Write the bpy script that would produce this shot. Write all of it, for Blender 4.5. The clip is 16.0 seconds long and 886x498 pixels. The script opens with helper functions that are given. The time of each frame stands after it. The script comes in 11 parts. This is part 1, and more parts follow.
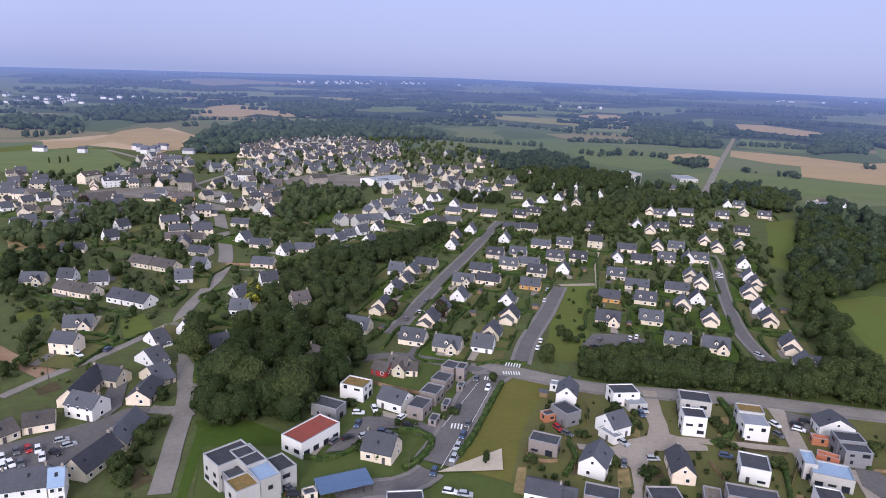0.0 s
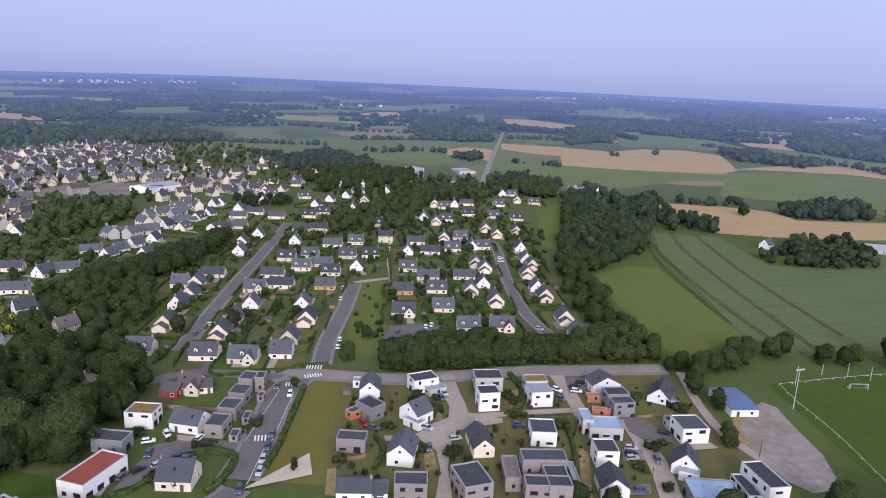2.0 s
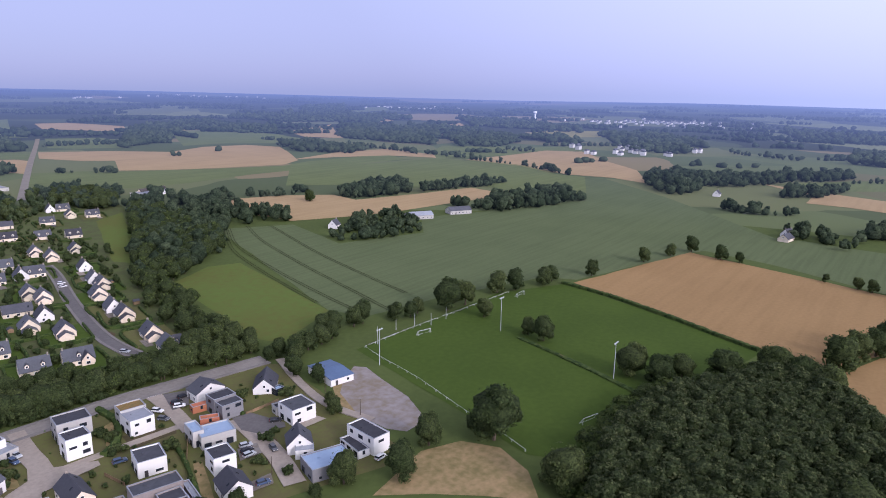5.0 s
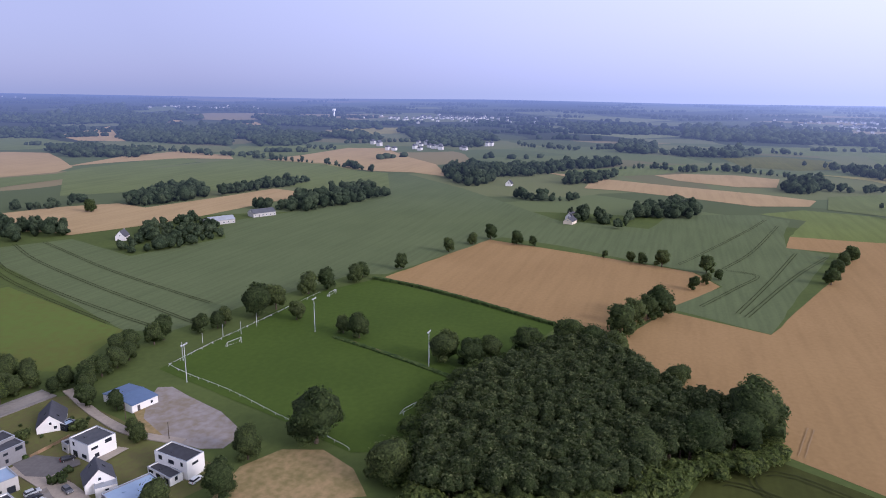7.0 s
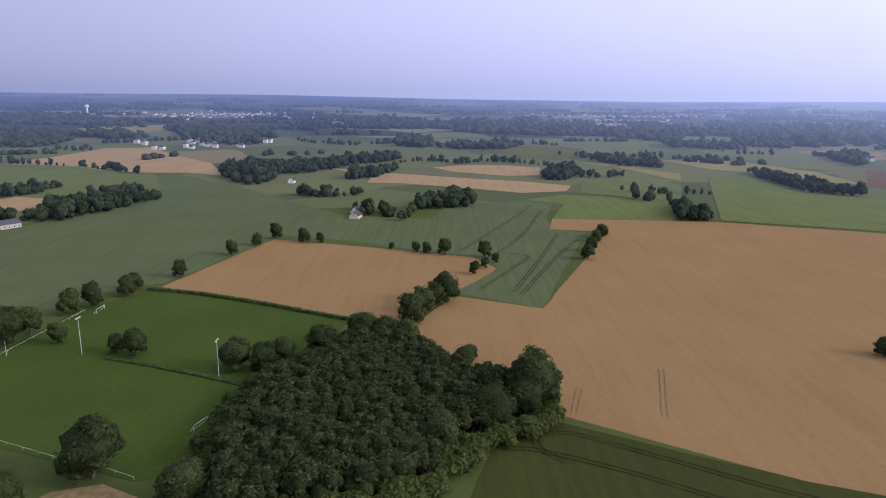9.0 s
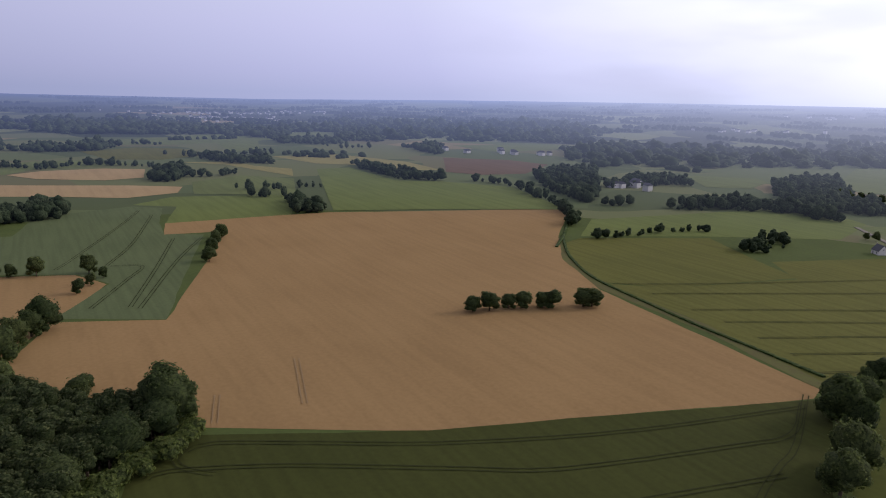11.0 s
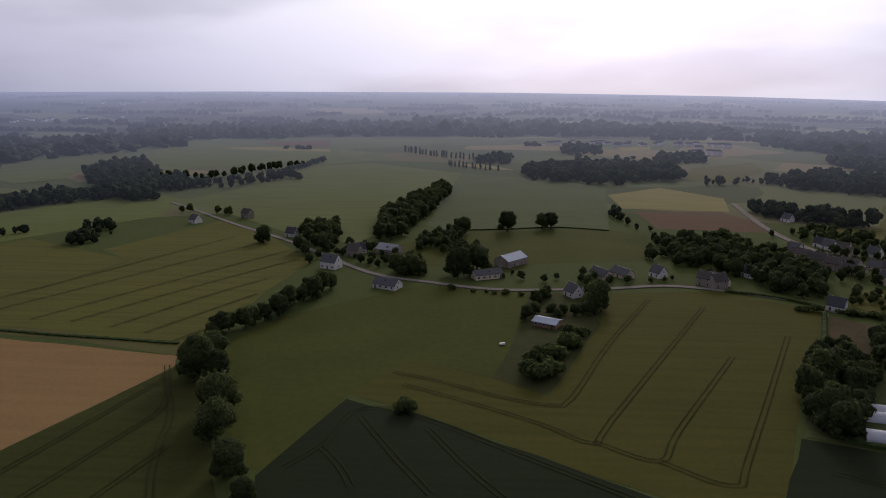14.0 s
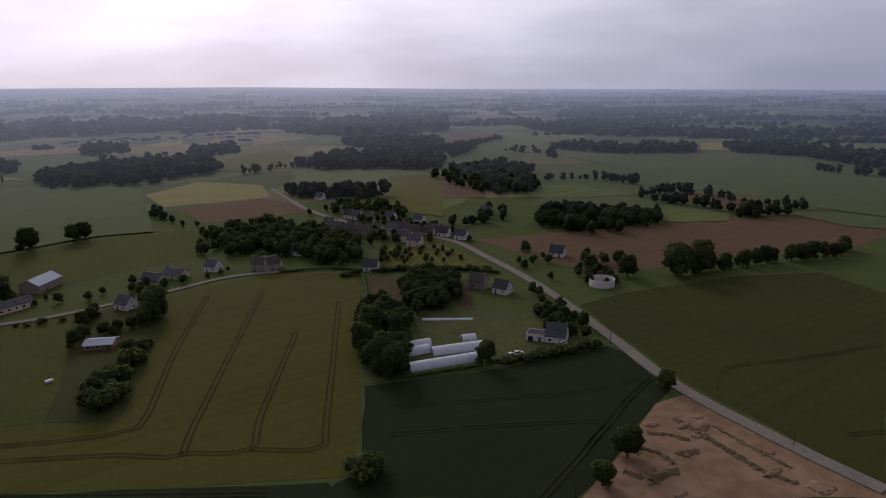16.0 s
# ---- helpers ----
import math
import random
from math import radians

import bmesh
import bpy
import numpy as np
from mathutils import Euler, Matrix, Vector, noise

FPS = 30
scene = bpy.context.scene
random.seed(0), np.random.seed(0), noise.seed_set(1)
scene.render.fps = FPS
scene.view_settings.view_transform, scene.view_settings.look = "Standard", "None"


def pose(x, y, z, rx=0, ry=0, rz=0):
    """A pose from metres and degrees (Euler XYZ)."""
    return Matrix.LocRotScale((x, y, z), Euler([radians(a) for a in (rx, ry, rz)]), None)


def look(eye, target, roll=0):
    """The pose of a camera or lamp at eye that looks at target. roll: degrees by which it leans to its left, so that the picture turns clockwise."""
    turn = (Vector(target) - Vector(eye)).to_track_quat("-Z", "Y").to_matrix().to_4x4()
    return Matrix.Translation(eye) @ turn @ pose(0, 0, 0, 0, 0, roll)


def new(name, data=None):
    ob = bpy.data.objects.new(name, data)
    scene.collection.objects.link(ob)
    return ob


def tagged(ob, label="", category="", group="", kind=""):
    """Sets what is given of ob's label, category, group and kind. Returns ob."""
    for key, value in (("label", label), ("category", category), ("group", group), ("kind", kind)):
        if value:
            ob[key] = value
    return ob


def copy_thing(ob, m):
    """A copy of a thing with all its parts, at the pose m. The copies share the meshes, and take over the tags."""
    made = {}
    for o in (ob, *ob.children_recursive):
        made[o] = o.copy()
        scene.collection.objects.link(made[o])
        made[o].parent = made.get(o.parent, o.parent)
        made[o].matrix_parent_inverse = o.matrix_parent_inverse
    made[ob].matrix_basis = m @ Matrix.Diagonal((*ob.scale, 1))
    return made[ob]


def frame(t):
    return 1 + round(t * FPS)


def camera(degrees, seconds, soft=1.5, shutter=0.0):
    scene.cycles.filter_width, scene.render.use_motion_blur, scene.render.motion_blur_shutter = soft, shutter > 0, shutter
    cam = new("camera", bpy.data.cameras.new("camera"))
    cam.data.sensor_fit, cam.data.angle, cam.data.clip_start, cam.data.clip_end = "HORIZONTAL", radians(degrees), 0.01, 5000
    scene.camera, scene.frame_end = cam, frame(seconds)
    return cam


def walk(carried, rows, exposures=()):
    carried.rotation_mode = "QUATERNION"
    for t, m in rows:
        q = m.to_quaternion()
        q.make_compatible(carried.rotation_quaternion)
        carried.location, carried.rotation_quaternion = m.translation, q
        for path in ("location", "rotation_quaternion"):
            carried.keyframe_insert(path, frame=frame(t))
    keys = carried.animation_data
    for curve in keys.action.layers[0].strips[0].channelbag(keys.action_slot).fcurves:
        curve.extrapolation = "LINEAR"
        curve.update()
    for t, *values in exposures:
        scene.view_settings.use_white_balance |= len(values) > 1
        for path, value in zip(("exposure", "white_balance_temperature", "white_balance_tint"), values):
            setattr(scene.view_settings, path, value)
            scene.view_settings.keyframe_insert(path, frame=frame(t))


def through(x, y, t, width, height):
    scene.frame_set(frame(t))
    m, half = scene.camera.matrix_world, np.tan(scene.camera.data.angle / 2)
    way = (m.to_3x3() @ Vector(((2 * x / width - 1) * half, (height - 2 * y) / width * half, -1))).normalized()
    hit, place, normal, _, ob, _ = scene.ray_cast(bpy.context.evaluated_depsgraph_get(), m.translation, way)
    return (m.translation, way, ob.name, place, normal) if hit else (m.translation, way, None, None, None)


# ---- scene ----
from mathutils import geometry

# ---- camera: hovers in one place and turns to the right ----
cam = camera(67.24, 16.0, soft=1.0)
EYE = (0.0, 0.0, 110.0)


def aim(yaw, pitch, roll):
    """The camera at its hovering place; yaw to the left of +y, pitch up."""
    a, p = radians(yaw), radians(pitch)
    return look(EYE, Vector(EYE) + Vector((-math.sin(a) * math.cos(p), math.cos(a) * math.cos(p), math.sin(p))), roll)


walk(cam, [
    (0.0, aim(0.00, -14.37, 2.44)),
    (0.5, aim(-1.95, -14.44, 2.89)),
    (1.0, aim(-5.83, -14.27, 2.78)),
    (1.5, aim(-12.58, -14.02, 2.72)),
    (2.0, aim(-18.25, -13.76, 2.37)),
    (2.5, aim(-20.29, -13.72, 2.37)),
    (3.0, aim(-25.41, -13.56, 2.10)),
    (3.5, aim(-32.39, -13.39, 1.88)),
    (4.0, aim(-39.79, -13.22, 1.48)),
    (4.5, aim(-46.92, -13.13, 1.11)),
    (5.0, aim(-54.10, -13.08, 0.86)),
    (5.2, aim(-57.05, -13.07, 0.83)),
    (7.3, aim(-71.17, -13.11, 0.44)),
    (7.5, aim(-71.28, -13.12, 0.51)),
    (8.0, aim(-75.30, -13.16, 0.41)),
    (8.2, aim(-77.77, -13.21, 0.29)),
    (10.3, aim(-110.47, -13.02, 1.82)),
    (10.5, aim(-113.57, -13.02, 1.78)),
    (11.0, aim(-121.91, -12.94, 1.48)),
    (11.5, aim(-130.60, -12.92, 0.98)),
    (12.0, aim(-139.60, -12.90, 1.10)),
    (12.5, aim(-148.76, -12.95, 0.93)),
    (13.0, aim(-157.86, -12.99, 0.67)),
    (13.5, aim(-166.96, -13.07, 0.38)),
    (14.0, aim(-176.46, -13.23, 0.26)),
    (14.5, aim(-185.99, -13.43, -0.17)),
    (15.0, aim(-195.46, -13.59, -0.44)),
    (15.5, aim(-205.25, -13.87, -0.70)),
    (16.0, aim(-214.65, -14.12, -0.95)),
], exposures=[(0.0, 0.19, 5950, 22), (3.0, 0.18, 5950, 25), (5.0, 0.16, 5900, 27), (8.0, 0.0, 6050, 26), (10.5, -0.43, 6500, 22), (12.5, -0.93, 6650, 23), (14.5, -1.38, 6800, 24), (16.0, -1.42, 6800, 24)])

# ---- world, sun and exposure ----
SUN_YAW, SUN_UP = -191.0, 24.0
SUN_WAY = Vector((-math.sin(radians(SUN_YAW)) * math.cos(radians(SUN_UP)), math.cos(radians(SUN_YAW)) * math.cos(radians(SUN_UP)), math.sin(radians(SUN_UP))))

world = bpy.data.worlds.new("overcast_sky")
scene.world = world
world.use_nodes = True
wn, wl = world.node_tree.nodes, world.node_tree.links
wn.clear()


def ramp(nodes, stops, interpolation="EASE"):
    """A colour ramp with stops of (position, colour)."""
    node = nodes.new("ShaderNodeValToRGB")
    node.color_ramp.interpolation = interpolation
    while len(node.color_ramp.elements) < len(stops):
        node.color_ramp.elements.new(0.5)
    for element, (at, colour) in zip(node.color_ramp.elements, stops):
        element.position, element.color = at, (*colour, 1.0)
    return node


def blend(nodes, links, kind, factor, a, b):
    """A colour mix node; factor, a and b are sockets or values."""
    node = nodes.new("ShaderNodeMix")
    node.data_type, node.blend_type = "RGBA", kind
    for socket, value in ((node.inputs[0], factor), (node.inputs[6], a), (node.inputs[7], b)):
        if isinstance(value, bpy.types.NodeSocket):
            links.new(value, socket)
        elif isinstance(value, (int, float)):
            socket.default_value = value
        else:
            socket.default_value = (*value, 1.0)
    return node.outputs[2]


def sky():
    """A high thin overcast: pale lavender, blue over the horizon, broken and bright round the veiled sun."""
    way = wn.new("ShaderNodeTexCoord").outputs["Generated"]
    split = wn.new("ShaderNodeSeparateXYZ")
    wl.new(way, split.inputs[0])
    height = ramp(wn, [(0.0, (0.30, 0.365, 0.60)), (0.03, (0.335, 0.388, 0.64)), (0.09, (0.408, 0.450, 0.690)), (0.18, (0.478, 0.530, 0.715)), (0.34, (0.40, 0.43, 0.56)), (1.0, (0.29, 0.305, 0.385))], "LINEAR")
    wl.new(split.outputs[2], height.inputs[0])
    # brighter and whiter towards the veiled sun
    dot = wn.new("ShaderNodeVectorMath")
    dot.operation = "DOT_PRODUCT"
    wl.new(way, dot.inputs[0])
    dot.inputs[1].default_value = SUN_WAY
    facing = wn.new("ShaderNodeMapRange")
    wl.new(dot.outputs["Value"], facing.inputs[0])
    facing.inputs[1].default_value = -1.0
    near = ramp(wn, [(0.0, (0.084, 0.084, 0.086)), (0.15, (0.089, 0.089, 0.090)), (0.32, (0.128, 0.128, 0.122)), (0.66, (0.198, 0.195, 0.182)), (0.85, (0.315, 0.312, 0.250)), (0.95, (0.48, 0.475, 0.365)), (1.0, (0.72, 0.69, 0.54))], "LINEAR")
    wl.new(facing.outputs[0], near.inputs[0])
    # cloud banks, drawn out along the horizon
    scaled = wn.new("ShaderNodeVectorMath")
    scaled.operation = "MULTIPLY"
    wl.new(way, scaled.inputs[0])
    scaled.inputs[1].default_value = (2.2, 2.2, 9.0)
    cloud = wn.new("ShaderNodeTexNoise")
    cloud.inputs["Scale"].default_value, cloud.inputs["Detail"].default_value, cloud.inputs["Roughness"].default_value = 1.2, 4.0, 0.45
    wl.new(scaled.outputs[0], cloud.inputs["Vector"])
    banks = ramp(wn, [(0.34, (0.76, 0.77, 0.80)), (0.62, (1.03, 1.03, 1.03))])
    wl.new(cloud.outputs["Fac"], banks.inputs[0])
    veil = blend(wn, wl, "MULTIPLY", 1.0, height.outputs[0], near.outputs[0])
    sunny = ramp(wn, [(0.60, (0, 0, 0)), (0.90, (1, 1, 1))])
    wl.new(facing.outputs[0], sunny.inputs[0])
    broken = blend(wn, wl, "MULTIPLY", sunny.outputs[0], veil, banks.outputs[0])
    nishita = wn.new("ShaderNodeTexSky")
    nishita.sky_type, nishita.sun_disc = "NISHITA", False
    nishita.sun_elevation, nishita.sun_rotation = radians(SUN_UP), radians(-SUN_YAW)
    clear = wn.new("ShaderNodeBackground")
    clear.inputs["Strength"].default_value = 0.02
    wl.new(nishita.outputs[0], clear.inputs["Color"])
    cover = wn.new("ShaderNodeBackground")
    cover.inputs["Strength"].default_value = SKY_LIGHT
    wl.new(broken, cover.inputs["Color"])
    both = wn.new("ShaderNodeAddShader")
    wl.new(clear.outputs[0], both.inputs[0])
    wl.new(cover.outputs[0], both.inputs[1])
    out = wn.new("ShaderNodeOutputWorld")
    wl.new(both.outputs[0], out.inputs[0])


SKY_LIGHT = 9.5
sky()
sun = new("sun", bpy.data.lights.new("sun", "SUN"))
sun.data.energy, sun.data.angle, sun.data.color = 1.9, radians(14), (1.0, 0.93, 0.84)
sun.matrix_world = look((0, 0, 400), Vector((0, 0, 400)) - SUN_WAY)


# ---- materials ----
# haze painted as emission: its share by distance in metres, and its colour from the side away from the sun to the sun's
# own side
HAZE_SHARE = [(600, 0.0), (900, 0.045), (1200, 0.10), (1700, 0.20), (2500, 0.36), (3500, 0.58), (4200, 0.79), (4700, 0.96)]
HAZE_TINT = [(0.0, (0.178, 0.25, 0.49)), (0.35, (0.21, 0.29, 0.55)), (0.7, (0.46, 0.60, 0.98)), (1.0, (0.95, 1.10, 1.45))]


def material(name, colour, dark=None, rough=0.85, fine=2.0, broad=0.15, amount=0.5, bump=0.0, metal=0.0, each=0.0, island=0.0, where="Object", hazy=False, through=0.0, gap_shade=0.0):
    """A surface whose colour wanders between two tones at two scales (cycles a metre); each and island vary it thing by thing and piece by piece."""
    mat = bpy.data.materials.new(name)
    mat.use_nodes = True
    nodes, links = mat.node_tree.nodes, mat.node_tree.links
    bsdf = nodes["Principled BSDF"]
    bsdf.inputs["Roughness"].default_value, bsdf.inputs["Metallic"].default_value = rough, metal
    bsdf.inputs["Specular IOR Level"].default_value = 0.06 if where == "World" else 0.25
    dark = dark or tuple(0.62 * c for c in colour)
    if where == "World":
        spot = nodes.new("ShaderNodeNewGeometry").outputs["Position"]
    else:
        spot = nodes.new("ShaderNodeTexCoord").outputs["Object"]
    noises = []
    for scale, detail in ((fine, 3.0), (broad, 4.0)):
        tex = nodes.new("ShaderNodeTexNoise")
        tex.inputs["Scale"].default_value, tex.inputs["Detail"].default_value = scale, detail
        links.new(spot, tex.inputs["Vector"])
        noises.append(tex.outputs["Fac"])
    tones = ramp(nodes, [(0.3, (0, 0, 0)), (0.7, (1, 1, 1))])
    both = nodes.new("ShaderNodeMath")
    both.operation = "MULTIPLY_ADD"
    links.new(noises[0], both.inputs[0])
    both.inputs[1].default_value = 0.5
    half = nodes.new("ShaderNodeMath")
    half.operation = "MULTIPLY"
    links.new(noises[1], half.inputs[0])
    half.inputs[1].default_value = 0.5
    links.new(half.outputs[0], both.inputs[2])
    links.new(both.outputs[0], tones.inputs[0])
    mixed = blend(nodes, links, "MIX", tones.outputs[0], tuple(c + (d - c) * amount for c, d in zip(colour, dark)), colour)
    for strength, socket in ((each, None), (island, "Random Per Island")):
        if not strength:
            continue
        source = nodes.new("ShaderNodeNewGeometry").outputs[socket] if socket else nodes.new("ShaderNodeObjectInfo").outputs["Random"]
        hue = nodes.new("ShaderNodeHueSaturation")
        low = nodes.new("ShaderNodeMapRange")
        links.new(source, low.inputs[0])
        low.inputs[3].default_value, low.inputs[4].default_value = 1 - strength, 1 + strength
        links.new(low.outputs[0], hue.inputs["Value"])
        turn = nodes.new("ShaderNodeMapRange")
        links.new(source, turn.inputs[0])
        turn.inputs[3].default_value, turn.inputs[4].default_value = 0.5 + 0.06 * strength, 0.5 - 0.06 * strength
        links.new(turn.outputs[0], hue.inputs["Hue"])
        links.new(mixed, hue.inputs["Color"])
        mixed = hue.outputs["Color"]
    links.new(mixed, bsdf.inputs["Base Color"])
    if bump:
        rise = nodes.new("ShaderNodeBump")
        rise.inputs["Strength"].default_value, rise.inputs["Distance"].default_value = min(bump, 1.0), 0.1 * max(bump, 1.0)
        links.new(noises[0], rise.inputs["Height"])
        links.new(rise.outputs[0], bsdf.inputs["Normal"])
    if through:
        # thin leaves let light through
        thin, share = nodes.new("ShaderNodeBsdfTranslucent"), nodes.new("ShaderNodeMixShader")
        links.new(mixed, thin.inputs["Color"])
        share.inputs[0].default_value = through
        links.new(bsdf.outputs[0], share.inputs[1])
        links.new(thin.outputs[0], share.inputs[2])
        links.new(share.outputs[0], nodes["Material Output"].inputs["Surface"])
    if gap_shade:
        # shade between leaf clusters, and bright tufts, painted into the colour by noise
        shade_spots = nodes.new("ShaderNodeTexNoise")
        shade_spots.inputs["Scale"].default_value, shade_spots.inputs["Detail"].default_value, shade_spots.inputs["Roughness"].default_value = gap_shade, 2.0, 0.7
        links.new(spot, shade_spots.inputs["Vector"])
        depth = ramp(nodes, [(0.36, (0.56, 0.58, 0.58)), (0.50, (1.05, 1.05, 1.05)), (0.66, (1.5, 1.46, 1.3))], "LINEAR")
        links.new(shade_spots.outputs["Fac"], depth.inputs[0])
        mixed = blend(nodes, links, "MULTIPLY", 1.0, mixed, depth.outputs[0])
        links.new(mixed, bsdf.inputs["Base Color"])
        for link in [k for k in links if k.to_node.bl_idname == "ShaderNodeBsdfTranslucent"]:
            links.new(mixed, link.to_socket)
    return paint_haze(mat) if hazy else mat


def paint_haze(mat):
    """Paints haze into a material: bluish emission that grows with distance, paler on the side of the veiled sun."""
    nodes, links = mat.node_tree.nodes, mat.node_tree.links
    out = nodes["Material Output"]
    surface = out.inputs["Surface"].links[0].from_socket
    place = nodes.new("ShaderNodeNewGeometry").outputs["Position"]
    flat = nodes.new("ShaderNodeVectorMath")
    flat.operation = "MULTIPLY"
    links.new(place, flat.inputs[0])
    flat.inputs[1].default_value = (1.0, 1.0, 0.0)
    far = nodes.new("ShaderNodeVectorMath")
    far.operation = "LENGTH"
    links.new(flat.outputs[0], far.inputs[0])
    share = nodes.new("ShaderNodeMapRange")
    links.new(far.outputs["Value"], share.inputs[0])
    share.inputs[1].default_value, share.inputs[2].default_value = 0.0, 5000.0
    fade = ramp(nodes, [(r / 5000, (k, k, k)) for r, k in HAZE_SHARE], "LINEAR")
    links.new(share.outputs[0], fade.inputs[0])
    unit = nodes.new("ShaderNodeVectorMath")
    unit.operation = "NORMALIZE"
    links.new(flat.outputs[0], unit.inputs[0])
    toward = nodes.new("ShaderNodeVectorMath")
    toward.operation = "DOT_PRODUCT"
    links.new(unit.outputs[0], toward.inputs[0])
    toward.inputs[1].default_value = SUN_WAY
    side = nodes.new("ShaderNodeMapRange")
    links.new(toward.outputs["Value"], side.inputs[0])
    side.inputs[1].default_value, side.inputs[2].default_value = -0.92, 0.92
    tint = ramp(nodes, HAZE_TINT, "LINEAR")
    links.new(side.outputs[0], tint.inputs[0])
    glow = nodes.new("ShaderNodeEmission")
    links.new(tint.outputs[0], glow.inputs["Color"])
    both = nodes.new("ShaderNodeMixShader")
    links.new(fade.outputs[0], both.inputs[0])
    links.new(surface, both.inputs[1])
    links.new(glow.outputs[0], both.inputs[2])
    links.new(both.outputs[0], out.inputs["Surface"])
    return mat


def crop(name, colour, dark, heading, pitch=3.0, depth=0.35):
    """A field sown in rows: faint bands along a heading (degrees from +x), with patches of thinner growth."""
    mat = material(name, colour, dark, 0.95, 0.5, 0.018, 0.75, where="World")
    nodes, links = mat.node_tree.nodes, mat.node_tree.links
    bsdf = nodes["Principled BSDF"]
    base = bsdf.inputs["Base Color"].links[0].from_socket
    turned = nodes.new("ShaderNodeMapping")
    turned.inputs["Rotation"].default_value = (0, 0, -radians(heading))
    turned.inputs["Scale"].default_value = (0.012, 1.0 / pitch, 1.0)
    links.new(nodes.new("ShaderNodeNewGeometry").outputs["Position"], turned.inputs["Vector"])
    rows = nodes.new("ShaderNodeTexNoise")
    rows.inputs["Scale"].default_value, rows.inputs["Detail"].default_value = 1.0, 3.0
    links.new(turned.outputs[0], rows.inputs["Vector"])
    shade = ramp(nodes, [(0.3, (1 - depth, 1 - depth, 1 - depth)), (0.65, (1, 1, 1))])
    links.new(rows.outputs["Fac"], shade.inputs[0])
    links.new(blend(nodes, links, "MULTIPLY", 1.0, base, shade.outputs[0]), bsdf.inputs["Base Color"])
    # far fields get painted haze, mixed in as emission
    return paint_haze(mat)


MEADOW = material("meadow_grass", (0.078, 0.104, 0.030), (0.060, 0.080, 0.025), 0.95, 0.35, 0.03, 0.9, where="World")
LAWN = material("lawn", (0.1086, 0.1178, 0.0368), (0.103, 0.09016, 0.04232), 0.95, 0.6, 0.10, 1.0, bump=0.3, where="World")
PITCH_GRASS = material("pitch_grass", (0.0575, 0.09072, 0.0162), (0.0437, 0.07168, 0.0132), 0.95, 0.4, 0.025, 1.0, where="World")
ROUGH_GRASS = material("rough_grass", (0.31, 0.220, 0.112), (0.150, 0.128, 0.052), 0.95, 0.45, 0.07, 1.0, bump=0.4, where="World")
DRY_LAWN = material("dry_lawn", (0.132, 0.122, 0.032), (0.104, 0.102, 0.026), 0.95, 0.7, 0.05, 1.0, where="World")
GARDEN = material("garden_green", (0.08624, 0.1126, 0.03696), (0.0704, 0.07216, 0.0352), 0.95, 0.45, 0.09, 1.0, bump=0.4, where="World")
ASPHALT = material("asphalt", (0.142, 0.132, 0.128), (0.104, 0.097, 0.094), 0.9, 0.8, 0.09, 0.9, where="World")
OLD_ROAD = material("worn_pale_road", (0.240, 0.218, 0.192), (0.172, 0.156, 0.138), 0.9, 0.8, 0.09, 0.9, where="World")
PAVING = material("pale_pavement", (0.330, 0.285, 0.235), (0.235, 0.200, 0.165), 0.9, 1.0, 0.1, 0.8, where="World")
FOOTWAY = material("grey_footway", (0.205, 0.190, 0.176), (0.150, 0.138, 0.128), 0.9, 1.0, 0.1, 0.9, where="World")
GRAVEL = material("gravel", (0.205, 0.190, 0.175), (0.135, 0.112, 0.085), 0.95, 0.9, 0.06, 1.0, where="World")
WORN_LOT = material("worn_gravel_lot", (0.27, 0.248, 0.242), (0.185, 0.150, 0.105), 0.95, 0.35, 0.06, 1.0, where="World")
BARE = material("bare_earth", (0.31, 0.205, 0.135), (0.19, 0.118, 0.072), 0.95, 0.2, 0.06, 1.0, bump=0.5, where="World")
BANK = material("dug_earth", (0.170, 0.118, 0.072), (0.095, 0.076, 0.044), 0.95, 0.8, 0.1, 1.0, bump=0.6, where="World")
SAND = material("sandy_path", (0.46, 0.40, 0.31), (0.36, 0.31, 0.24), 0.95, 0.7, 0.1, 0.7, where="World")
PAINT = material("road_paint", (0.72, 0.72, 0.70), (0.5, 0.5, 0.5), 0.8, 3.0, 0.4, 0.6, where="World")
TRACK = material("wheel_track", (0.036, 0.041, 0.014), (0.026, 0.031, 0.011), 0.95, 1.0, 0.1, 0.6, where="World")
DRY_TRACK = material("dry_wheel_track", (0.27, 0.185, 0.10), (0.22, 0.15, 0.08), 0.95, 1.0, 0.1, 0.6, where="World")
VERGE = material("grass_verge", (0.060, 0.066, 0.024), (0.040, 0.046, 0.017), 0.95, 0.7, 0.08, 0.9, where="World")

LEAF = material("leaves", (0.102, 0.138, 0.047), (0.070, 0.099, 0.035), 0.8, 0.9, 0.2, 0.9, bump=4.0, each=0.30, island=0.24, through=0.65, gap_shade=1.5)
# bluer than LEAF: haze over mid-distance trees put into the base colour
LEAF_WOOD = material("wood_leaves", (0.100, 0.138, 0.060), (0.064, 0.092, 0.042), 0.8, 0.9, 0.2, 0.9, bump=4.0, each=0.28, island=0.28, through=0.65, gap_shade=1.5)
LEAF_FOREST = material("forest_leaves", (0.104, 0.130, 0.058), (0.068, 0.090, 0.042), 0.85, 0.7, 0.12, 1.0, bump=3.0, island=0.4, through=0.6, gap_shade=1.6, where="World")
LEAF_LIGHT = material("light_leaves", (0.125, 0.165, 0.048), (0.088, 0.122, 0.036), 0.8, 0.9, 0.2, 0.8, each=0.2, island=0.22, through=0.65, gap_shade=1.5)
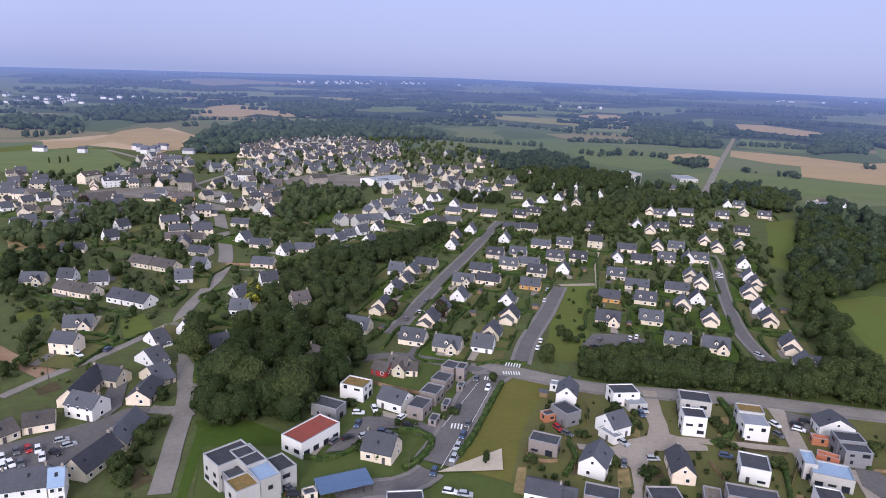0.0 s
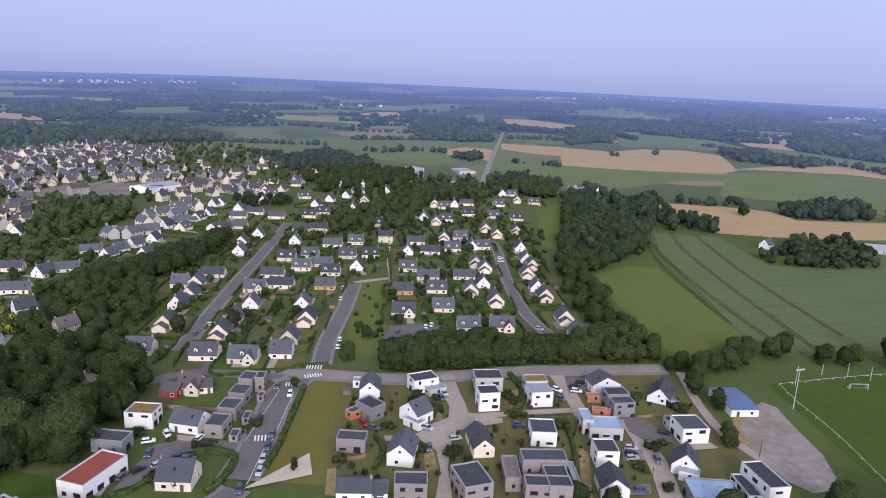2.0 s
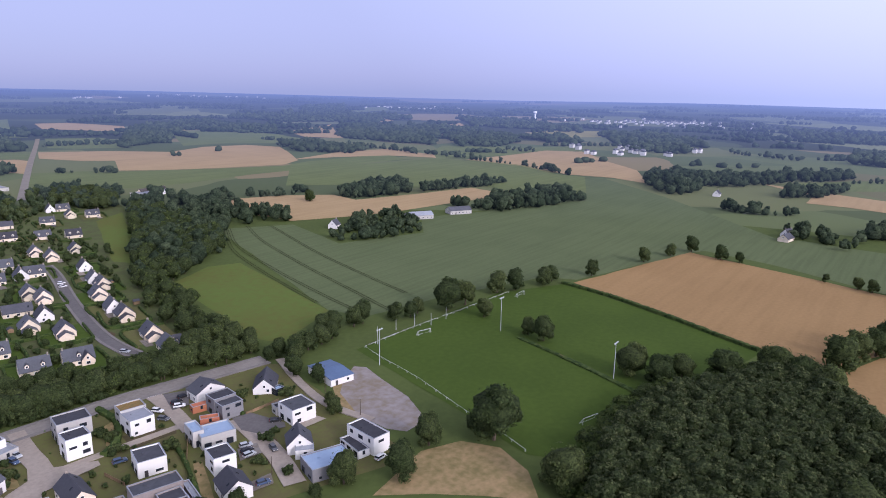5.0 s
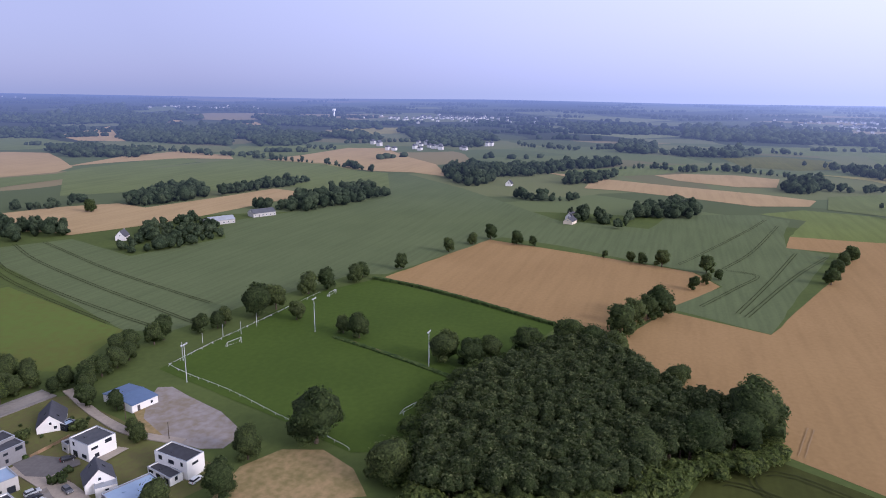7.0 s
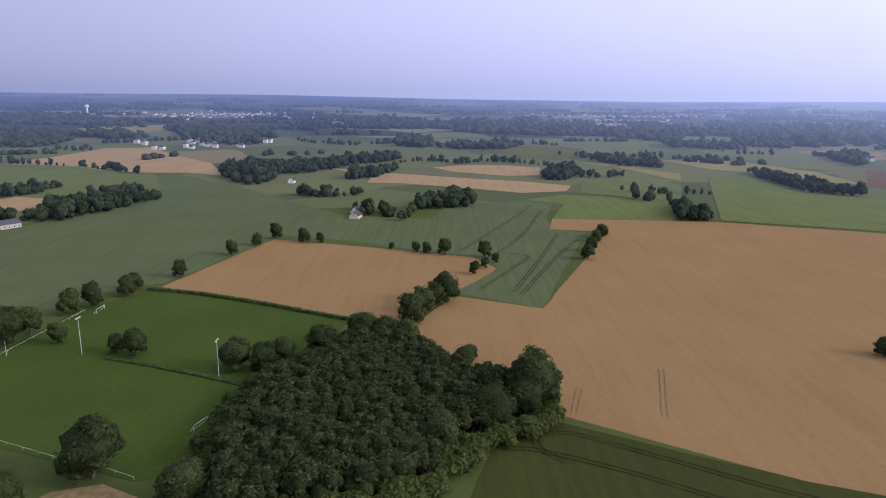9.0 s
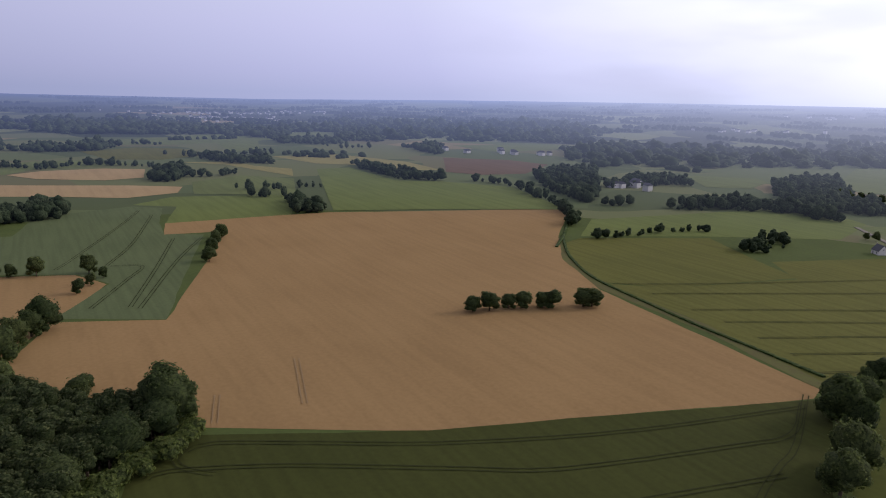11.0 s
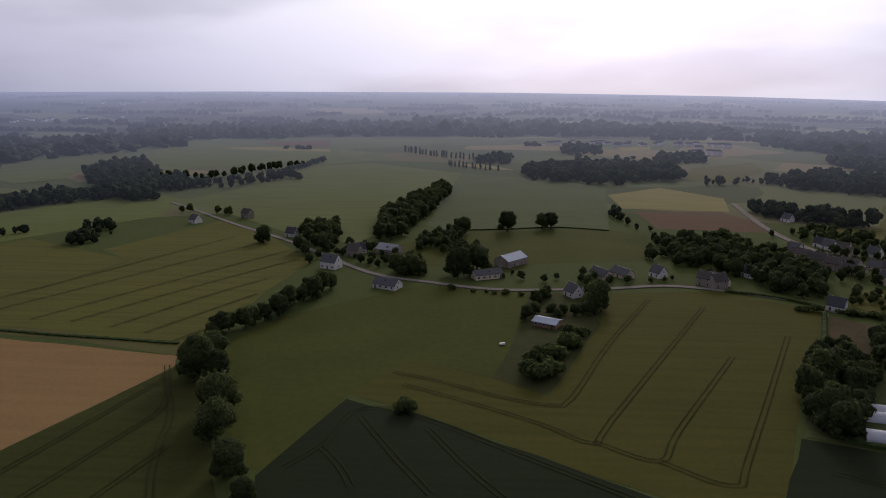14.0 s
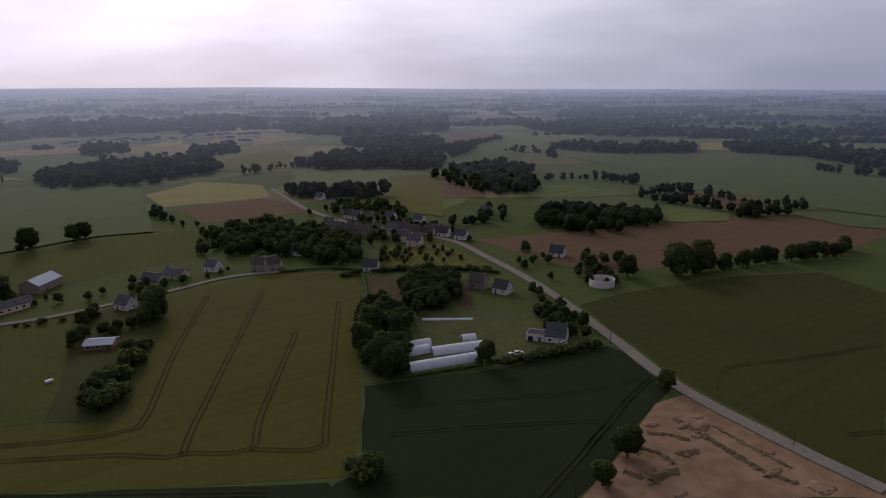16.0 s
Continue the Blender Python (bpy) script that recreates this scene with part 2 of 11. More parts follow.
LEAF_RED = material("copper_leaves", (0.060, 0.022, 0.024), (0.035, 0.014, 0.016), 0.75, 0.9, 0.2, 0.8, each=0.2, island=0.4)
LEAF_GOLD = material("golden_leaves", (0.32, 0.31, 0.03), (0.22, 0.22, 0.02), 0.75, 0.9, 0.2, 0.8, island=0.3)
CORE = material("inner_leaves", (0.088, 0.118, 0.043), (0.062, 0.086, 0.032), 0.9, 1.3, 0.3, 0.9, bump=5.0, each=0.2, through=0.65, gap_shade=1.8)
BARK = material("bark", (0.11, 0.085, 0.06), (0.06, 0.045, 0.03), 0.95, 4.0, 0.6, 0.9, bump=0.3)
HEDGE = material("hedge_leaves", (0.052, 0.080, 0.022), (0.028, 0.046, 0.013), 0.8, 1.6, 0.25, 0.9, island=0.4, where="World")

SLATE = material("slate", (0.072, 0.074, 0.086), (0.048, 0.049, 0.058), 0.55, 1.6, 0.25, 0.8, bump=0.15, each=0.38)
OLD_SLATE = material("weathered_slate", (0.098, 0.084, 0.078), (0.060, 0.053, 0.050), 0.7, 1.2, 0.25, 0.9, bump=0.15, each=0.25)
RED_ROOF = material("red_roof", (0.25, 0.062, 0.042), (0.19, 0.048, 0.036), 0.6, 1.2, 0.2, 0.7, bump=0.1)
BLUE_METAL = material("blue_sheet_metal", (0.090, 0.140, 0.235), (0.068, 0.108, 0.190), 0.45, 0.8, 0.15, 0.7)
PALE_METAL = material("pale_blue_sheet_metal", (0.26, 0.345, 0.46), (0.215, 0.29, 0.40), 0.4, 0.8, 0.15, 0.6)
ZINC = material("zinc", (0.28, 0.30, 0.33), (0.20, 0.215, 0.24), 0.45, 0.7, 0.15, 0.7, each=0.15)
FELT = material("dark_roof_felt", (0.060, 0.062, 0.072), (0.042, 0.044, 0.052), 0.85, 0.8, 0.3, 0.9, each=0.25)
SEDUM = material("sedum_roof", (0.24, 0.135, 0.05), (0.13, 0.11, 0.035), 0.95, 1.0, 0.4, 1.0)
RENDER_CREAM = material("cream_render", (0.70, 0.60, 0.465), (0.54, 0.455, 0.345), 0.9, 0.7, 0.15, 0.7, each=0.2)
RENDER_WHITE = material("white_render", (0.72, 0.695, 0.665), (0.62, 0.595, 0.565), 0.9, 0.7, 0.15, 0.45, each=0.05)
RENDER_GREY = material("grey_cladding", (0.205, 0.200, 0.205), (0.155, 0.15, 0.155), 0.8, 1.2, 0.2, 0.7, each=0.15)
TAUPE = material("brown_grey_brick", (0.262, 0.222, 0.205), (0.195, 0.165, 0.152), 0.9, 1.6, 0.25, 0.8, each=0.12)
RENDER_PALE = material("pale_grey_render", (0.42, 0.40, 0.375), (0.34, 0.325, 0.30), 0.85, 0.9, 0.2, 0.6, each=0.08)
STONE = material("stone_wall", (0.33, 0.285, 0.235), (0.22, 0.19, 0.155), 0.95, 1.6, 0.25, 0.9, each=0.2)
BRICK = material("brick_orange", (0.42, 0.16, 0.085), (0.33, 0.12, 0.065), 0.9, 1.4, 0.3, 0.7, each=0.1)
TIMBER = material("timber_cladding", (0.26, 0.175, 0.10), (0.17, 0.11, 0.065), 0.85, 1.4, 0.3, 0.9, each=0.2)
RED_PAINT = material("red_cladding", (0.32, 0.035, 0.035), (0.24, 0.028, 0.03), 0.7, 1.2, 0.2, 0.6)
OCHRE = material("ochre_render", (0.50, 0.28, 0.09), (0.42, 0.23, 0.075), 0.9, 0.8, 0.2, 0.6)
FRAME_WHITE = material("white_frame", (0.75, 0.75, 0.75), (0.68, 0.68, 0.68), 0.5, 3.0, 0.5, 0.3)
FRAME_DARK = material("anthracite_frame", (0.045, 0.048, 0.055), (0.035, 0.038, 0.044), 0.5, 3.0, 0.5, 0.3)
GLASS = material("window_glass", (0.022, 0.026, 0.034), (0.016, 0.019, 0.026), 0.12, 1.0, 0.3, 0.5)
DOOR = material("painted_door", (0.09, 0.08, 0.085), (0.07, 0.06, 0.065), 0.5, 2.0, 0.4, 0.4, each=0.3)
METAL = material("galvanised_metal", (0.52, 0.53, 0.55), (0.42, 0.43, 0.45), 0.45, 3.0, 0.5, 0.5)
WHITE_PAINT = material("white_painted_metal", (0.78, 0.78, 0.78), (0.68, 0.68, 0.68), 0.5, 3.0, 0.5, 0.4)
CONCRETE = material("concrete", (0.42, 0.41, 0.40), (0.32, 0.31, 0.30), 0.9, 1.2, 0.3, 0.8)
FILM = material("greenhouse_film", (0.62, 0.66, 0.72), (0.52, 0.56, 0.62), 0.35, 0.8, 0.2, 0.6)
TYRE = material("tyre_rubber", (0.02, 0.02, 0.021), (0.015, 0.015, 0.016), 0.9, 4.0, 0.5, 0.3)
RIM = material("alloy_rim", (0.5, 0.5, 0.52), (0.4, 0.4, 0.42), 0.35, 4.0, 0.5, 0.3, metal=0.6)
LAMP_GLASS = material("lamp_glass", (0.7, 0.68, 0.62), (0.6, 0.58, 0.52), 0.15, 4.0, 0.5, 0.3)
RED_GLASS = material("red_lamp_glass", (0.35, 0.02, 0.02), (0.28, 0.015, 0.015), 0.2, 4.0, 0.5, 0.3)
CROP_DARK = crop("blue_green_crop", (0.106, 0.132, 0.060), (0.084, 0.108, 0.048), 20, 3.0, 0.12)
# toned extra dark: shade on backlit leaves put into this base colour
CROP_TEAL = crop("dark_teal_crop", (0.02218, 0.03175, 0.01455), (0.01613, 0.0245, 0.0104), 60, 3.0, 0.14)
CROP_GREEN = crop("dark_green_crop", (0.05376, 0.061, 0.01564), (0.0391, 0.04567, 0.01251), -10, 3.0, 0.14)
CROP_A = crop("green_crop", (0.134, 0.160, 0.058), (0.108, 0.134, 0.048), 15, 6.0, 0.14)
CROP_YELLOW = crop("yellow_green_crop", (0.08505, 0.0849, 0.01822), (0.0652, 0.06716, 0.01418), 35, 4.0, 0.14)
CROP_LIME = crop("lime_green_crop", (0.1232, 0.1232, 0.0308), (0.09184, 0.0968, 0.02464), 35, 4.0, 0.16)
CROP_BRIGHT = crop("fresh_green_crop", (0.138, 0.168, 0.050), (0.108, 0.138, 0.042), 20, 6.0, 0.14)
PASTURE = material("pasture_grass", (0.07377, 0.08505, 0.01795), (0.05465, 0.0644, 0.01512), 0.95, 0.3, 0.03, 1.0, where="World")
MEADOW_LIGHT = material("light_meadow_grass", (0.092, 0.132, 0.030), (0.098, 0.102, 0.028), 0.95, 0.25, 0.015, 1.0, where="World")
WHEAT_A = crop("ripe_wheat", (0.298, 0.190, 0.085), (0.242, 0.151, 0.066), -25, 5.0, 0.08)
WHEAT_B = crop("tan_wheat", (0.37, 0.265, 0.138), (0.31, 0.218, 0.110), 10, 6.0, 0.1)
WHEAT_C = crop("pale_tan_wheat", (0.46, 0.33, 0.20), (0.40, 0.28, 0.165), 30, 6.0, 0.1)
WHEAT_PALE = crop("pale_yellow_crop", (0.25, 0.225, 0.085), (0.20, 0.18, 0.07), 10, 6.0, 0.1)
PLOUGH = crop("brown_stubble", (0.150, 0.098, 0.060), (0.115, 0.075, 0.045), 15, 4.0, 0.14)
GARDEN_SOIL = material("garden_soil", (0.10, 0.072, 0.045), (0.06, 0.055, 0.026), 0.95, 0.4, 0.06, 1.0, where="World")


# ---- building helpers ----
class Shape:
    """Points and faces gathered for one mesh, with a material slot for each face."""

    def __init__(self):
        self.points, self.faces, self.slots = [], [], []

    def face(self, corners, slot=0):
        at = len(self.points)
        self.points += [tuple(c) for c in corners]
        self.faces.append(tuple(range(at, at + len(corners))))
        self.slots.append(slot)
        return self

    def box(self, x0, y0, z0, x1, y1, z1, slot=0):
        at = len(self.points)
        self.points += [(x0, y0, z0), (x1, y0, z0), (x1, y1, z0), (x0, y1, z0), (x0, y0, z1), (x1, y0, z1), (x1, y1, z1), (x0, y1, z1)]
        for f in ((3, 2, 1, 0), (4, 5, 6, 7), (0, 1, 5, 4), (1, 2, 6, 5), (2, 3, 7, 6), (3, 0, 4, 7)):
            self.faces.append(tuple(at + i for i in f))
            self.slots.append(slot)
        return self

    def extrude(self, ring, way, slot=0):
        """A prism: a ring of corners (anticlockwise, seen against way) pushed along way."""
        at, n, way = len(self.points), len(ring), Vector(way)
        self.points += [tuple(c) for c in ring] + [tuple(Vector(c) + way) for c in ring]
        self.faces += [tuple(at + i for i in reversed(range(n))), tuple(at + n + i for i in range(n))]
        self.faces += [(at + i, at + (i + 1) % n, at + n + (i + 1) % n, at + n + i) for i in range(n)]
        self.slots += [slot] * (n + 2)
        return self

    def tube(self, a, b, r0, r1, sides=6, slot=0):
        """A tapered round bar from a to b."""
        a, b = Vector(a), Vector(b)
        turn = (b - a).to_track_quat("Z", "Y").to_matrix()
        at = len(self.points)
        for end, r in ((a, r0), (b, r1)):
            for i in range(sides):
                w = 2 * math.pi * i / sides
                self.points.append(tuple(end + turn @ Vector((r * math.cos(w), r * math.sin(w), 0))))
        self.faces += [(at + i, at + (i + 1) % sides, at + sides + (i + 1) % sides, at + sides + i) for i in range(sides)]
        self.faces += [tuple(at + i for i in reversed(range(sides))), tuple(at + sides + i for i in range(sides))]
        self.slots += [slot] * (sides + 2)
        return self

    def ball(self, centre, size, rough, rng, sub=1, slot=0):
        """A lumpy round form, from an icosphere."""
        at = len(self.points)
        pts, faces = ICO[sub]
        shift = Vector((rng.uniform(0, 90), rng.uniform(0, 90), rng.uniform(0, 90)))
        for p in pts:
            k = 1 + rough * noise.noise(p * 1.7 + shift) + 0.5 * rough * noise.noise(p * 4.0 + shift)
            self.points.append((centre[0] + p.x * size[0] * k, centre[1] + p.y * size[1] * k, centre[2] + p.z * size[2] * k))
        self.faces += [tuple(at + i for i in f) for f in faces]
        self.slots += [slot] * len(faces)
        return self

    def mesh(self, name, materials):
        me = bpy.data.meshes.new(name)
        me.from_pydata(self.points, [], self.faces)
        for m in materials if isinstance(materials, (list, tuple)) else (materials,):
            me.materials.append(m)
        me.polygons.foreach_set("material_index", self.slots)
        me.update()
        return me


def ico(sub):
    bm = bmesh.new()
    bmesh.ops.create_icosphere(bm, subdivisions=sub, radius=1.0)
    got = [v.co.copy() for v in bm.verts], [tuple(v.index for v in f.verts) for f in bm.faces]
    bm.free()
    return got


ICO = {1: ico(1), 2: ico(2), 3: ico(3)}


def part(name, shape, materials, parent, label=""):
    """One mesh object under a thing or a part."""
    ob = new(name, shape if isinstance(shape, bpy.types.Mesh) else shape.mesh(name, materials))
    ob.parent = parent
    return tagged(ob, label)


def thing(name, label, category, group="", kind=""):
    return tagged(new(name), label, category, group, kind)


def put(ob, x, y, rot=0.0, z=0.0, size=1.0):
    ob.matrix_basis = pose(x, y, z, 0, 0, rot) @ Matrix.Scale(size, 4)
    return ob


PROTOTYPES = {}


def again(key, build, x, y, rot=0.0, z=0.0, size=1.0):
    """The thing that build() makes, or a copy of the one made before under this key, standing at a place."""
    m = pose(x, y, z, 0, 0, rot) @ Matrix.Scale(size, 4)
    if key in PROTOTYPES:
        ob = copy_thing(PROTOTYPES[key], pose(0, 0, 0))
    else:
        ob = PROTOTYPES[key] = build()
    ob.matrix_basis = m
    return ob


def smooth(points, step=6.0):
    """A line through the points, rounded and cut into short pieces."""
    pts = [Vector((*p, 0)) for p in points]
    if len(pts) < 3:
        n = max(2, int((pts[1] - pts[0]).length / step))
        return [pts[0].lerp(pts[1], i / n) for i in range(n + 1)]
    ends = [2 * pts[0] - pts[1], *pts, 2 * pts[-1] - pts[-2]]
    out = []
    for a, b, c, d in zip(ends, ends[1:], ends[2:], ends[3:]):
        n = max(2, int((c - b).length / step))
        for i in range(n):
            t = i / n
            out.append(0.5 * (2 * b + (c - a) * t + (2 * a - 5 * b + 4 * c - d) * t * t + (3 * b - a - 3 * c + d) * t**3))
    return out + [pts[-1]]


def sides(line):
    """The line's points with the way to its right-hand side."""
    for i, p in enumerate(line):
        way = (line[min(i + 1, len(line) - 1)] - line[max(i - 1, 0)]).normalized()
        yield p, Vector((way.y, -way.x, 0))


def strip(points, width, z, thick=0.0, step=6.0, ragged=0.0, shift=0.0, seed=1):
    """A band along a line, as a road or a track."""
    rng, s = random.Random(seed), Shape()
    left, right = [], []
    for p, r in sides(smooth(points, step)):
        w = width / 2
        left.append(p + r * (shift - w + rng.uniform(-ragged, ragged)))
        right.append(p + r * (shift + w + rng.uniform(-ragged, ragged)))
    for a, b, c, d in zip(left, right, right[1:], left[1:]):
        s.face([(a.x, a.y, z), (b.x, b.y, z), (c.x, c.y, z), (d.x, d.y, z)][::-1])
        if thick:
            s.face([(a.x, a.y, z - thick), (a.x, a.y, z), (d.x, d.y, z), (d.x, d.y, z - thick)][::-1])
            s.face([(b.x, b.y, z), (b.x, b.y, z - thick), (c.x, c.y, z - thick), (c.x, c.y, z)][::-1])
    for f in range(len(s.faces)):
        s.faces[f] = tuple(reversed(s.faces[f]))
    return s


def area(points, z, ragged=0.5, seed=1, step=14.0):
    """A flat patch of land with a slightly uneven edge."""
    rng, ring = random.Random(seed), []
    pts = [Vector((*p, z)) for p in points]
    for a, b in zip(pts, pts[1:] + pts[:1]):
        n = max(1, int((b - a).length / step))
        out = Vector(((b - a).y, -(b - a).x, 0)).normalized()
        ring += [a.lerp(b, i / n) + out * (rng.uniform(-ragged, ragged) if i else 0) for i in range(n)]
    turn = sum(a.x * b.y - b.x * a.y for a, b in zip(ring, ring[1:] + ring[:1]))
    return Shape().face(ring if turn > 0 else ring[::-1])


def inside(x, y, ring):
    hit = False
    for (ax, ay), (bx, by) in zip(ring, ring[1:] + ring[:1]):
        if (ay > y) != (by > y) and x < (bx - ax) * (y - ay) / (by - ay) + ax:
            hit = not hit
    return hit


LEVEL = {"z": 0.04}


def field(name, mat, points, label, ragged=0.6, tracks=(), track_mat=None, gauge=1.9):
    """A field on the ground, with the pairs of wheel tracks that run through it."""
    LEVEL["z"] += 0.0025
    ob = tagged(new(name, area(points, LEVEL["z"], ragged, len(points)).mesh(name, mat)), label, "field", kind="structure")
    for line in tracks:
        for side in (-gauge / 2, gauge / 2):
            part("wheel_track", strip(line, 0.42, LEVEL["z"] + 0.22, step=4.0, ragged=0.1, shift=side), track_mat or TRACK, ob)
    return ob


def far_field(name, mat, points, label):
    """A distant field, lying on the land where that rises towards the horizon."""
    LEVEL["far"] = LEVEL.get("far", 0.25) + 0.003
    ring = [Vector(p) for p in points]
    edge = []
    for a, b in zip(ring, ring[1:] + ring[:1]):
        n = max(1, int((b - a).length / 60))
        edge += [a.lerp(b, i / n) for i in range(n)]
    inner = [Vector(p) for p in spread([tuple(p) for p in edge], 70, len(edge), 0.0)]
    loop = list(range(len(edge)))
    flat, _, faces, *_ = geometry.delaunay_2d_cdt(edge + inner, list(zip(loop, loop[1:] + loop[:1])), [], 1, 1e-3)
    s = Shape()
    for f in faces:
        s.face([(flat[i].x, flat[i].y, land_at(flat[i].x, flat[i].y) + LEVEL["far"]) for i in f])
    return tagged(new(name, s.mesh(name, mat)), label, "field", kind="structure")


def road(name, mat, points, width, label, z=0.36, verge=0.0, kind="structure", walk_way=0.0):
    LEVEL["road"] = LEVEL.get("road", 0.0) + 0.006
    z += LEVEL["road"]
    WAYS.extend((p.x, p.y, width / 2) for p in smooth(points, 4.0))
    ob = tagged(new(name, strip(points, width, z, 0.4, 5.0, 0.08).mesh(name, mat)), label, "road", kind=kind)
    for side in (-1, 1) if walk_way else ():
        part("pavement", strip(points, walk_way, z + 0.12, 0.35, 5.0, 0.03, side * (width + walk_way) / 2), FOOTWAY, ob, "worn grey raised pavement")
    if verge:
        part("verge", strip(points, width + 2 * verge, z - 0.1, 0.3, 5.0, 0.5), VERGE, ob, "rough grass verge")
    return ob


def paved(name, mat, points, label, z=0.44):
    LEVEL["paved"] = LEVEL.get("paved", 0.0) + 0.004
    PAVED.append(list(points))
    return tagged(new(name, area(points, z + LEVEL["paved"], 0.12, 3, 6.0).mesh(name, mat)), label, name.split("_")[-1], kind="structure")


def crosswalk(x, y, rot, length, bar=3.0):
    """A zebra crossing: bars side by side across a road, the line of bars along rot."""
    ob = thing("road_crosswalk", "white zebra crossing on asphalt", "crosswalk", kind="structure")
    n = max(3, int(length / 1.0))
    for i in range(n):
        u = (i + 0.5) * length / n - length / 2
        part("bar", Shape().box(u - 0.25, -bar / 2, -0.01, u + 0.25, bar / 2, 0.012), PAINT, ob)
    return put(ob, x, y, rot, 0.60)


def marking(points, width=0.14, z=0.60):
    return tagged(new("road_marking", strip(points, width, z).mesh("road_marking", PAINT)), "white painted line on the asphalt", "marking", kind="structure")


# ---- plants ----
def leafy(rng, lumps, count, leaf, shape, flat=0.35):
    """Leaf clumps: small quads set over the lumps (centre, size), most of them facing outward."""
    for _ in range(count):
        c, s = lumps[rng.randrange(len(lumps))]
        n = Vector((rng.gauss(0, 1), rng.gauss(0, 1), rng.gauss(0.25, 1))).normalized()
        p = Vector(c) + Vector((n.x * s[0], n.y * s[1], n.z * s[2])) * rng.uniform(0.86, 1.10)
        n = (n + Vector((rng.gauss(0, flat), rng.gauss(0, flat), rng.gauss(0, flat)))).normalized()
        a = n.orthogonal().normalized()
        a = (Matrix.Rotation(rng.uniform(0, 6.28), 3, n) @ a) * leaf * rng.uniform(0.6, 1.3)
        b = n.cross(a).normalized() * leaf * rng.uniform(0.5, 1.0)
        shape.face([p - a - b * 0.6, p + a * 0.3 - b, p + a + b * 0.5, p - a * 0.2 + b])


def crown_of(seed, kind, detail):
    """Lumps of a crown, for a tree about 10 m high."""
    rng = random.Random(seed)
    if kind == "poplar":
        return [((rng.uniform(-0.4, 0.4), rng.uniform(-0.4, 0.4), 2.2 + 1.15 * i), (1.5 - 0.12 * abs(i - 2), 1.5 - 0.12 * abs(i - 2), 1.3)) for i in range(7)]
    if kind == "conifer":
        return [((0, 0, 1.6 + 1.1 * i), (2.3 * (1 - i / 8.6), 2.3 * (1 - i / 8.6), 1.0)) for i in range(8)]
    if kind == "bush":
        return [((rng.uniform(-1.6, 1.6), rng.uniform(-1.6, 1.6), rng.uniform(1.0, 2.0)), (rng.uniform(1.2, 1.9),) * 2 + (rng.uniform(1.0, 1.5),)) for _ in range(6)]
    if kind == "slim":
        lumps = [((0, 0, 6.3), (1.5, 1.5, 3.0))]
        for i in range(5):
            w, up = i * 1.3 + rng.uniform(-0.4, 0.4), rng.uniform(4.6, 8.6)
            lumps.append(((0.95 * math.cos(w) * (9.6 - up) / 4, 0.95 * math.sin(w) * (9.6 - up) / 4, up), (0.85, 0.85, rng.uniform(0.8, 1.2))))
        return lumps
    if kind == "dome":
        lumps = [((0, 0, 5.6), (3.0, 3.0, 3.6))]
        for i in range(5):
            w = i * 1.26 + rng.uniform(-0.3, 0.3)
            lumps.append(((1.5 * math.cos(w), 1.5 * math.sin(w), rng.uniform(5.2, 7.6)), (1.5, 1.5, 1.5)))
        return lumps
    lumps = [((0, 0, 5.2), (3.5, 3.5, 3.9))]
    for i in range(12):
        w, up = i * 2.4 + rng.uniform(-0.4, 0.4), rng.uniform(1.9, 7.9)
        far = rng.uniform(1.9, 2.8) * (1.0 if up < 6.2 else 0.62)
        r = rng.uniform(1.2, 1.8)
        lumps.append(((far * math.cos(w), far * math.sin(w), up), (r, r, r * rng.uniform(0.8, 1.0))))
    return lumps


TREE_MESHES = {}


def soft(me):
    me.polygons.foreach_set("use_smooth", [True] * len(me.polygons))
    return me


STANDING, WAYS, PAVED = [], [], []


def free_of(places, house=7.0, way=2.5):
    """Those of the places that lie off the houses and the roads."""
    out, homes = [], np.array(STANDING or [(9e9, 9e9)])
    ways = np.array(WAYS or [(9e9, 9e9, 0.0)])
    for x, y in places:
        if np.hypot(homes[:, 0] - x, homes[:, 1] - y).min() > house and (np.hypot(ways[:, 0] - x, ways[:, 1] - y) - ways[:, 2]).min() > way and not any(inside(x, y, ring) for ring in PAVED):
            out.append((x, y))
    return out


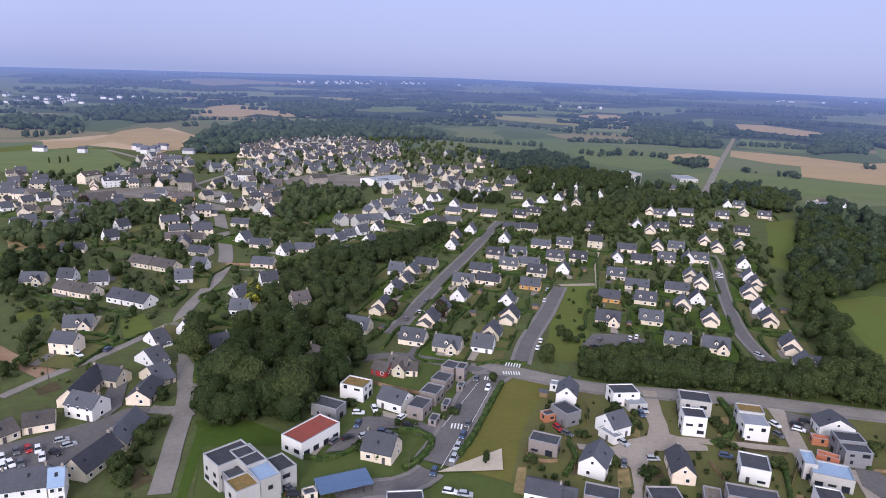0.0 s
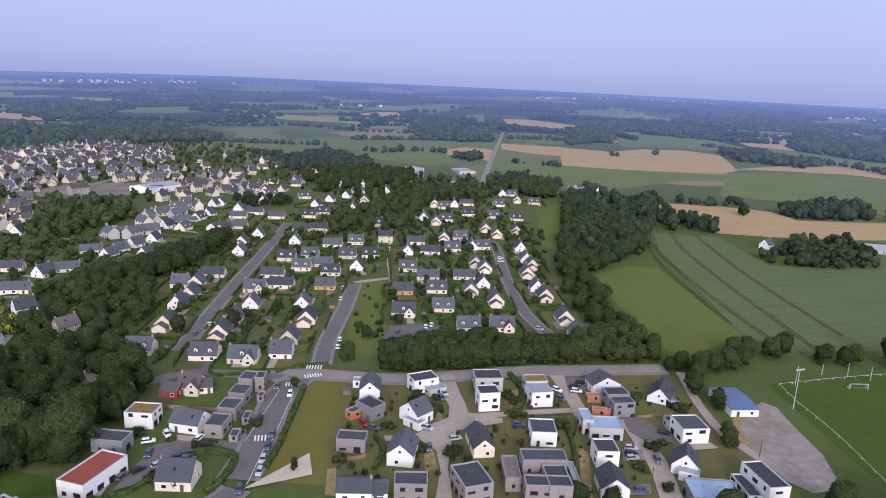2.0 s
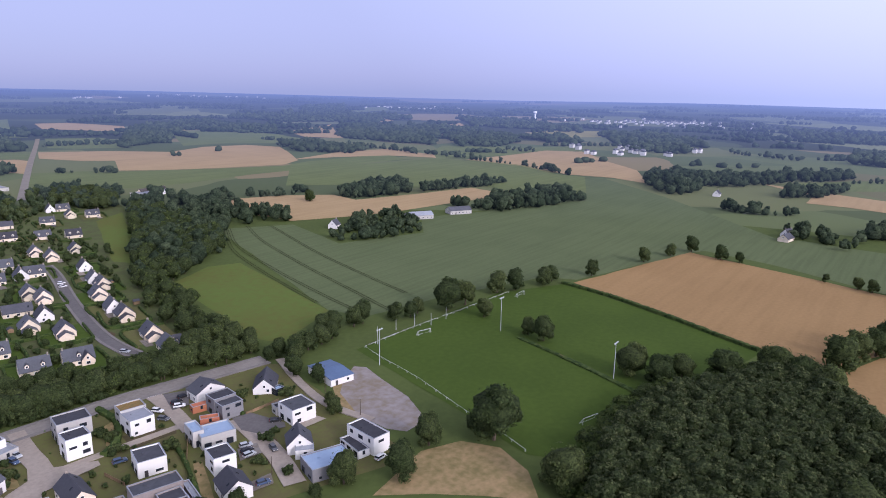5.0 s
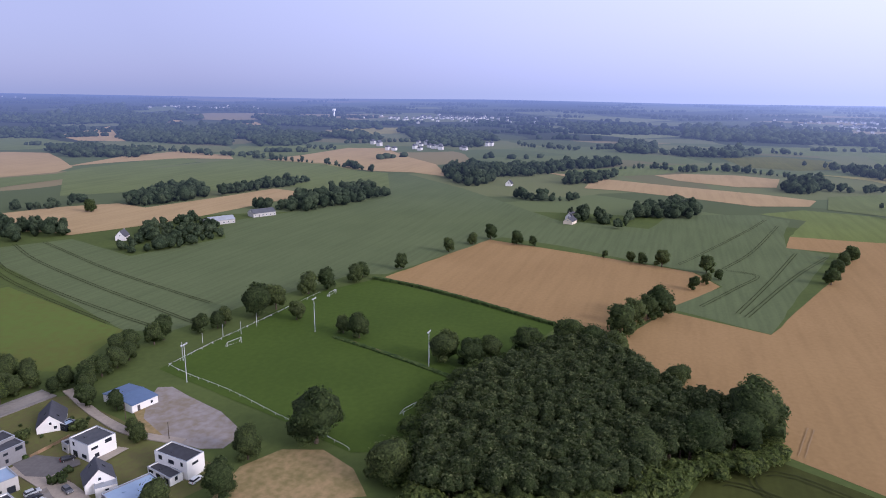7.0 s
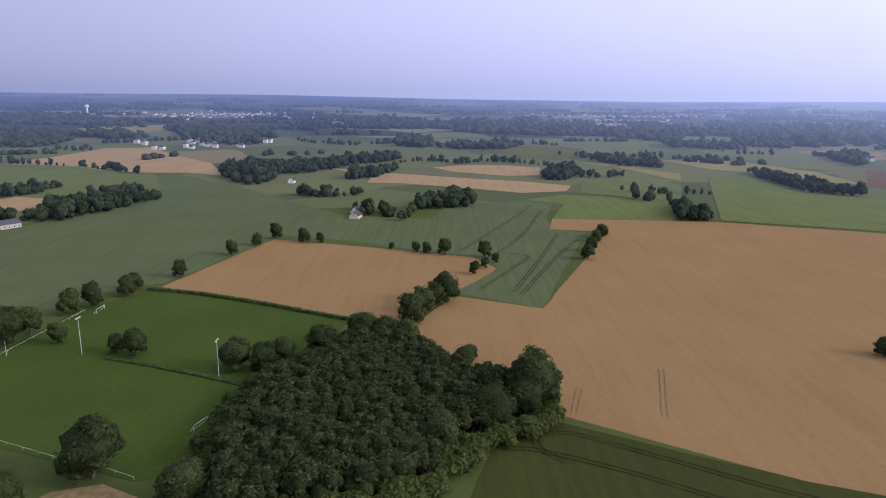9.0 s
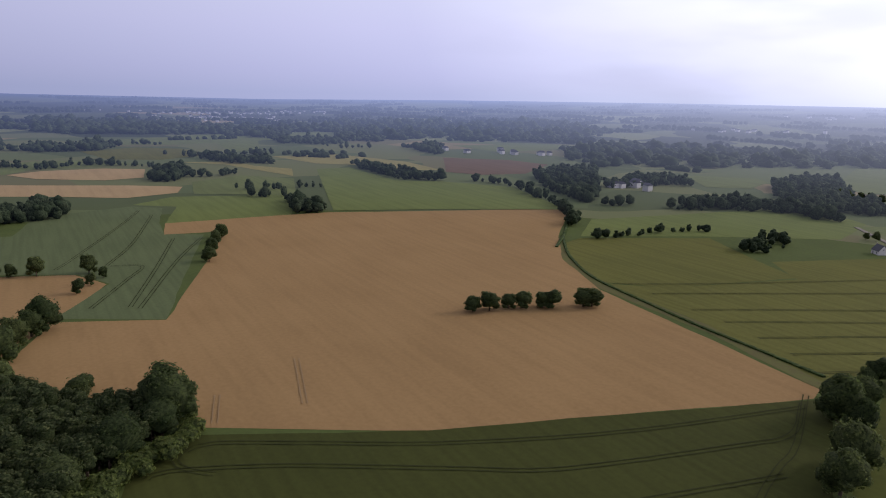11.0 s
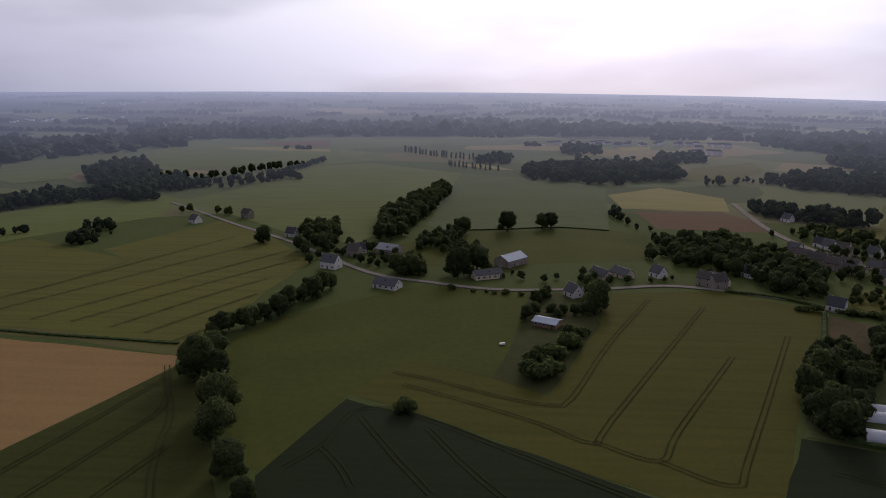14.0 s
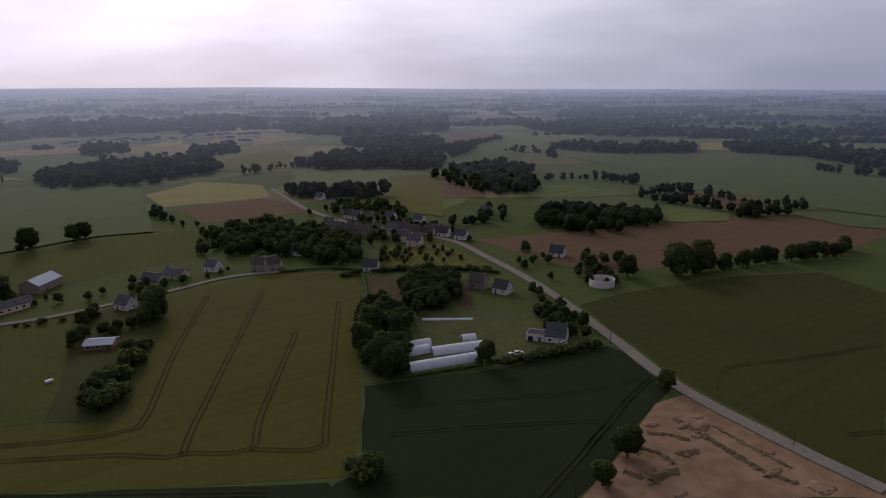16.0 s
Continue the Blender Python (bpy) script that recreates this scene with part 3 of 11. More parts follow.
def tree_meshes(kind, variant, detail, leaves):
    key = (kind, variant, detail, leaves.name)
    if key not in TREE_MESHES:
        rng = random.Random(variant * 17 + len(kind))
        lumps = crown_of(variant * 31 + 5, kind, detail)
        if detail == 1:
            lumps = lumps[:8]
        crown = Shape()
        for c, s in lumps:
            crown.ball(c, [0.88 * k for k in s], 0.4, rng, 2 if s[0] > 2.5 else 1, 1)
        count, leaf = (170, 0.32) if kind == "slim" else (700, 0.27) if kind == "dome" else {3: (2400, 0.22), 2: (600, 0.38), 1: (110, 0.7)}[detail]
        leafy(rng, lumps, count, leaf, crown)
        trunk = Shape()
        if kind not in ("bush",):
            top = 5.2 if kind != "poplar" else 7.5
            trunk.tube((0, 0, -0.3), (0.1, 0.05, top * 0.5), 0.34, 0.24, 7).tube((0.1, 0.05, top * 0.5), (0, 0.1, top), 0.24, 0.12, 6)
            if kind == "tree" and detail > 1:
                for i in range(5):
                    w = 1.3 * i + variant
                    trunk.tube((0.08, 0.05, 2.2 + 0.35 * i), (2.0 * math.cos(w), 2.0 * math.sin(w), 4.8 + 0.3 * i), 0.14, 0.05, 5)
        else:
            for i in range(4):
                trunk.tube((0, 0, -0.2), (1.0 * math.cos(1.6 * i), 1.0 * math.sin(1.6 * i), 1.5), 0.09, 0.04, 5)
        TREE_MESHES[key] = soft(crown.mesh("crown", [leaves, CORE])), trunk.mesh("trunk", BARK)
    return TREE_MESHES[key]


TREE_RNG = random.Random(41)
WORDS = {"tree": ("tree", "broad-crowned green deciduous tree", "tree"), "poplar": ("poplar", "tall narrow green tree", "tree"),
         "dome": ("tree", "round-crowned dark green tree", "tree"), "conifer": ("conifer", "dark green pointed conifer", "tree"), "bush": ("bush", "dense rounded green bush", "bush")}


def tree(x, y, height=9.0, kind="tree", detail=2, leaves=None, group="", wide=1.0, label=""):
    """A tree or bush on its own: trunk with limbs, and a crown."""
    name, words, sort = WORDS[kind]
    crown, trunk = tree_meshes(kind, TREE_RNG.randrange(5), detail, leaves or LEAF)
    top = {"tree": 9.3, "poplar": 10.2, "conifer": 10.0, "bush": 3.2, "dome": 9.2, "slim": 9.6}[kind]
    ob = thing(name, label or words, sort, group)
    part("trunk", trunk, None, ob)
    part("crown", crown, None, ob)
    k = height / top
    ob.matrix_basis = pose(x, y, 0, 0, 0, TREE_RNG.uniform(0, 360)) @ Matrix.Diagonal((k * wide, k * wide, k, 1))
    return ob


def spread(ring, gap, seed, jitter=0.35):
    """Places inside a ring, about gap apart, unevenly."""
    rng = random.Random(seed)
    xs, ys = [p[0] for p in ring], [p[1] for p in ring]
    out, y, odd = [], min(ys), 0
    while y < max(ys):
        x = min(xs) + (gap / 2 if odd else 0)
        while x < max(xs):
            px, py = x + rng.uniform(-jitter, jitter) * gap, y + rng.uniform(-jitter, jitter) * gap
            if inside(px, py, ring):
                out.append((px, py))
            x += gap
        y += gap * 0.87
        odd = 1 - odd
    return out


def along(points, gap, seed, jitter=0.3, side=0.0):
    rng, out, far = random.Random(seed), [], 0.0
    line = smooth(points, 2.0)
    for (p, r), q in zip(sides(line), line[1:]):
        far += (q - p).length
        if far >= gap:
            far = 0.0
            s = rng.uniform(-side, side)
            out.append((p.x + r.x * s + rng.uniform(-jitter, jitter) * gap, p.y + r.y * s + rng.uniform(-jitter, jitter) * gap))
    return out


def grove(ring, gap, heights, seed, detail=2, leaves=None, group="", kind="tree", wide=1.0, light=0.0):
    """Single trees standing in a ring of ground."""
    rng = random.Random(seed + 7)
    for x, y in spread(ring, gap, seed):
        tree(x, y, rng.uniform(*heights), kind, detail, LEAF_LIGHT if rng.random() < light else leaves, group, wide * rng.uniform(0.9, 1.15))


def row(points, gap, heights, seed, detail=2, leaves=None, group="", kind="tree", wide=1.0, side=0.0, light=0.0):
    """Single trees along a line."""
    rng = random.Random(seed + 7)
    for x, y in along(points, gap, seed, side=side):
        tree(x, y, rng.uniform(*heights), kind, detail, LEAF_LIGHT if rng.random() < light else leaves, group, wide * rng.uniform(0.9, 1.15))


def clumps(places, heights, seed, leaves, sub=2, leaf=0, label="", name="woodland", spreadout=0.5, house=6.0, way=4.0):
    """Woods too far off to tell their trees apart: one mesh of lumpy crowns."""
    rng, s = random.Random(seed), Shape()
    if leaves is WOODS and places and math.hypot(*places[len(places) // 2]) > 1150:
        leaves = WOODS_0
    for x, y in free_of(places, house, way):
        if rng.random() < 0.08:
            continue
        h = rng.uniform(*heights) * rng.choice((0.55, 0.8, 1.0, 1.0, 1.12))
        z0 = land_at(x, y)
        w, far = h * spreadout * rng.uniform(0.7, 1.3), math.hypot(x, y) > 700
        s.ball((x, y, z0 + h * 0.45), (w * 0.8, w * 0.8, h * 0.45), 0.6, rng, 1)
        tufts = []
        for i in range((2 if z0 or math.hypot(x, y) > 1300 else 3) if far else 3 + sub):
            a, up = i * 2.4 + rng.uniform(-0.5, 0.5), rng.uniform(0.25, 0.85)
            out, k = w * 0.75 * math.sqrt(1.1 - up) * rng.uniform(0.6, 1.1), w * rng.uniform(0.3, 0.5)
            tufts.append(((x + out * math.cos(a), y + out * math.sin(a), z0 + max(h * up, k * 0.6)), (k, k, k * rng.uniform(0.8, 1.1))))
            s.ball(*tufts[-1], 0.5, rng, 1)
        if leaf:
            leafy(rng, tufts, leaf if far else int(leaf * 1.6), h * 0.055, s, 0.6)
    return tagged(new(name, soft(s.mesh(name, leaves))), label or "distant dark green woodland of many crowns", "trees", kind="stuff")


def hedge(points, width, height, label="clipped green hedge beside the gardens", seed=1, name="hedge"):
    """A hedge: an uneven body with leaf clumps over it."""
    rng, s = random.Random(seed), Shape()
    line = smooth(points, 1.6)
    rows = []
    for p, r in sides(line):
        w, h = width / 2 * rng.uniform(0.8, 1.15), height * rng.uniform(0.86, 1.1)
        rows.append([p - r * w, p - r * w * 0.95 + Vector((0, 0, h * 0.8)), p - r * w * 0.5 + Vector((0, 0, h)), p + r * w * 0.5 + Vector((0, 0, h)), p + r * w * 0.95 + Vector((0, 0, h * 0.8)), p + r * w])
    for a, b in zip(rows, rows[1:]):
        for i in range(5):
            s.face([a[i], a[i + 1], b[i + 1], b[i]])
        for _ in range(5):
            i, t, u = rng.randrange(5), rng.random(), rng.random()
            p = a[i].lerp(a[i + 1], t).lerp(b[i].lerp(b[i + 1], t), u)
            q = [p + Vector((rng.uniform(-0.32, 0.32), rng.uniform(-0.32, 0.32), rng.uniform(-0.25, 0.3))) for _ in range(3)]
            s.face(q)
    s.face(rows[0]).face(rows[-1][::-1])
    return tagged(new(name, s.mesh(name, HEDGE)), label, "hedge")


def thicket(places, heights, seed, detail=1, leaves=None, label="", wide=1.0, kind="tree", name="trees", light=0.0):
    """Trees standing close, too many to count: their crowns and trunks in one mesh."""
    rng = random.Random(seed)
    pts, faces, slots, at = [], [], [], 0
    top = {"tree": 9.3, "poplar": 10.2, "conifer": 10.0, "bush": 3.2, "dome": 9.2, "slim": 9.6}[kind]
    for x, y in free_of(places, 6.5, 4.0):
        lit = rng.random() < light
        for n, me in enumerate(tree_meshes(kind, rng.randrange(5), detail, leaves or LEAF)):
            k, w = rng.uniform(*heights) / top if n == 0 else 0.9 * heights[0] / top, rng.uniform(0.9, 1.15) * wide
            turn = rng.uniform(0, 6.28)
            co = np.empty(len(me.vertices) * 3, np.float32)
            me.vertices.foreach_get("co", co)
            co = co.reshape(-1, 3)
            c, s = math.cos(turn) * k * w, math.sin(turn) * k * w
            pts.append(np.stack([x + c * co[:, 0] - s * co[:, 1], y + s * co[:, 0] + c * co[:, 1], k * co[:, 2]], 1))
            for p in me.polygons:
                faces.append(tuple(at + v for v in p.vertices))
                slots.append((3 if lit and p.material_index == 0 else p.material_index) if n == 0 else 2)
            at += len(co)
    me = bpy.data.meshes.new(name)
    me.from_pydata(np.concatenate(pts).tolist(), [], faces)
    for m in (leaves or LEAF, WOODS if leaves is WOODS else CORE, BARK, LEAF_LIGHT):
        me.materials.append(m)
    me.polygons.foreach_set("material_index", slots)
    soft(me)
    return tagged(new(name, me), label or "close-standing green deciduous trees", "trees", kind="stuff")


# ---- buildings ----
WINDOWS = {}


def window_mesh(w, h, dark=False):
    key = (w, h, dark)
    if key not in WINDOWS:
        s, b = Shape(), 0.11
        outer = [(-w / 2, 0), (w / 2, 0), (w / 2, h), (-w / 2, h)]
        inner = [(-w / 2 + b, b), (w / 2 - b, b), (w / 2 - b, h - b), (-w / 2 + b, h - b)]
        for loop, y in ((outer, 0.05), (outer, -0.07), (inner, -0.07), (inner, -0.01)):
            s.points += [(x, y, z) for x, z in loop]
        for k in (0, 4, 8):
            s.faces += [(k + i, k + (i + 1) % 4, k + 4 + (i + 1) % 4, k + 4 + i) for i in range(4)]
        s.faces.append((12, 13, 14, 15))
        s.slots += [0] * 12 + [1]
        WINDOWS[key] = s.mesh("window", [FRAME_DARK if dark else FRAME_WHITE, GLASS])
    return WINDOWS[key]


def window(parent, x, y, z, turn, w=1.2, h=1.25, dark=False):
    """A framed window set into a wall; turn: 0 looks to -y, 90 to +x, 180 to +y, 270 to -x."""
    ob = part("window", window_mesh(w, h, dark), None, parent)
    ob.matrix_basis = pose(x, y, z, 0, 0, turn)
    return ob


def door(parent, x, y, turn, w=1.0, h=2.15, z=0.0):
    key = ("door", w, h)
    if key not in WINDOWS:
        s = Shape()
        outer = [(-w / 2, 0), (w / 2, 0), (w / 2, h), (-w / 2, h)]
        inner = [(-w / 2 + 0.12, 0.12), (w / 2 - 0.12, 0.12), (w / 2 - 0.12, h - 0.12), (-w / 2 + 0.12, h - 0.12)]
        for loop, y in ((outer, 0.05), (outer, -0.06), (inner, -0.06), (inner, -0.02)):
            s.points += [(x, y, z) for x, z in loop]
        for k in (0, 4, 8):
            s.faces += [(k + i, k + (i + 1) % 4, k + 4 + (i + 1) % 4, k + 4 + i) for i in range(4)]
        s.faces.append((12, 13, 14, 15))
        s.slots += [0] * 13
        WINDOWS[key] = s.mesh("door", DOOR)
    ob = part("door", WINDOWS[key], None, parent)
    ob.matrix_basis = pose(x, y, z, 0, 0, turn)
    return ob


def roof_slabs(s, L, W, eave, rise, over=0.35, gable=0.2, thick=0.2, x=0.0, y=0.0, along="x"):
    """Two sloping slabs over a ridge."""
    k, c, t = rise / (W / 2), 0.13, thick
    w, low, top = W / 2 + over, eave - over * k, eave + rise
    ring = [(-w, low), (0, top), (w, low), (w, low + t), (c, top + t), (c, top + t + 0.06), (-c, top + t + 0.06), (-c, top + t), (-w, low + t)]
    if along == "x":
        s.extrude([(x - L / 2 - gable, y + a, b) for a, b in ring], (L + 2 * gable, 0, 0))
    else:
        s.extrude([(x + a, y - L / 2 - gable, b) for a, b in ring][::-1], (0, L + 2 * gable, 0))
    return s


def gable_walls(s, L, W, eave, rise, x=0.0, y=0.0, along="x", base=-0.3):
    ring = [(-W / 2, base), (W / 2, base), (W / 2, eave), (0, eave + rise), (-W / 2, eave)]
    if along == "x":
        return s.extrude([(x - L / 2, y + a, b) for a, b in ring], (L, 0, 0))
    return s.extrude([(x + a, y - L / 2, b) for a, b in ring][::-1], (0, L, 0))


def chimney(parent, x, y, z, top, mat):
    s = Shape().box(x - 0.26, y - 0.38, z, x + 0.26, y + 0.38, top).box(x - 0.31, y - 0.43, top, x + 0.31, y + 0.43, top + 0.12)
    s.tube((x, y - 0.18, top + 0.12), (x, y - 0.18, top + 0.4), 0.11, 0.1, 6).tube((x, y + 0.18, top + 0.12), (x, y + 0.18, top + 0.4), 0.13, 0.11, 6)
    return part("chimney", s, mat, parent)


def gable_house(L, W, eave, rise, wall, roof, seed=1, dormers=0, lights=2, stacks=1, garage=0.0, wing=0.0, label="", name="house", group="", dark=False, tall=False, category="house", porch=False):
    """A house under a ridged roof (the ridge along x, the front to -y): walls, roof, windows, doors, dormers, chimneys, a lower garage or a front wing."""
    rng = random.Random(seed)
    ob = thing(name, label, category, group)
    walls = gable_walls(Shape(), L, W, eave, rise)
    slabs = roof_slabs(Shape(), L, W, eave, rise)
    if garage:
        side = 1 if seed % 2 else -1
        gable_walls(walls, 4.2, 6.0, 2.4, 1.9, side * (L / 2 + 2.1), 0.6)
        part("garage_roof", roof_slabs(Shape(), 4.2, 6.0, 2.4, 1.9, x=side * (L / 2 + 2.1), y=0.6), roof, ob)
    if wing:
        at = L * 0.24 * (1 if seed % 3 else -1)
        gable_walls(walls, W / 2 + wing, 4.6, eave, rise * 0.72, at, -(W / 2 + wing) / 2, "y")
        part("wing_roof", roof_slabs(Shape(), W / 2 + wing, 4.6, eave, rise * 0.72, x=at, y=-(W / 2 + wing) / 2, along="y"), roof, ob)
        window(ob, at, -W / 2 - wing - 0.02, 0.9, 0, 1.6, 1.3, dark)
        window(ob, at, -W / 2 - wing - 0.02, eave + 0.15, 0, 1.0, 1.1, dark)
    part("wall", walls, wall, ob)
    top = part("roof", slabs, roof, ob)
    # windows: the long sides, then the gables
    n = max(2, int(L / 3.5))
    for face in (-1, 1):
        entry = rng.randrange(n)
        for i in range(n):
            x = (i + 0.5) * L / n - L / 2
            if wing and face < 0 and abs(x - L * 0.24 * (1 if seed % 3 else -1)) < 2.6:
                continue
            turn = 0 if face < 0 else 180
            if i == entry:
                door(ob, x, face * (W / 2 + 0.02), turn)
            elif not (FAR_OUT["few"] and i % 2):
                window(ob, x, face * (W / 2 + 0.02), 0.85, turn, rng.choice((1.2, 1.6)), 1.3, dark)
            if tall:
                window(ob, x, face * (W / 2 + 0.02), 3.45, turn, 1.1, 1.25, dark)
    for face in (-1, 1):
        if garage and face == (1 if seed % 2 else -1):
            continue
        turn = 90 if face > 0 else 270
        if not FAR_OUT["few"]:
            window(ob, face * (L / 2 + 0.02), rng.uniform(-1.5, 1.5), 0.9, turn, 1.2, 1.3, dark)
        if rise > 2.5:
            window(ob, face * (L / 2 + 0.02), 0.0, eave + 0.3, turn, 1.0, 1.1, dark)
    k = rise / (W / 2)
    for i in range(dormers):
        x = (i + 0.5) * L / dormers - L / 2
        y0 = -W / 2 + 0.9
        z0 = eave + 0.9 * k
        dorm = part("dormer", gable_walls(Shape(), 2.2, 1.5, z0 + 1.2, 0.6, x, y0 + 1.1, "y", z0 - 0.2), wall, ob)
        part("dormer_roof", roof_slabs(Shape(), 2.5, 1.5, z0 + 1.2, 0.6, 0.15, 0.1, 0.1, x, y0 + 1.2, "y"), roof, dorm)
        window(ob, x, y0 - 0.02, z0 + 0.1, 0, 0.9, 1.05, dark)
    for i in range(0 if FAR_OUT["few"] else lights):
        face = -1 if (i % 2 == 0) != bool(dormers) else 1
        x, d = rng.uniform(-L / 2 + 1.5, L / 2 - 1.5), rng.uniform(0.35, 0.6)
        pane = part("roof_light", Shape().box(-0.4, -0.6, 0, 0.4, 0.6, 0.09).box(-0.33, -0.52, 0.09, 0.33, 0.52, 0.11, 1), [FRAME_DARK, GLASS], top)
        pane.matrix_basis = pose(x, face * W / 2 * d, eave + rise * (1 - d) + 0.2) @ pose(0, 0, 0, -face * math.degrees(math.atan(k)))
    for i in range(stacks):
        face = (1 if i == 0 else -1) * (1 if seed % 4 else -1)
        chimney(top, face * (L / 2 - 0.45), 0.0, eave + rise - 0.7, eave + rise + 0.75, STONE)
    if porch:
        part("porch", Shape().box(-L / 2, -W / 2 - 2.2, 2.3, -L / 2 + 4, -W / 2, 2.45).box(-L / 2 + 0.1, -W / 2 - 2.1, 0, -L / 2 + 0.3, -W / 2 - 1.9, 2.3).box(-L / 2 + 3.7, -W / 2 - 2.1, 0, -L / 2 + 3.9, -W / 2 - 1.9, 2.3), roof, ob)
    return ob


def flat_block(ob, x0, y0, x1, y1, h, wall, roof, rng, windows=True, base=0.0, dark=True):
    """A flat-roofed block: walls with a parapet round a sunken roof, and its windows."""
    s, p = Shape(), 0.25
    ring = [(x0, y0), (x1, y0), (x1, y1), (x0, y1)]
    inner = [(x0 + p, y0 + p), (x1 - p, y0 + p), (x1 - p, y1 - p), (x0 + p, y1 - p)]
    b = base - 0.3 if base == 0 else base
    for i in range(4):
        j = (i + 1) % 4
        s.face([(*ring[i], b), (*ring[j], b), (*ring[j], h), (*ring[i], h)])
        s.face([(*ring[i], h), (*ring[j], h), (*inner[j], h), (*inner[i], h)])
        s.face([(*inner[i], h), (*inner[j], h), (*inner[j], h - 0.45), (*inner[i], h - 0.45)])
    s.face([(*c, b) for c in ring[::-1]])
    part("wall", s, wall, ob)
    t = Shape().face([(*c, h - 0.35) for c in inner])
    t.box(x0 + 0.3 * (x1 - x0), y0 + 0.6 * (y1 - y0), h - 0.35, x0 + 0.3 * (x1 - x0) + 0.7, y0 + 0.6 * (y1 - y0) + 0.7, h - 0.05)
    top = part("roof", t, roof, ob)
    cap = Shape()
    for (ax, ay), (bx, by) in (((x0 - 0.05, y0 - 0.05), (x1 + 0.05, y0 + p)), ((x0 - 0.05, y1 - p), (x1 + 0.05, y1 + 0.05)), ((x0 - 0.05, y0 + p), (x0 + p, y1 - p)), ((x1 - p, y0 + p), (x1 + 0.05, y1 - p))):
        cap.box(ax, ay, h, bx, by, h + 0.06)
    part("coping", cap, ZINC, top)
    if not windows:
        return
    for level in range(max(1, int((h - base) / 2.7))):
        z = base + level * 2.8
        for turn, length, fx, fy in ((0, x1 - x0, (x0 + x1) / 2, y0 - 0.02), (180, x1 - x0, (x0 + x1) / 2, y1 + 0.02), (90, y1 - y0, x1 + 0.02, (y0 + y1) / 2), (270, y1 - y0, x0 - 0.02, (y0 + y1) / 2)):
            n = max(1, int(length / 3.6))
            for i in range(n):
                if rng.random() < 0.12:
                    continue
                o = ((i + 0.5) / n - 0.5) * length + rng.uniform(-0.3, 0.3)
                wx, wy = (fx + o, fy) if turn in (0, 180) else (fx, fy + o)
                kind = rng.random()
                if level == 0 and kind < 0.3 and turn in (0, 180):
                    door(ob, wx, wy, turn, z=base)
                elif level == 0 and kind < 0.6:
                    window(ob, wx, wy, z + 0.1, turn, 2.2, 2.1, dark)
                else:
                    window(ob, wx, wy, z + rng.choice((0.9, 1.2)), turn, rng.choice((0.9, 1.4, 2.2)), rng.choice((0.8, 1.25)), dark)


def flat_house(x, y, rot, blocks, label, seed=1, dark=True, group="flat-roofed new houses"):
    """A modern house of flat-roofed blocks, each (x0, y0, x1, y1, height, wall, roof)."""
    ob = thing("house", label, "house", group)
    rng = random.Random(seed)
    for b in blocks:
        flat_block(ob, *b, rng, dark=dark)
    return put(ob, x, y, rot)


FAR_OUT = {"few": False}
ESTATE = {
    "a": lambda: gable_house(11.0, 8.4, 2.9, 3.9, RENDER_CREAM, SLATE, 1, 2, 1, 1, label="cream house with slate roof and two dormers", group="estate houses"),
    "b": lambda: gable_house(9.2, 8.2, 2.9, 4.1, RENDER_CREAM, SLATE, 2, 0, 2, 1, garage=1, label="cream house with steep slate roof and low garage", group="estate houses"),
    "c": lambda: gable_house(11.5, 8.2, 2.9, 3.8, RENDER_CREAM, SLATE, 4, 1, 1, 1, wing=1.6, label="cream house with slate roof and gabled front wing", group="estate houses"),
    "d": lambda: gable_house(9.0, 7.6, 2.9, 4.3, RENDER_WHITE, SLATE, 5, 0, 1, 2, label="white house with steep slate roof and chimneys", group="estate houses"),
    "e": lambda: gable_house(13.0, 8.2, 2.7, 3.1, RENDER_CREAM, SLATE, 6, 0, 1, 1, label="long low cream bungalow with grey slate roof", group="estate houses"),
    "f": lambda: gable_house(11.0, 8.0, 2.9, 3.4, OCHRE, SLATE, 7, 0, 2, 1, label="ochre house with dark slate roof", group="estate houses"),
    "t": lambda: gable_house(10.0, 7.6, 5.3, 3.2, RENDER_CREAM, SLATE, 8, 0, 0, 2, tall=True, label="two-storey cream house with slate roof", group="village houses"),
    "s": lambda: gable_house(9.0, 7.0, 4.9, 3.4, STONE, OLD_SLATE, 9, 0, 1, 2, tall=True, label="old stone house with weathered slate roof", group="village houses"),
    "v": lambda: gable_house(12.5, 7.2, 3.1, 3.2, RENDER_CREAM, OLD_SLATE, 10, 0, 1, 1, label="low cream village house with weathered slate roof", group="village houses"),
    "w": lambda: gable_house(8.5, 7.4, 3.2, 4.0, RENDER_WHITE, SLATE, 11, 0, 1, 1, label="small white village house with slate roof", group="village houses"),
    "r": lambda: gable_house(11.0, 8.0, 2.9, 3.2, RENDER_WHITE, RED_ROOF, 12, 0, 1, 1, label="white house with red tiled roof", group="village houses"),
}


def house(kind, x, y, rot):
    """A house of one of the kinds; those far out in the country have fewer windows."""
    STANDING.append((x, y))
    FAR_OUT["few"] = math.hypot(x, y) > 500
    ob = again((kind, FAR_OUT["few"]), ESTATE[kind], x, y, rot)
    FAR_OUT["few"] = False
    return ob


def block_near(x, y, rot, w, d, h, wall, roof, label, seed=1, extra=(), dark=True):
    """A flat-roofed house whose front stands along x from the place given, w wide and d deep."""
    stand(x, y, rot, w, d)
    return flat_house(x, y, rot, [(-w / 2, 0, w / 2, d, h, wall, roof), *extra], label, seed, dark)


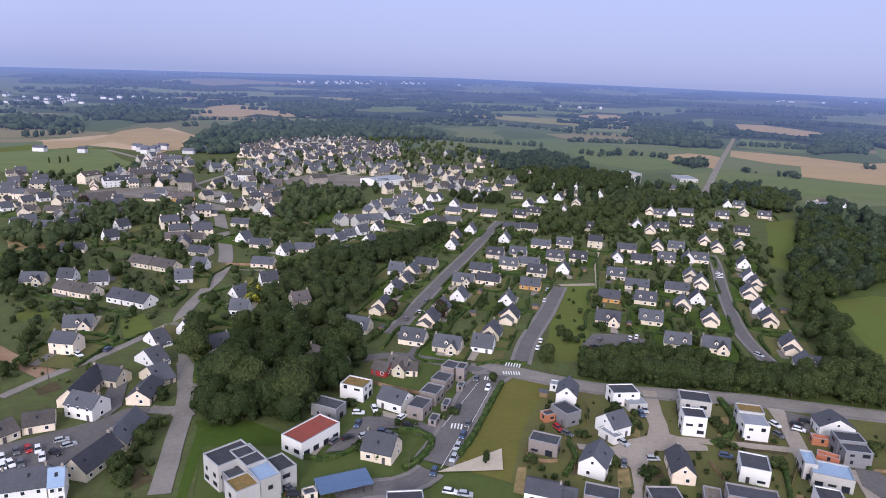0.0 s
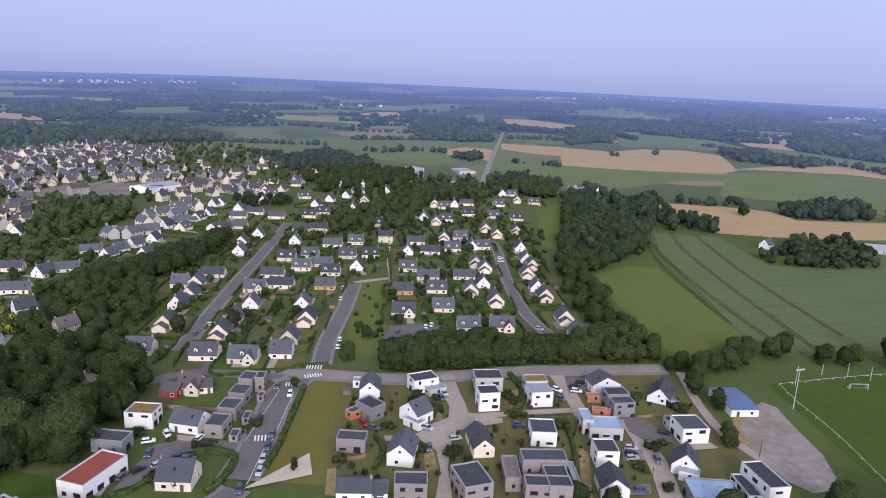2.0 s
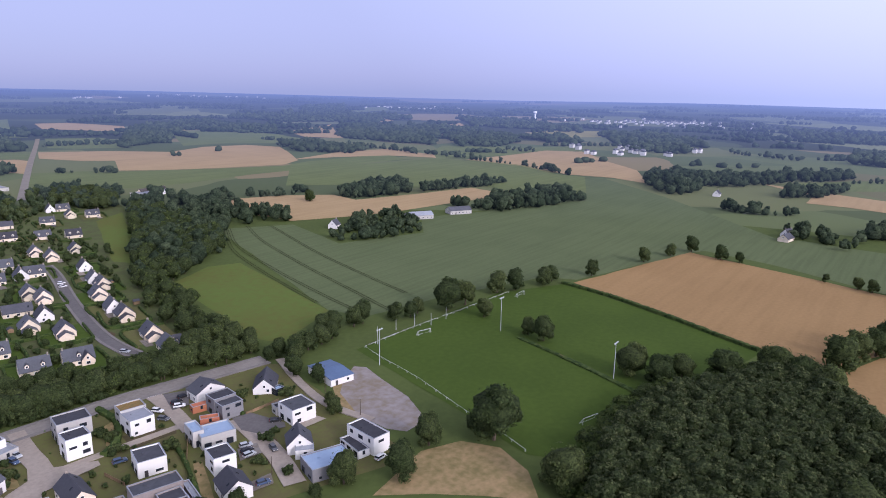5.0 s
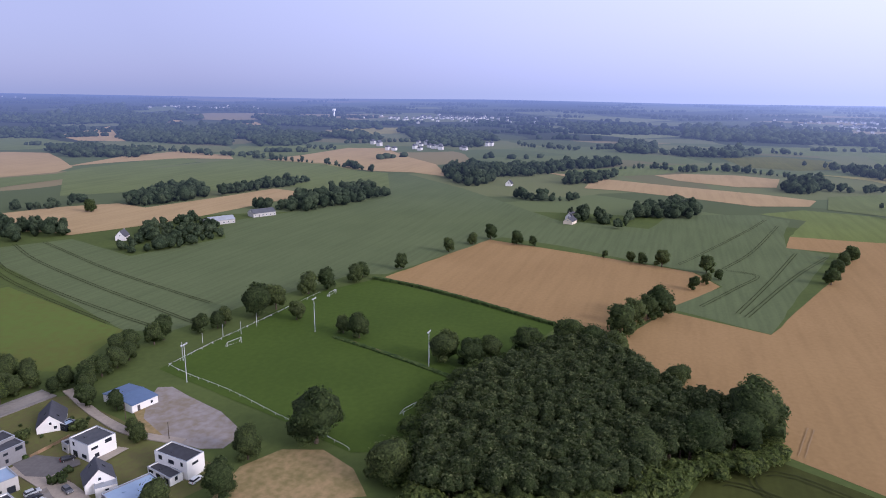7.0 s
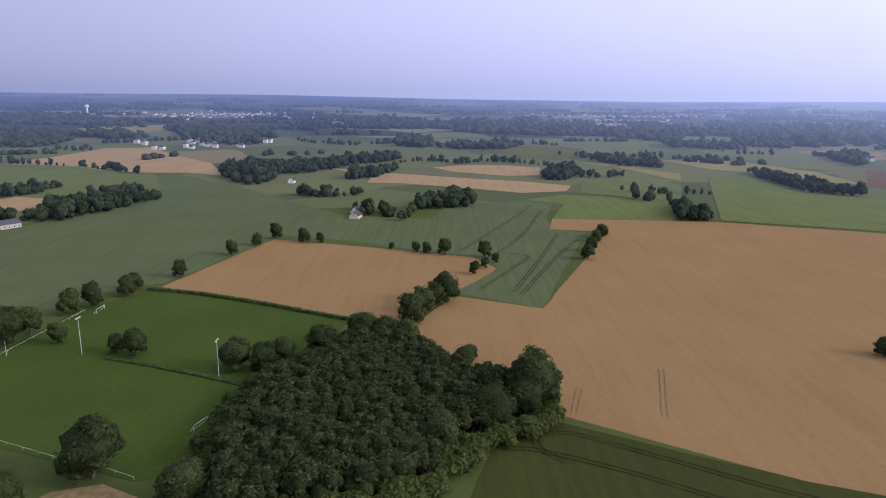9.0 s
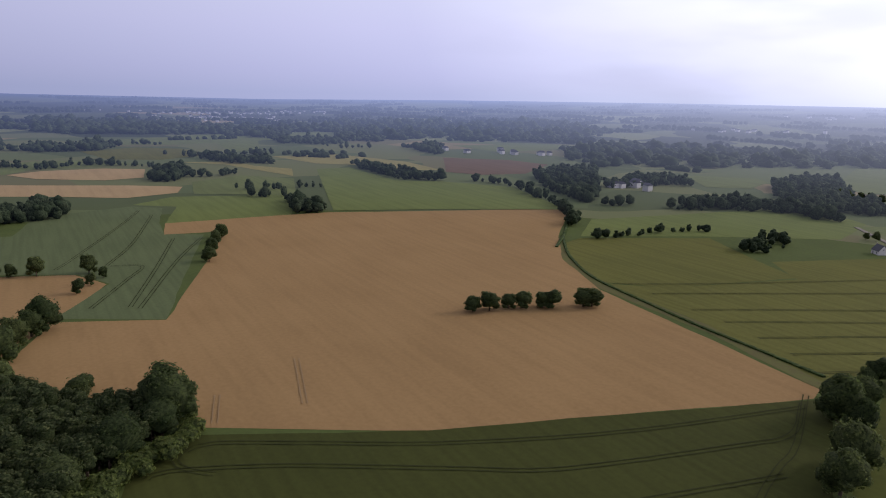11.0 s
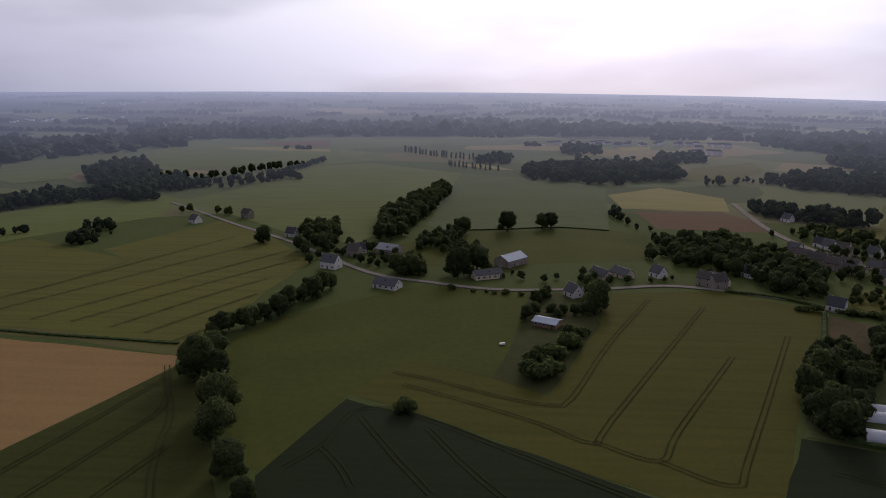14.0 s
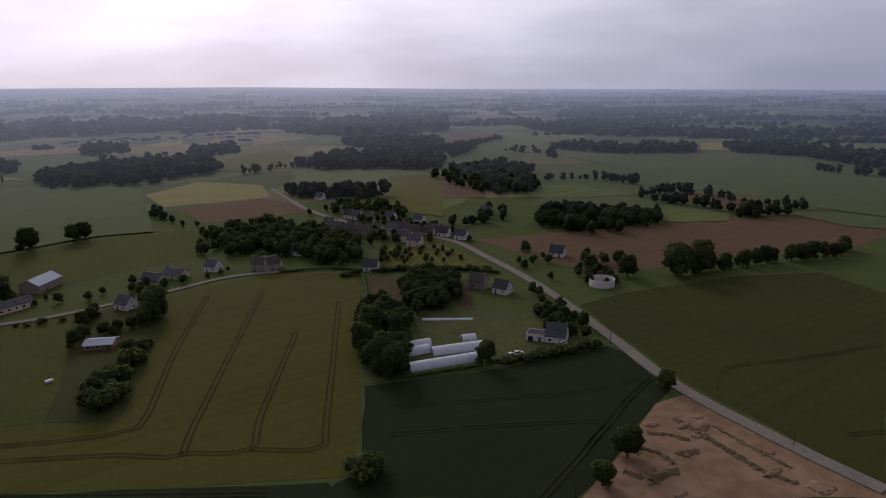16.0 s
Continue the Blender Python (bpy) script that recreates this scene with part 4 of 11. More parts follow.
def stand(x, y, rot, w, d):
    """Keeps the ground of a house free of trees."""
    a = radians(rot)
    for i in range(max(1, int(w / 6))):
        for j in range(max(1, int(d / 6))):
            u, v = (i + 0.5) * w / max(1, int(w / 6)) - w / 2, (j + 0.5) * d / max(1, int(d / 6))
            STANDING.append((x + u * math.cos(a) - v * math.sin(a), y + u * math.sin(a) + v * math.cos(a)))


def gable_near(x, y, rot, w, d, eave, rise, wall, roof, label, ridge="x", **more):
    """A ridged house whose front stands along x from the place given, w wide and d deep."""
    L, W = (w, d) if ridge == "x" else (d, w)
    stand(x, y, rot, w, d)
    ob = gable_house(L, W, eave, rise, wall, roof, label=label, **more)
    ob.matrix_basis = pose(x, y, 0, 0, 0, rot) @ pose(0, d / 2, 0, 0, 0, 0 if ridge == "x" else 90)
    return ob


# ---- vehicles and street things ----
CAR_PAINT = {}


def car_paint(name, colour, rough=0.3):
    if name not in CAR_PAINT:
        CAR_PAINT[name] = material(name + "_car_paint", colour, tuple(0.8 * c for c in colour), rough, 2.0, 0.4, 0.4)
    return CAR_PAINT[name]


COLOURS = {"white": (0.7, 0.7, 0.7), "silver": (0.38, 0.40, 0.42), "black": (0.02, 0.02, 0.023), "grey": (0.10, 0.105, 0.115), "red": (0.32, 0.02, 0.025), "blue": (0.055, 0.085, 0.15)}


def build_car(colour, van=False):
    """A small hatchback or van: body, glasshouse, wheels, lamps and plates of plain paint."""
    ob = thing("van" if van else "car", f"parked {colour} {'van' if van else 'hatchback car'} on the roadside", "van" if van else "car", "parked cars")
    paint, top = car_paint(colour, COLOURS[colour]), 1.95 if van else 1.48
    l, w = 2.1, 0.86
    profile = [(-l, 0.32), (-l + 0.05, 0.75), (-l + 0.2, 0.92), (l - 1.05, 0.95), (l - 0.12, 0.78), (l, 0.6), (l, 0.32)]
    body = Shape().extrude([(x, -w, z) for x, z in profile[::-1]], (0, 2 * w, 0))
    part("body", body, paint, ob)
    cab = Shape()
    low = [(-l + 0.12, -w + 0.04), (l - 1.0, -w + 0.04), (l - 1.0, w - 0.04), (-l + 0.12, w - 0.04)]
    high = [(-l + 0.45, -w + 0.2), (l - 1.75, -w + 0.2), (l - 1.75, w - 0.2), (-l + 0.45, w - 0.2)]
    for i in range(4):
        j = (i + 1) % 4
        cab.face([(*low[i], 0.92), (*low[j], 0.92), (*high[j], top - 0.05), (*high[i], top - 0.05)])
    part("glasshouse", cab, GLASS, ob, "dark tinted car glass")
    part("roof_panel", Shape().box(-l + 0.42, -w + 0.18, top - 0.06, l - 1.72, w - 0.18, top), paint, ob)
    for x in (-1.28, 1.3):
        for y in (-w + 0.05, w - 0.05):
            out = 0.1 if y > 0 else -0.1
            part("wheel", Shape().tube((x, y - out, 0.31), (x, y + out, 0.31), 0.31, 0.31, 10).tube((x, y + out * 0.9, 0.31), (x, y + out * 1.1, 0.31), 0.19, 0.17, 8, 1), [TYRE, RIM], ob)
    for y in (-0.62, 0.62):
        part("headlight", Shape().box(l - 0.06, y - 0.17, 0.6, l + 0.02, y + 0.17, 0.74), LAMP_GLASS, ob)
        part("tail_light", Shape().box(-l - 0.02, y - 0.14, 0.62, -l + 0.06, y + 0.14, 0.82), RED_GLASS, ob)
    return ob


def car(x, y, rot, colour="grey", van=False):
    return again(("car", colour, van), lambda: build_car(colour, van), x, y, rot, 0.43)


def pole(x, y, h, label, name="pole", mat=None, r=0.11, arm=0.0, rot=0.0, lamps=0):
    ob = thing(name, label, "pole")
    part("shaft", Shape().tube((0, 0, -0.3), (0, 0, h), r, r * 0.6, 7), mat or METAL, ob)
    if arm:
        part("arm", Shape().box(-arm, -0.06, h - 0.12, arm, 0.06, h), mat or METAL, ob)
        for i in range(lamps):
            px = -arm + 2 * arm * i / max(1, lamps - 1)
            part("lamp_head", Shape().box(px - 0.3, -0.3, h, px + 0.3, 0.12, h + 0.45), METAL, ob)
    return put(ob, x, y, rot)


def carport(x, y, rot, w, d, h, roof, label, bays=3):
    """An open shelter: a low-pitched roof on posts with a closed back."""
    ob = thing("carport", label, "carport")
    part("roof", Shape().extrude([(-w / 2 - 0.3, -0.3, h - 0.2), (w / 2 + 0.3, -0.3, h - 0.2), (w / 2 + 0.3, -0.3, h), (-w / 2 - 0.3, -0.3, h)][::-1], (0, d + 0.6, 0.5)), roof, ob)
    part("back_wall", Shape().box(-w / 2, d - 0.2, -0.2, w / 2, d, h + 0.2), RENDER_WHITE, ob)
    for i in range(bays + 1):
        px = -w / 2 + 0.1 + (w - 0.2) * i / bays
        part("post", Shape().box(px - 0.08, 0.1, -0.2, px + 0.08, 0.26, h - 0.18), FRAME_DARK, ob)
    return put(ob, x, y, rot)


def tunnel(x, y, rot, length, width, height, label="white plastic greenhouse tunnel"):
    """A hooped greenhouse under film."""
    ob = thing("greenhouse", label, "greenhouse", "greenhouse tunnels")
    arc = [(width / 2 * math.cos(math.pi * i / 10), height * math.sin(math.pi * i / 10)) for i in range(11)]
    part("film", Shape().extrude([(-length / 2, a, b) for a, b in arc][::1], (length, 0, 0)), FILM, ob)
    n = max(3, int(length / 5))
    for k in range(n + 1):
        px = -length / 2 + length * k / n
        hoop = Shape()
        ring = [(px - 0.05, a * 1.012, b * 1.012 + 0.02) for a, b in arc] + [(px - 0.05, a * 0.985, b * 0.985) for a, b in arc[::-1]]
        part("hoop", hoop.extrude(ring, (0.1, 0, 0)), METAL, ob)
    door(ob, -length / 2 - 0.05, 0, 270, 1.6, 2.0)
    return put(ob, x, y, rot)


def goal(x, y, rot):
    """A football goal: posts, crossbar, back stays and net rails."""
    def build():
        ob = thing("football_goal", "white football goal frame on the grass", "goal", "football goals")
        for px in (-3.66, 3.66):
            part("post", Shape().tube((px, 0, -0.2), (px, 0, 2.44), 0.07, 0.07, 8), WHITE_PAINT, ob)
            part("stay", Shape().tube((px, 0, 2.4), (px, 1.6, 0.0), 0.05, 0.05, 6), WHITE_PAINT, ob)
        part("crossbar", Shape().tube((-3.75, 0, 2.44), (3.75, 0, 2.44), 0.07, 0.07, 8), WHITE_PAINT, ob)
        part("ground_bar", Shape().tube((-3.66, 1.6, 0.05), (3.66, 1.6, 0.05), 0.05, 0.05, 6), WHITE_PAINT, ob)
        return ob
    return again("goal", build, x, y, rot, 0.05)


def rail_fence(points, gap, height, label, mat=None, name="fence"):
    """A low fence: posts with one rail."""
    ob = thing(name, label, "fence")
    line = smooth(points, gap)
    for p in line:
        part("post", Shape().tube((p.x, p.y, -0.2), (p.x, p.y, height), 0.06, 0.05, 5), mat or WHITE_PAINT, ob)
    for a, b in zip(line, line[1:]):
        part("rail", Shape().tube((a.x, a.y, height - 0.1), (b.x, b.y, height - 0.1), 0.04, 0.04, 5), mat or WHITE_PAINT, ob)
    return ob


def bench(x, y, rot):
    def build():
        ob = thing("bench", "plain wooden bench beside the pitch", "bench", "benches")
        part("seat", Shape().box(-1.5, -0.2, 0.42, 1.5, 0.2, 0.5), TIMBER, ob)
        part("backrest", Shape().box(-1.5, 0.16, 0.6, 1.5, 0.22, 0.95), TIMBER, ob)
        for px in (-1.2, 1.2):
            part("leg", Shape().box(px - 0.06, -0.18, -0.1, px + 0.06, 0.22, 0.42), CONCRETE, ob)
        return ob
    return again("bench", build, x, y, rot, 0.05)


def tank(x, y, r, h):
    """A round slurry tank with a rim."""
    ob = thing("tank", "round pale concrete tank by the road", "tank")
    s, n = Shape(), 24
    for i in range(n):
        a, b = 2 * math.pi * i / n, 2 * math.pi * (i + 1) / n
        ca, sa, cb, sb = math.cos(a), math.sin(a), math.cos(b), math.sin(b)
        s.face([(r * ca, r * sa, -0.2), (r * cb, r * sb, -0.2), (r * cb, r * sb, h), (r * ca, r * sa, h)])
        s.face([(r * ca, r * sa, h), (r * cb, r * sb, h), (0.96 * r * cb, 0.96 * r * sb, h), (0.96 * r * ca, 0.96 * r * sa, h)])
        s.face([(0.96 * r * ca, 0.96 * r * sa, h), (0.96 * r * cb, 0.96 * r * sb, h), (0.96 * r * cb, 0.96 * r * sb, 0.5), (0.96 * r * ca, 0.96 * r * sa, 0.5)])
    part("shell", s, RENDER_WHITE, ob)
    part("floor", Shape().tube((0, 0, 0.3), (0, 0, 0.6), 0.95 * r, 0.95 * r, 24), CONCRETE, ob)
    return put(ob, x, y)


def mounds(ring, count, seed, mat, label="heaps of bare brown earth"):
    """Low uneven heaps of earth, scattered."""
    rng, s = random.Random(seed), Shape()
    places = spread(ring, 4.0, seed)
    for x, y in rng.sample(places, min(count, len(places))):
        w, h = rng.uniform(1.0, 3.6), rng.uniform(0.15, 0.7)
        s.ball((x, y, 0.1), (w, w * rng.uniform(0.4, 1.0), h), 0.6, rng, 3)
    return tagged(new("earth_heaps", soft(s.mesh("earth_heaps", mat))), label, "earth", kind="stuff")


def ridge(points, width, height, seed):
    """A long uneven bank of dug earth."""
    rng, s = random.Random(seed), Shape()
    rows = []
    for p, r in sides(smooth(points, 0.8)):
        w, h, off = width * rng.uniform(0.55, 1.15), height * rng.uniform(0.45, 1.1), rng.uniform(-0.35, 0.35)
        rows.append([p + r * (off - w), p + r * (off - w * 0.45) + Vector((0, 0, h * 0.75)), p + r * off + Vector((0, 0, h)), p + r * (off + w * 0.5) + Vector((0, 0, h * 0.6)), p + r * (off + w)])
    for a, b in zip(rows, rows[1:]):
        for i in range(4):
            s.face([a[i], a[i + 1], b[i + 1], b[i]])
    return tagged(new("earth_bank", soft(s.mesh("earth_bank", BANK))), "long bank of dark dug earth and turf", "earth")


def marker_board(x, y):
    """A small white survey board on a stake."""
    def build():
        ob = thing("survey_board", "small white board on a stake in bare earth", "board", "survey boards")
        part("stake", Shape().box(-0.04, -0.04, -0.2, 0.04, 0.04, 0.9), TIMBER, ob)
        part("board", Shape().box(-0.35, -0.06, 0.55, 0.35, -0.04, 1.05), WHITE_PAINT, ob)
        return ob
    return again("survey_board", build, x, y, (x * 37) % 180, 0.3)


def trough(x, y, rot):
    ob = thing("water_trough", "small white water trough in the pasture", "trough")
    part("basin", Shape().extrude([(-1.2, -0.5, 0), (1.2, -0.5, 0), (1.3, -0.6, 0.8), (-1.3, -0.6, 0.8)], (0, 1.1, 0)), WHITE_PAINT, ob)
    return put(ob, x, y, rot, 0.3)


def fence(points, height, label, mat=None, gap=2.4):
    """A close-boarded garden fence: panels between posts."""
    ob = thing("garden_fence", label, "fence")
    line = smooth(points, gap)
    for p in line:
        part("post", Shape().box(p.x - 0.07, p.y - 0.07, -0.2, p.x + 0.07, p.y + 0.07, height + 0.1), mat or TIMBER, ob)
    for (p, r), q in zip(sides(line), line[1:]):
        o = r * 0.04
        part("panel", Shape().face([(p.x - o.x, p.y - o.y, 0.05), (q.x - o.x, q.y - o.y, 0.05), (q.x - o.x, q.y - o.y, height), (p.x - o.x, p.y - o.y, height)]).face([(q.x + o.x, q.y + o.y, 0.05), (p.x + o.x, p.y + o.y, 0.05), (p.x + o.x, p.y + o.y, height), (q.x + o.x, q.y + o.y, height)]).face([(p.x - o.x, p.y - o.y, height), (q.x - o.x, q.y - o.y, height), (q.x + o.x, q.y + o.y, height), (p.x + o.x, p.y + o.y, height)]), mat or TIMBER, ob)
    return ob


# ---- land ----
def patchwork(name, stops, cell, rough=0.95):
    """Far farmland: a patchwork of fields, pastures and woods."""
    mat = material(name, (0.1, 0.1, 0.05), None, rough, 0.05, 0.01, 0.5, where="World")
    nodes, links = mat.node_tree.nodes, mat.node_tree.links
    bsdf = nodes["Principled BSDF"]
    base = bsdf.inputs["Base Color"].links[0].from_socket
    spot = nodes.new("ShaderNodeNewGeometry").outputs["Position"]
    warp = nodes.new("ShaderNodeTexNoise")
    warp.inputs["Scale"].default_value = 0.004
    links.new(spot, warp.inputs["Vector"])
    moved = nodes.new("ShaderNodeVectorMath")
    moved.operation = "MULTIPLY_ADD"
    links.new(warp.outputs["Color"], moved.inputs[0])
    moved.inputs[1].default_value = (160, 160, 0)
    links.new(spot, moved.inputs[2])
    cells = nodes.new("ShaderNodeTexVoronoi")
    cells.inputs["Scale"].default_value = 1.0 / cell
    links.new(moved.outputs[0], cells.inputs["Vector"])
    pick = nodes.new("ShaderNodeSeparateColor")
    links.new(cells.outputs["Color"], pick.inputs[0])
    tones = ramp(nodes, stops, "CONSTANT")
    links.new(pick.outputs[0], tones.inputs[0])
    links.new(blend(nodes, links, "MIX", 0.82, base, tones.outputs[0]), bsdf.inputs["Base Color"])
    # distance haze goes into the land's material as emission
    return paint_haze(mat)


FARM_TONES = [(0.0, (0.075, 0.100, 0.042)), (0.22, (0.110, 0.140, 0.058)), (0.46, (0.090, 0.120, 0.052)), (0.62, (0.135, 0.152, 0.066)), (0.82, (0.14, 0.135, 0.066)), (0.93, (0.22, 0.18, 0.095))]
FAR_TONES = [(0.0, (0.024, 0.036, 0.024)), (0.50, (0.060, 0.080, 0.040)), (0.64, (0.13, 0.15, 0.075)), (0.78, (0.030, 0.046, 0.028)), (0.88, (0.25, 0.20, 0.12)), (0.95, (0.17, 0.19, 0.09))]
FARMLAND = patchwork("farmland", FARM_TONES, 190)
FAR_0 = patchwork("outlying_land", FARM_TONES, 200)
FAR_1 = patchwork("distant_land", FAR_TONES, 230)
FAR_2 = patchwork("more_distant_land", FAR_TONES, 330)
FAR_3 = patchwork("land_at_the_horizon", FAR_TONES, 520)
# haze in the woods' colours: bluish base tones, with the emission mixed over
WOODS = material("distant_woods", (0.084, 0.116, 0.066), (0.060, 0.086, 0.050), 0.95, 0.9, 0.05, 1.0, bump=6.0, island=0.28, where="World", through=0.6, hazy=True, gap_shade=0.8)
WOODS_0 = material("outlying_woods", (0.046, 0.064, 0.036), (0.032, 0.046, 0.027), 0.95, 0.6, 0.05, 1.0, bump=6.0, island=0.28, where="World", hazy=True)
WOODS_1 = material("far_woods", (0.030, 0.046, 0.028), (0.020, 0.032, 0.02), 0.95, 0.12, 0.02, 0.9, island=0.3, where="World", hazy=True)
# these two lightened further, haze painted into their base colour
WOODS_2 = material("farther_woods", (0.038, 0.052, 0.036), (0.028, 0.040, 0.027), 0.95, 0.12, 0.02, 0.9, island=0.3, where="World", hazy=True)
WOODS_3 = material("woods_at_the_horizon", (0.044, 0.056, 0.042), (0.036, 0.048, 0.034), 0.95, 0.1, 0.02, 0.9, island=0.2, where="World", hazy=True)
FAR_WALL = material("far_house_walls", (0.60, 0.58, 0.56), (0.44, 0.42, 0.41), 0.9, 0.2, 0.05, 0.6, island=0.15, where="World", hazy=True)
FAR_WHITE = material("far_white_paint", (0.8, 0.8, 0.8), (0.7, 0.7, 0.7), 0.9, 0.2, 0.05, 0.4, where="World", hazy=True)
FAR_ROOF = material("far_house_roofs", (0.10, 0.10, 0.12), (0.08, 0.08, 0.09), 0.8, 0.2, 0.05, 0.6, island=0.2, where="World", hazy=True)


# how high the land stands over the eye level at the horizon, in degrees, by compass bearing
HORIZON = [(0, 0.05), (31, -0.1), (60, -0.45), (75, -0.42), (90, -0.62), (107, -0.62), (122, -0.35), (141, -0.12), (160, 0.0), (182, 0.0), (199, -0.2), (215, -0.6), (247, -1.1), (285, -0.9), (320, -0.6), (340, -0.3), (360, 0.05)]


def land_at(x, y):
    """Height of the ground: flat about the place, rolling up to low hills far off."""
    r = math.hypot(x, y)
    if r < 1690:
        return 0.0
    lift = np.interp(math.degrees(math.atan2(x, y)) % 360, [b for b, e in HORIZON], [e for b, e in HORIZON])
    share = np.interp(r, [1690, 2100, 2500, 3000, 3500, 4100, 4700], [0, 0.036, 0.131, 0.286, 0.476, 0.738, 1.0])
    return float(share * (EYE[2] + 4700 * math.tan(radians(lift))))


def ring_land(name, mat, radii, heights, label):
    """A ring of land about the place, gently rolling towards its outer edge."""
    s, n = Shape(), 180
    for i in range(n):
        for (r0, r1), (h0, h1) in zip(zip(radii, radii[1:]), zip(heights, heights[1:])):
            ring = []
            for r, h, k in ((r0, h0, i), (r1, h1, i), (r1, h1, i + 1), (r0, h0, i + 1)):
                a = 2 * math.pi * k / n
                ring.append((r * math.cos(a), r * math.sin(a), max(h, land_at(r * math.cos(a), r * math.sin(a)))))
            s.face(ring)
    return tagged(new(name, s.mesh(name, mat)), label, "land", kind="structure")


ground_shape = Shape()
steps = [-5200, -1800, -900, -450, 0, 450, 900, 1800, 5200]
for xa, xb in zip(steps, steps[1:]):
    for ya, yb in zip(steps, steps[1:]):
        ground_shape.face([(xa, ya, 0), (xb, ya, 0), (xb, yb, 0), (xa, yb, 0)])
tagged(new("ground", ground_shape.mesh("ground", MEADOW)), "open green country reaching to the horizon", "ground", kind="structure")
ring_land("ground_farmland", FARMLAND, [640, 900, 1150], [0.03, 0.03, 0.03], "patchwork of fields and pastures round the town")
ring_land("backdrop_farmland", FAR_0, [1150, 1400, 1700], [0.03, 0.03, 0.03], "hazy patchwork of fields beyond the town")
ring_land("backdrop_land", FAR_1, [1690, 2100, 2500], [0.02, 0, 0], "hazy wooded farmland in the distance")
ring_land("backdrop_hills", FAR_2, [2500, 3000, 3500], [0, 0, 0], "hazy blue wooded plain farther off")
ring_land("backdrop_horizon", FAR_3, [3500, 4100, 4700], [0, 0, 0], "blue hazy low hills on the horizon")


def far_woods():
    """Hedgerows and woods on the far land, ring by ring."""
    rng = random.Random(5)
    for lo, hi, count, mat, name, h in ((1150, 1690, 36, WOODS_0, "hedgerows", (6, 11)), (1690, 2500, 300, WOODS_1, "far_hedgerows", (8, 14)), (2500, 3500, 330, WOODS_2, "far_woods", (9, 15)), (3500, 4400, 220, WOODS_3, "horizon_woods", (9, 14))):
        s = Shape()
        for _ in range(count):
            a, r = rng.uniform(-4.65, 0.95) + math.pi / 2, math.sqrt(rng.uniform(lo * lo, hi * hi))
            cx, cy, turn = r * math.cos(a), r * math.sin(a), a + math.pi / 2 + rng.gauss(0, 0.5)
            n = rng.choice((5, 8, 12, 16, 24, 34))
            for i in range(n):
                step = (i - n / 2) * h[0] * 1.15
                x, y = cx + math.cos(turn) * step + rng.gauss(0, 5), cy + math.sin(turn) * step + rng.gauss(0, 5)
                d = math.hypot(x, y)
                if not lo < d < hi or rng.random() < 0.15:
                    continue
                k = rng.uniform(*h)
                s.ball((x, y, land_at(x, y) + k * 0.4), (k * 0.7, k * 0.7, k * 0.55), 0.5, rng, 1 if d > 1200 else 2)
        for _ in range(count // 8):
            a, r = rng.uniform(-4.65, 0.95) + math.pi / 2, math.sqrt(rng.uniform(lo * lo, hi * hi))
            cx, cy, turn, long, wide = r * math.cos(a), r * math.sin(a), a + math.pi / 2 + rng.gauss(0, 0.4), rng.uniform(40, 130), rng.uniform(12, 45)
            for _ in range(int(long * wide / 110)):
                u, v = rng.gauss(0, long * 0.6), rng.gauss(0, wide * 0.6)
                x, y = cx + u * math.cos(turn) - v * math.sin(turn), cy + u * math.sin(turn) + v * math.cos(turn)
                d = math.hypot(x, y)
                if lo + 30 < d < hi:
                    k = rng.uniform(*h)
                    s.ball((x, y, land_at(x, y) + k * 0.4), (k * 0.75, k * 0.75, k * 0.6), 0.5, rng, 1)
        tagged(new(name, soft(s.mesh(name, mat))), "distant hedgerows and woods of dark green trees", "trees", kind="stuff")


far_woods()


def far_town(cx, cy, spread_x, spread_y, turn, count, seed, tall=6.0):
    """A far town: many small pale houses with dark roofs, too small to tell apart."""
    rng, walls, roofs = random.Random(seed), Shape(), Shape()
    for _ in range(count):
        u, v = rng.gauss(0, spread_x), rng.gauss(0, spread_y)
        x, y = cx + u * math.cos(turn) - v * math.sin(turn), cy + u * math.sin(turn) + v * math.cos(turn)
        z, l, w, h = land_at(x, y), rng.uniform(8, 16), rng.uniform(7, 9), rng.uniform(0.7, 1.3) * tall
        walls.box(x - l / 2, y - w / 2, z - 2, x + l / 2, y + w / 2, z + h)
        roofs.extrude([(x - l / 2 - 0.4, y - w / 2 - 0.4, z + h), (x - l / 2 - 0.4, y + w / 2 + 0.4, z + h), (x - l / 2 - 0.4, y, z + h + 3)][::-1], (l + 0.8, 0, 0))
    ob = thing("far_town", "distant town of pale houses with dark roofs", "town", kind="stuff")
    part("walls", walls, FAR_WALL, ob)
    part("roofs", roofs, FAR_ROOF, ob)


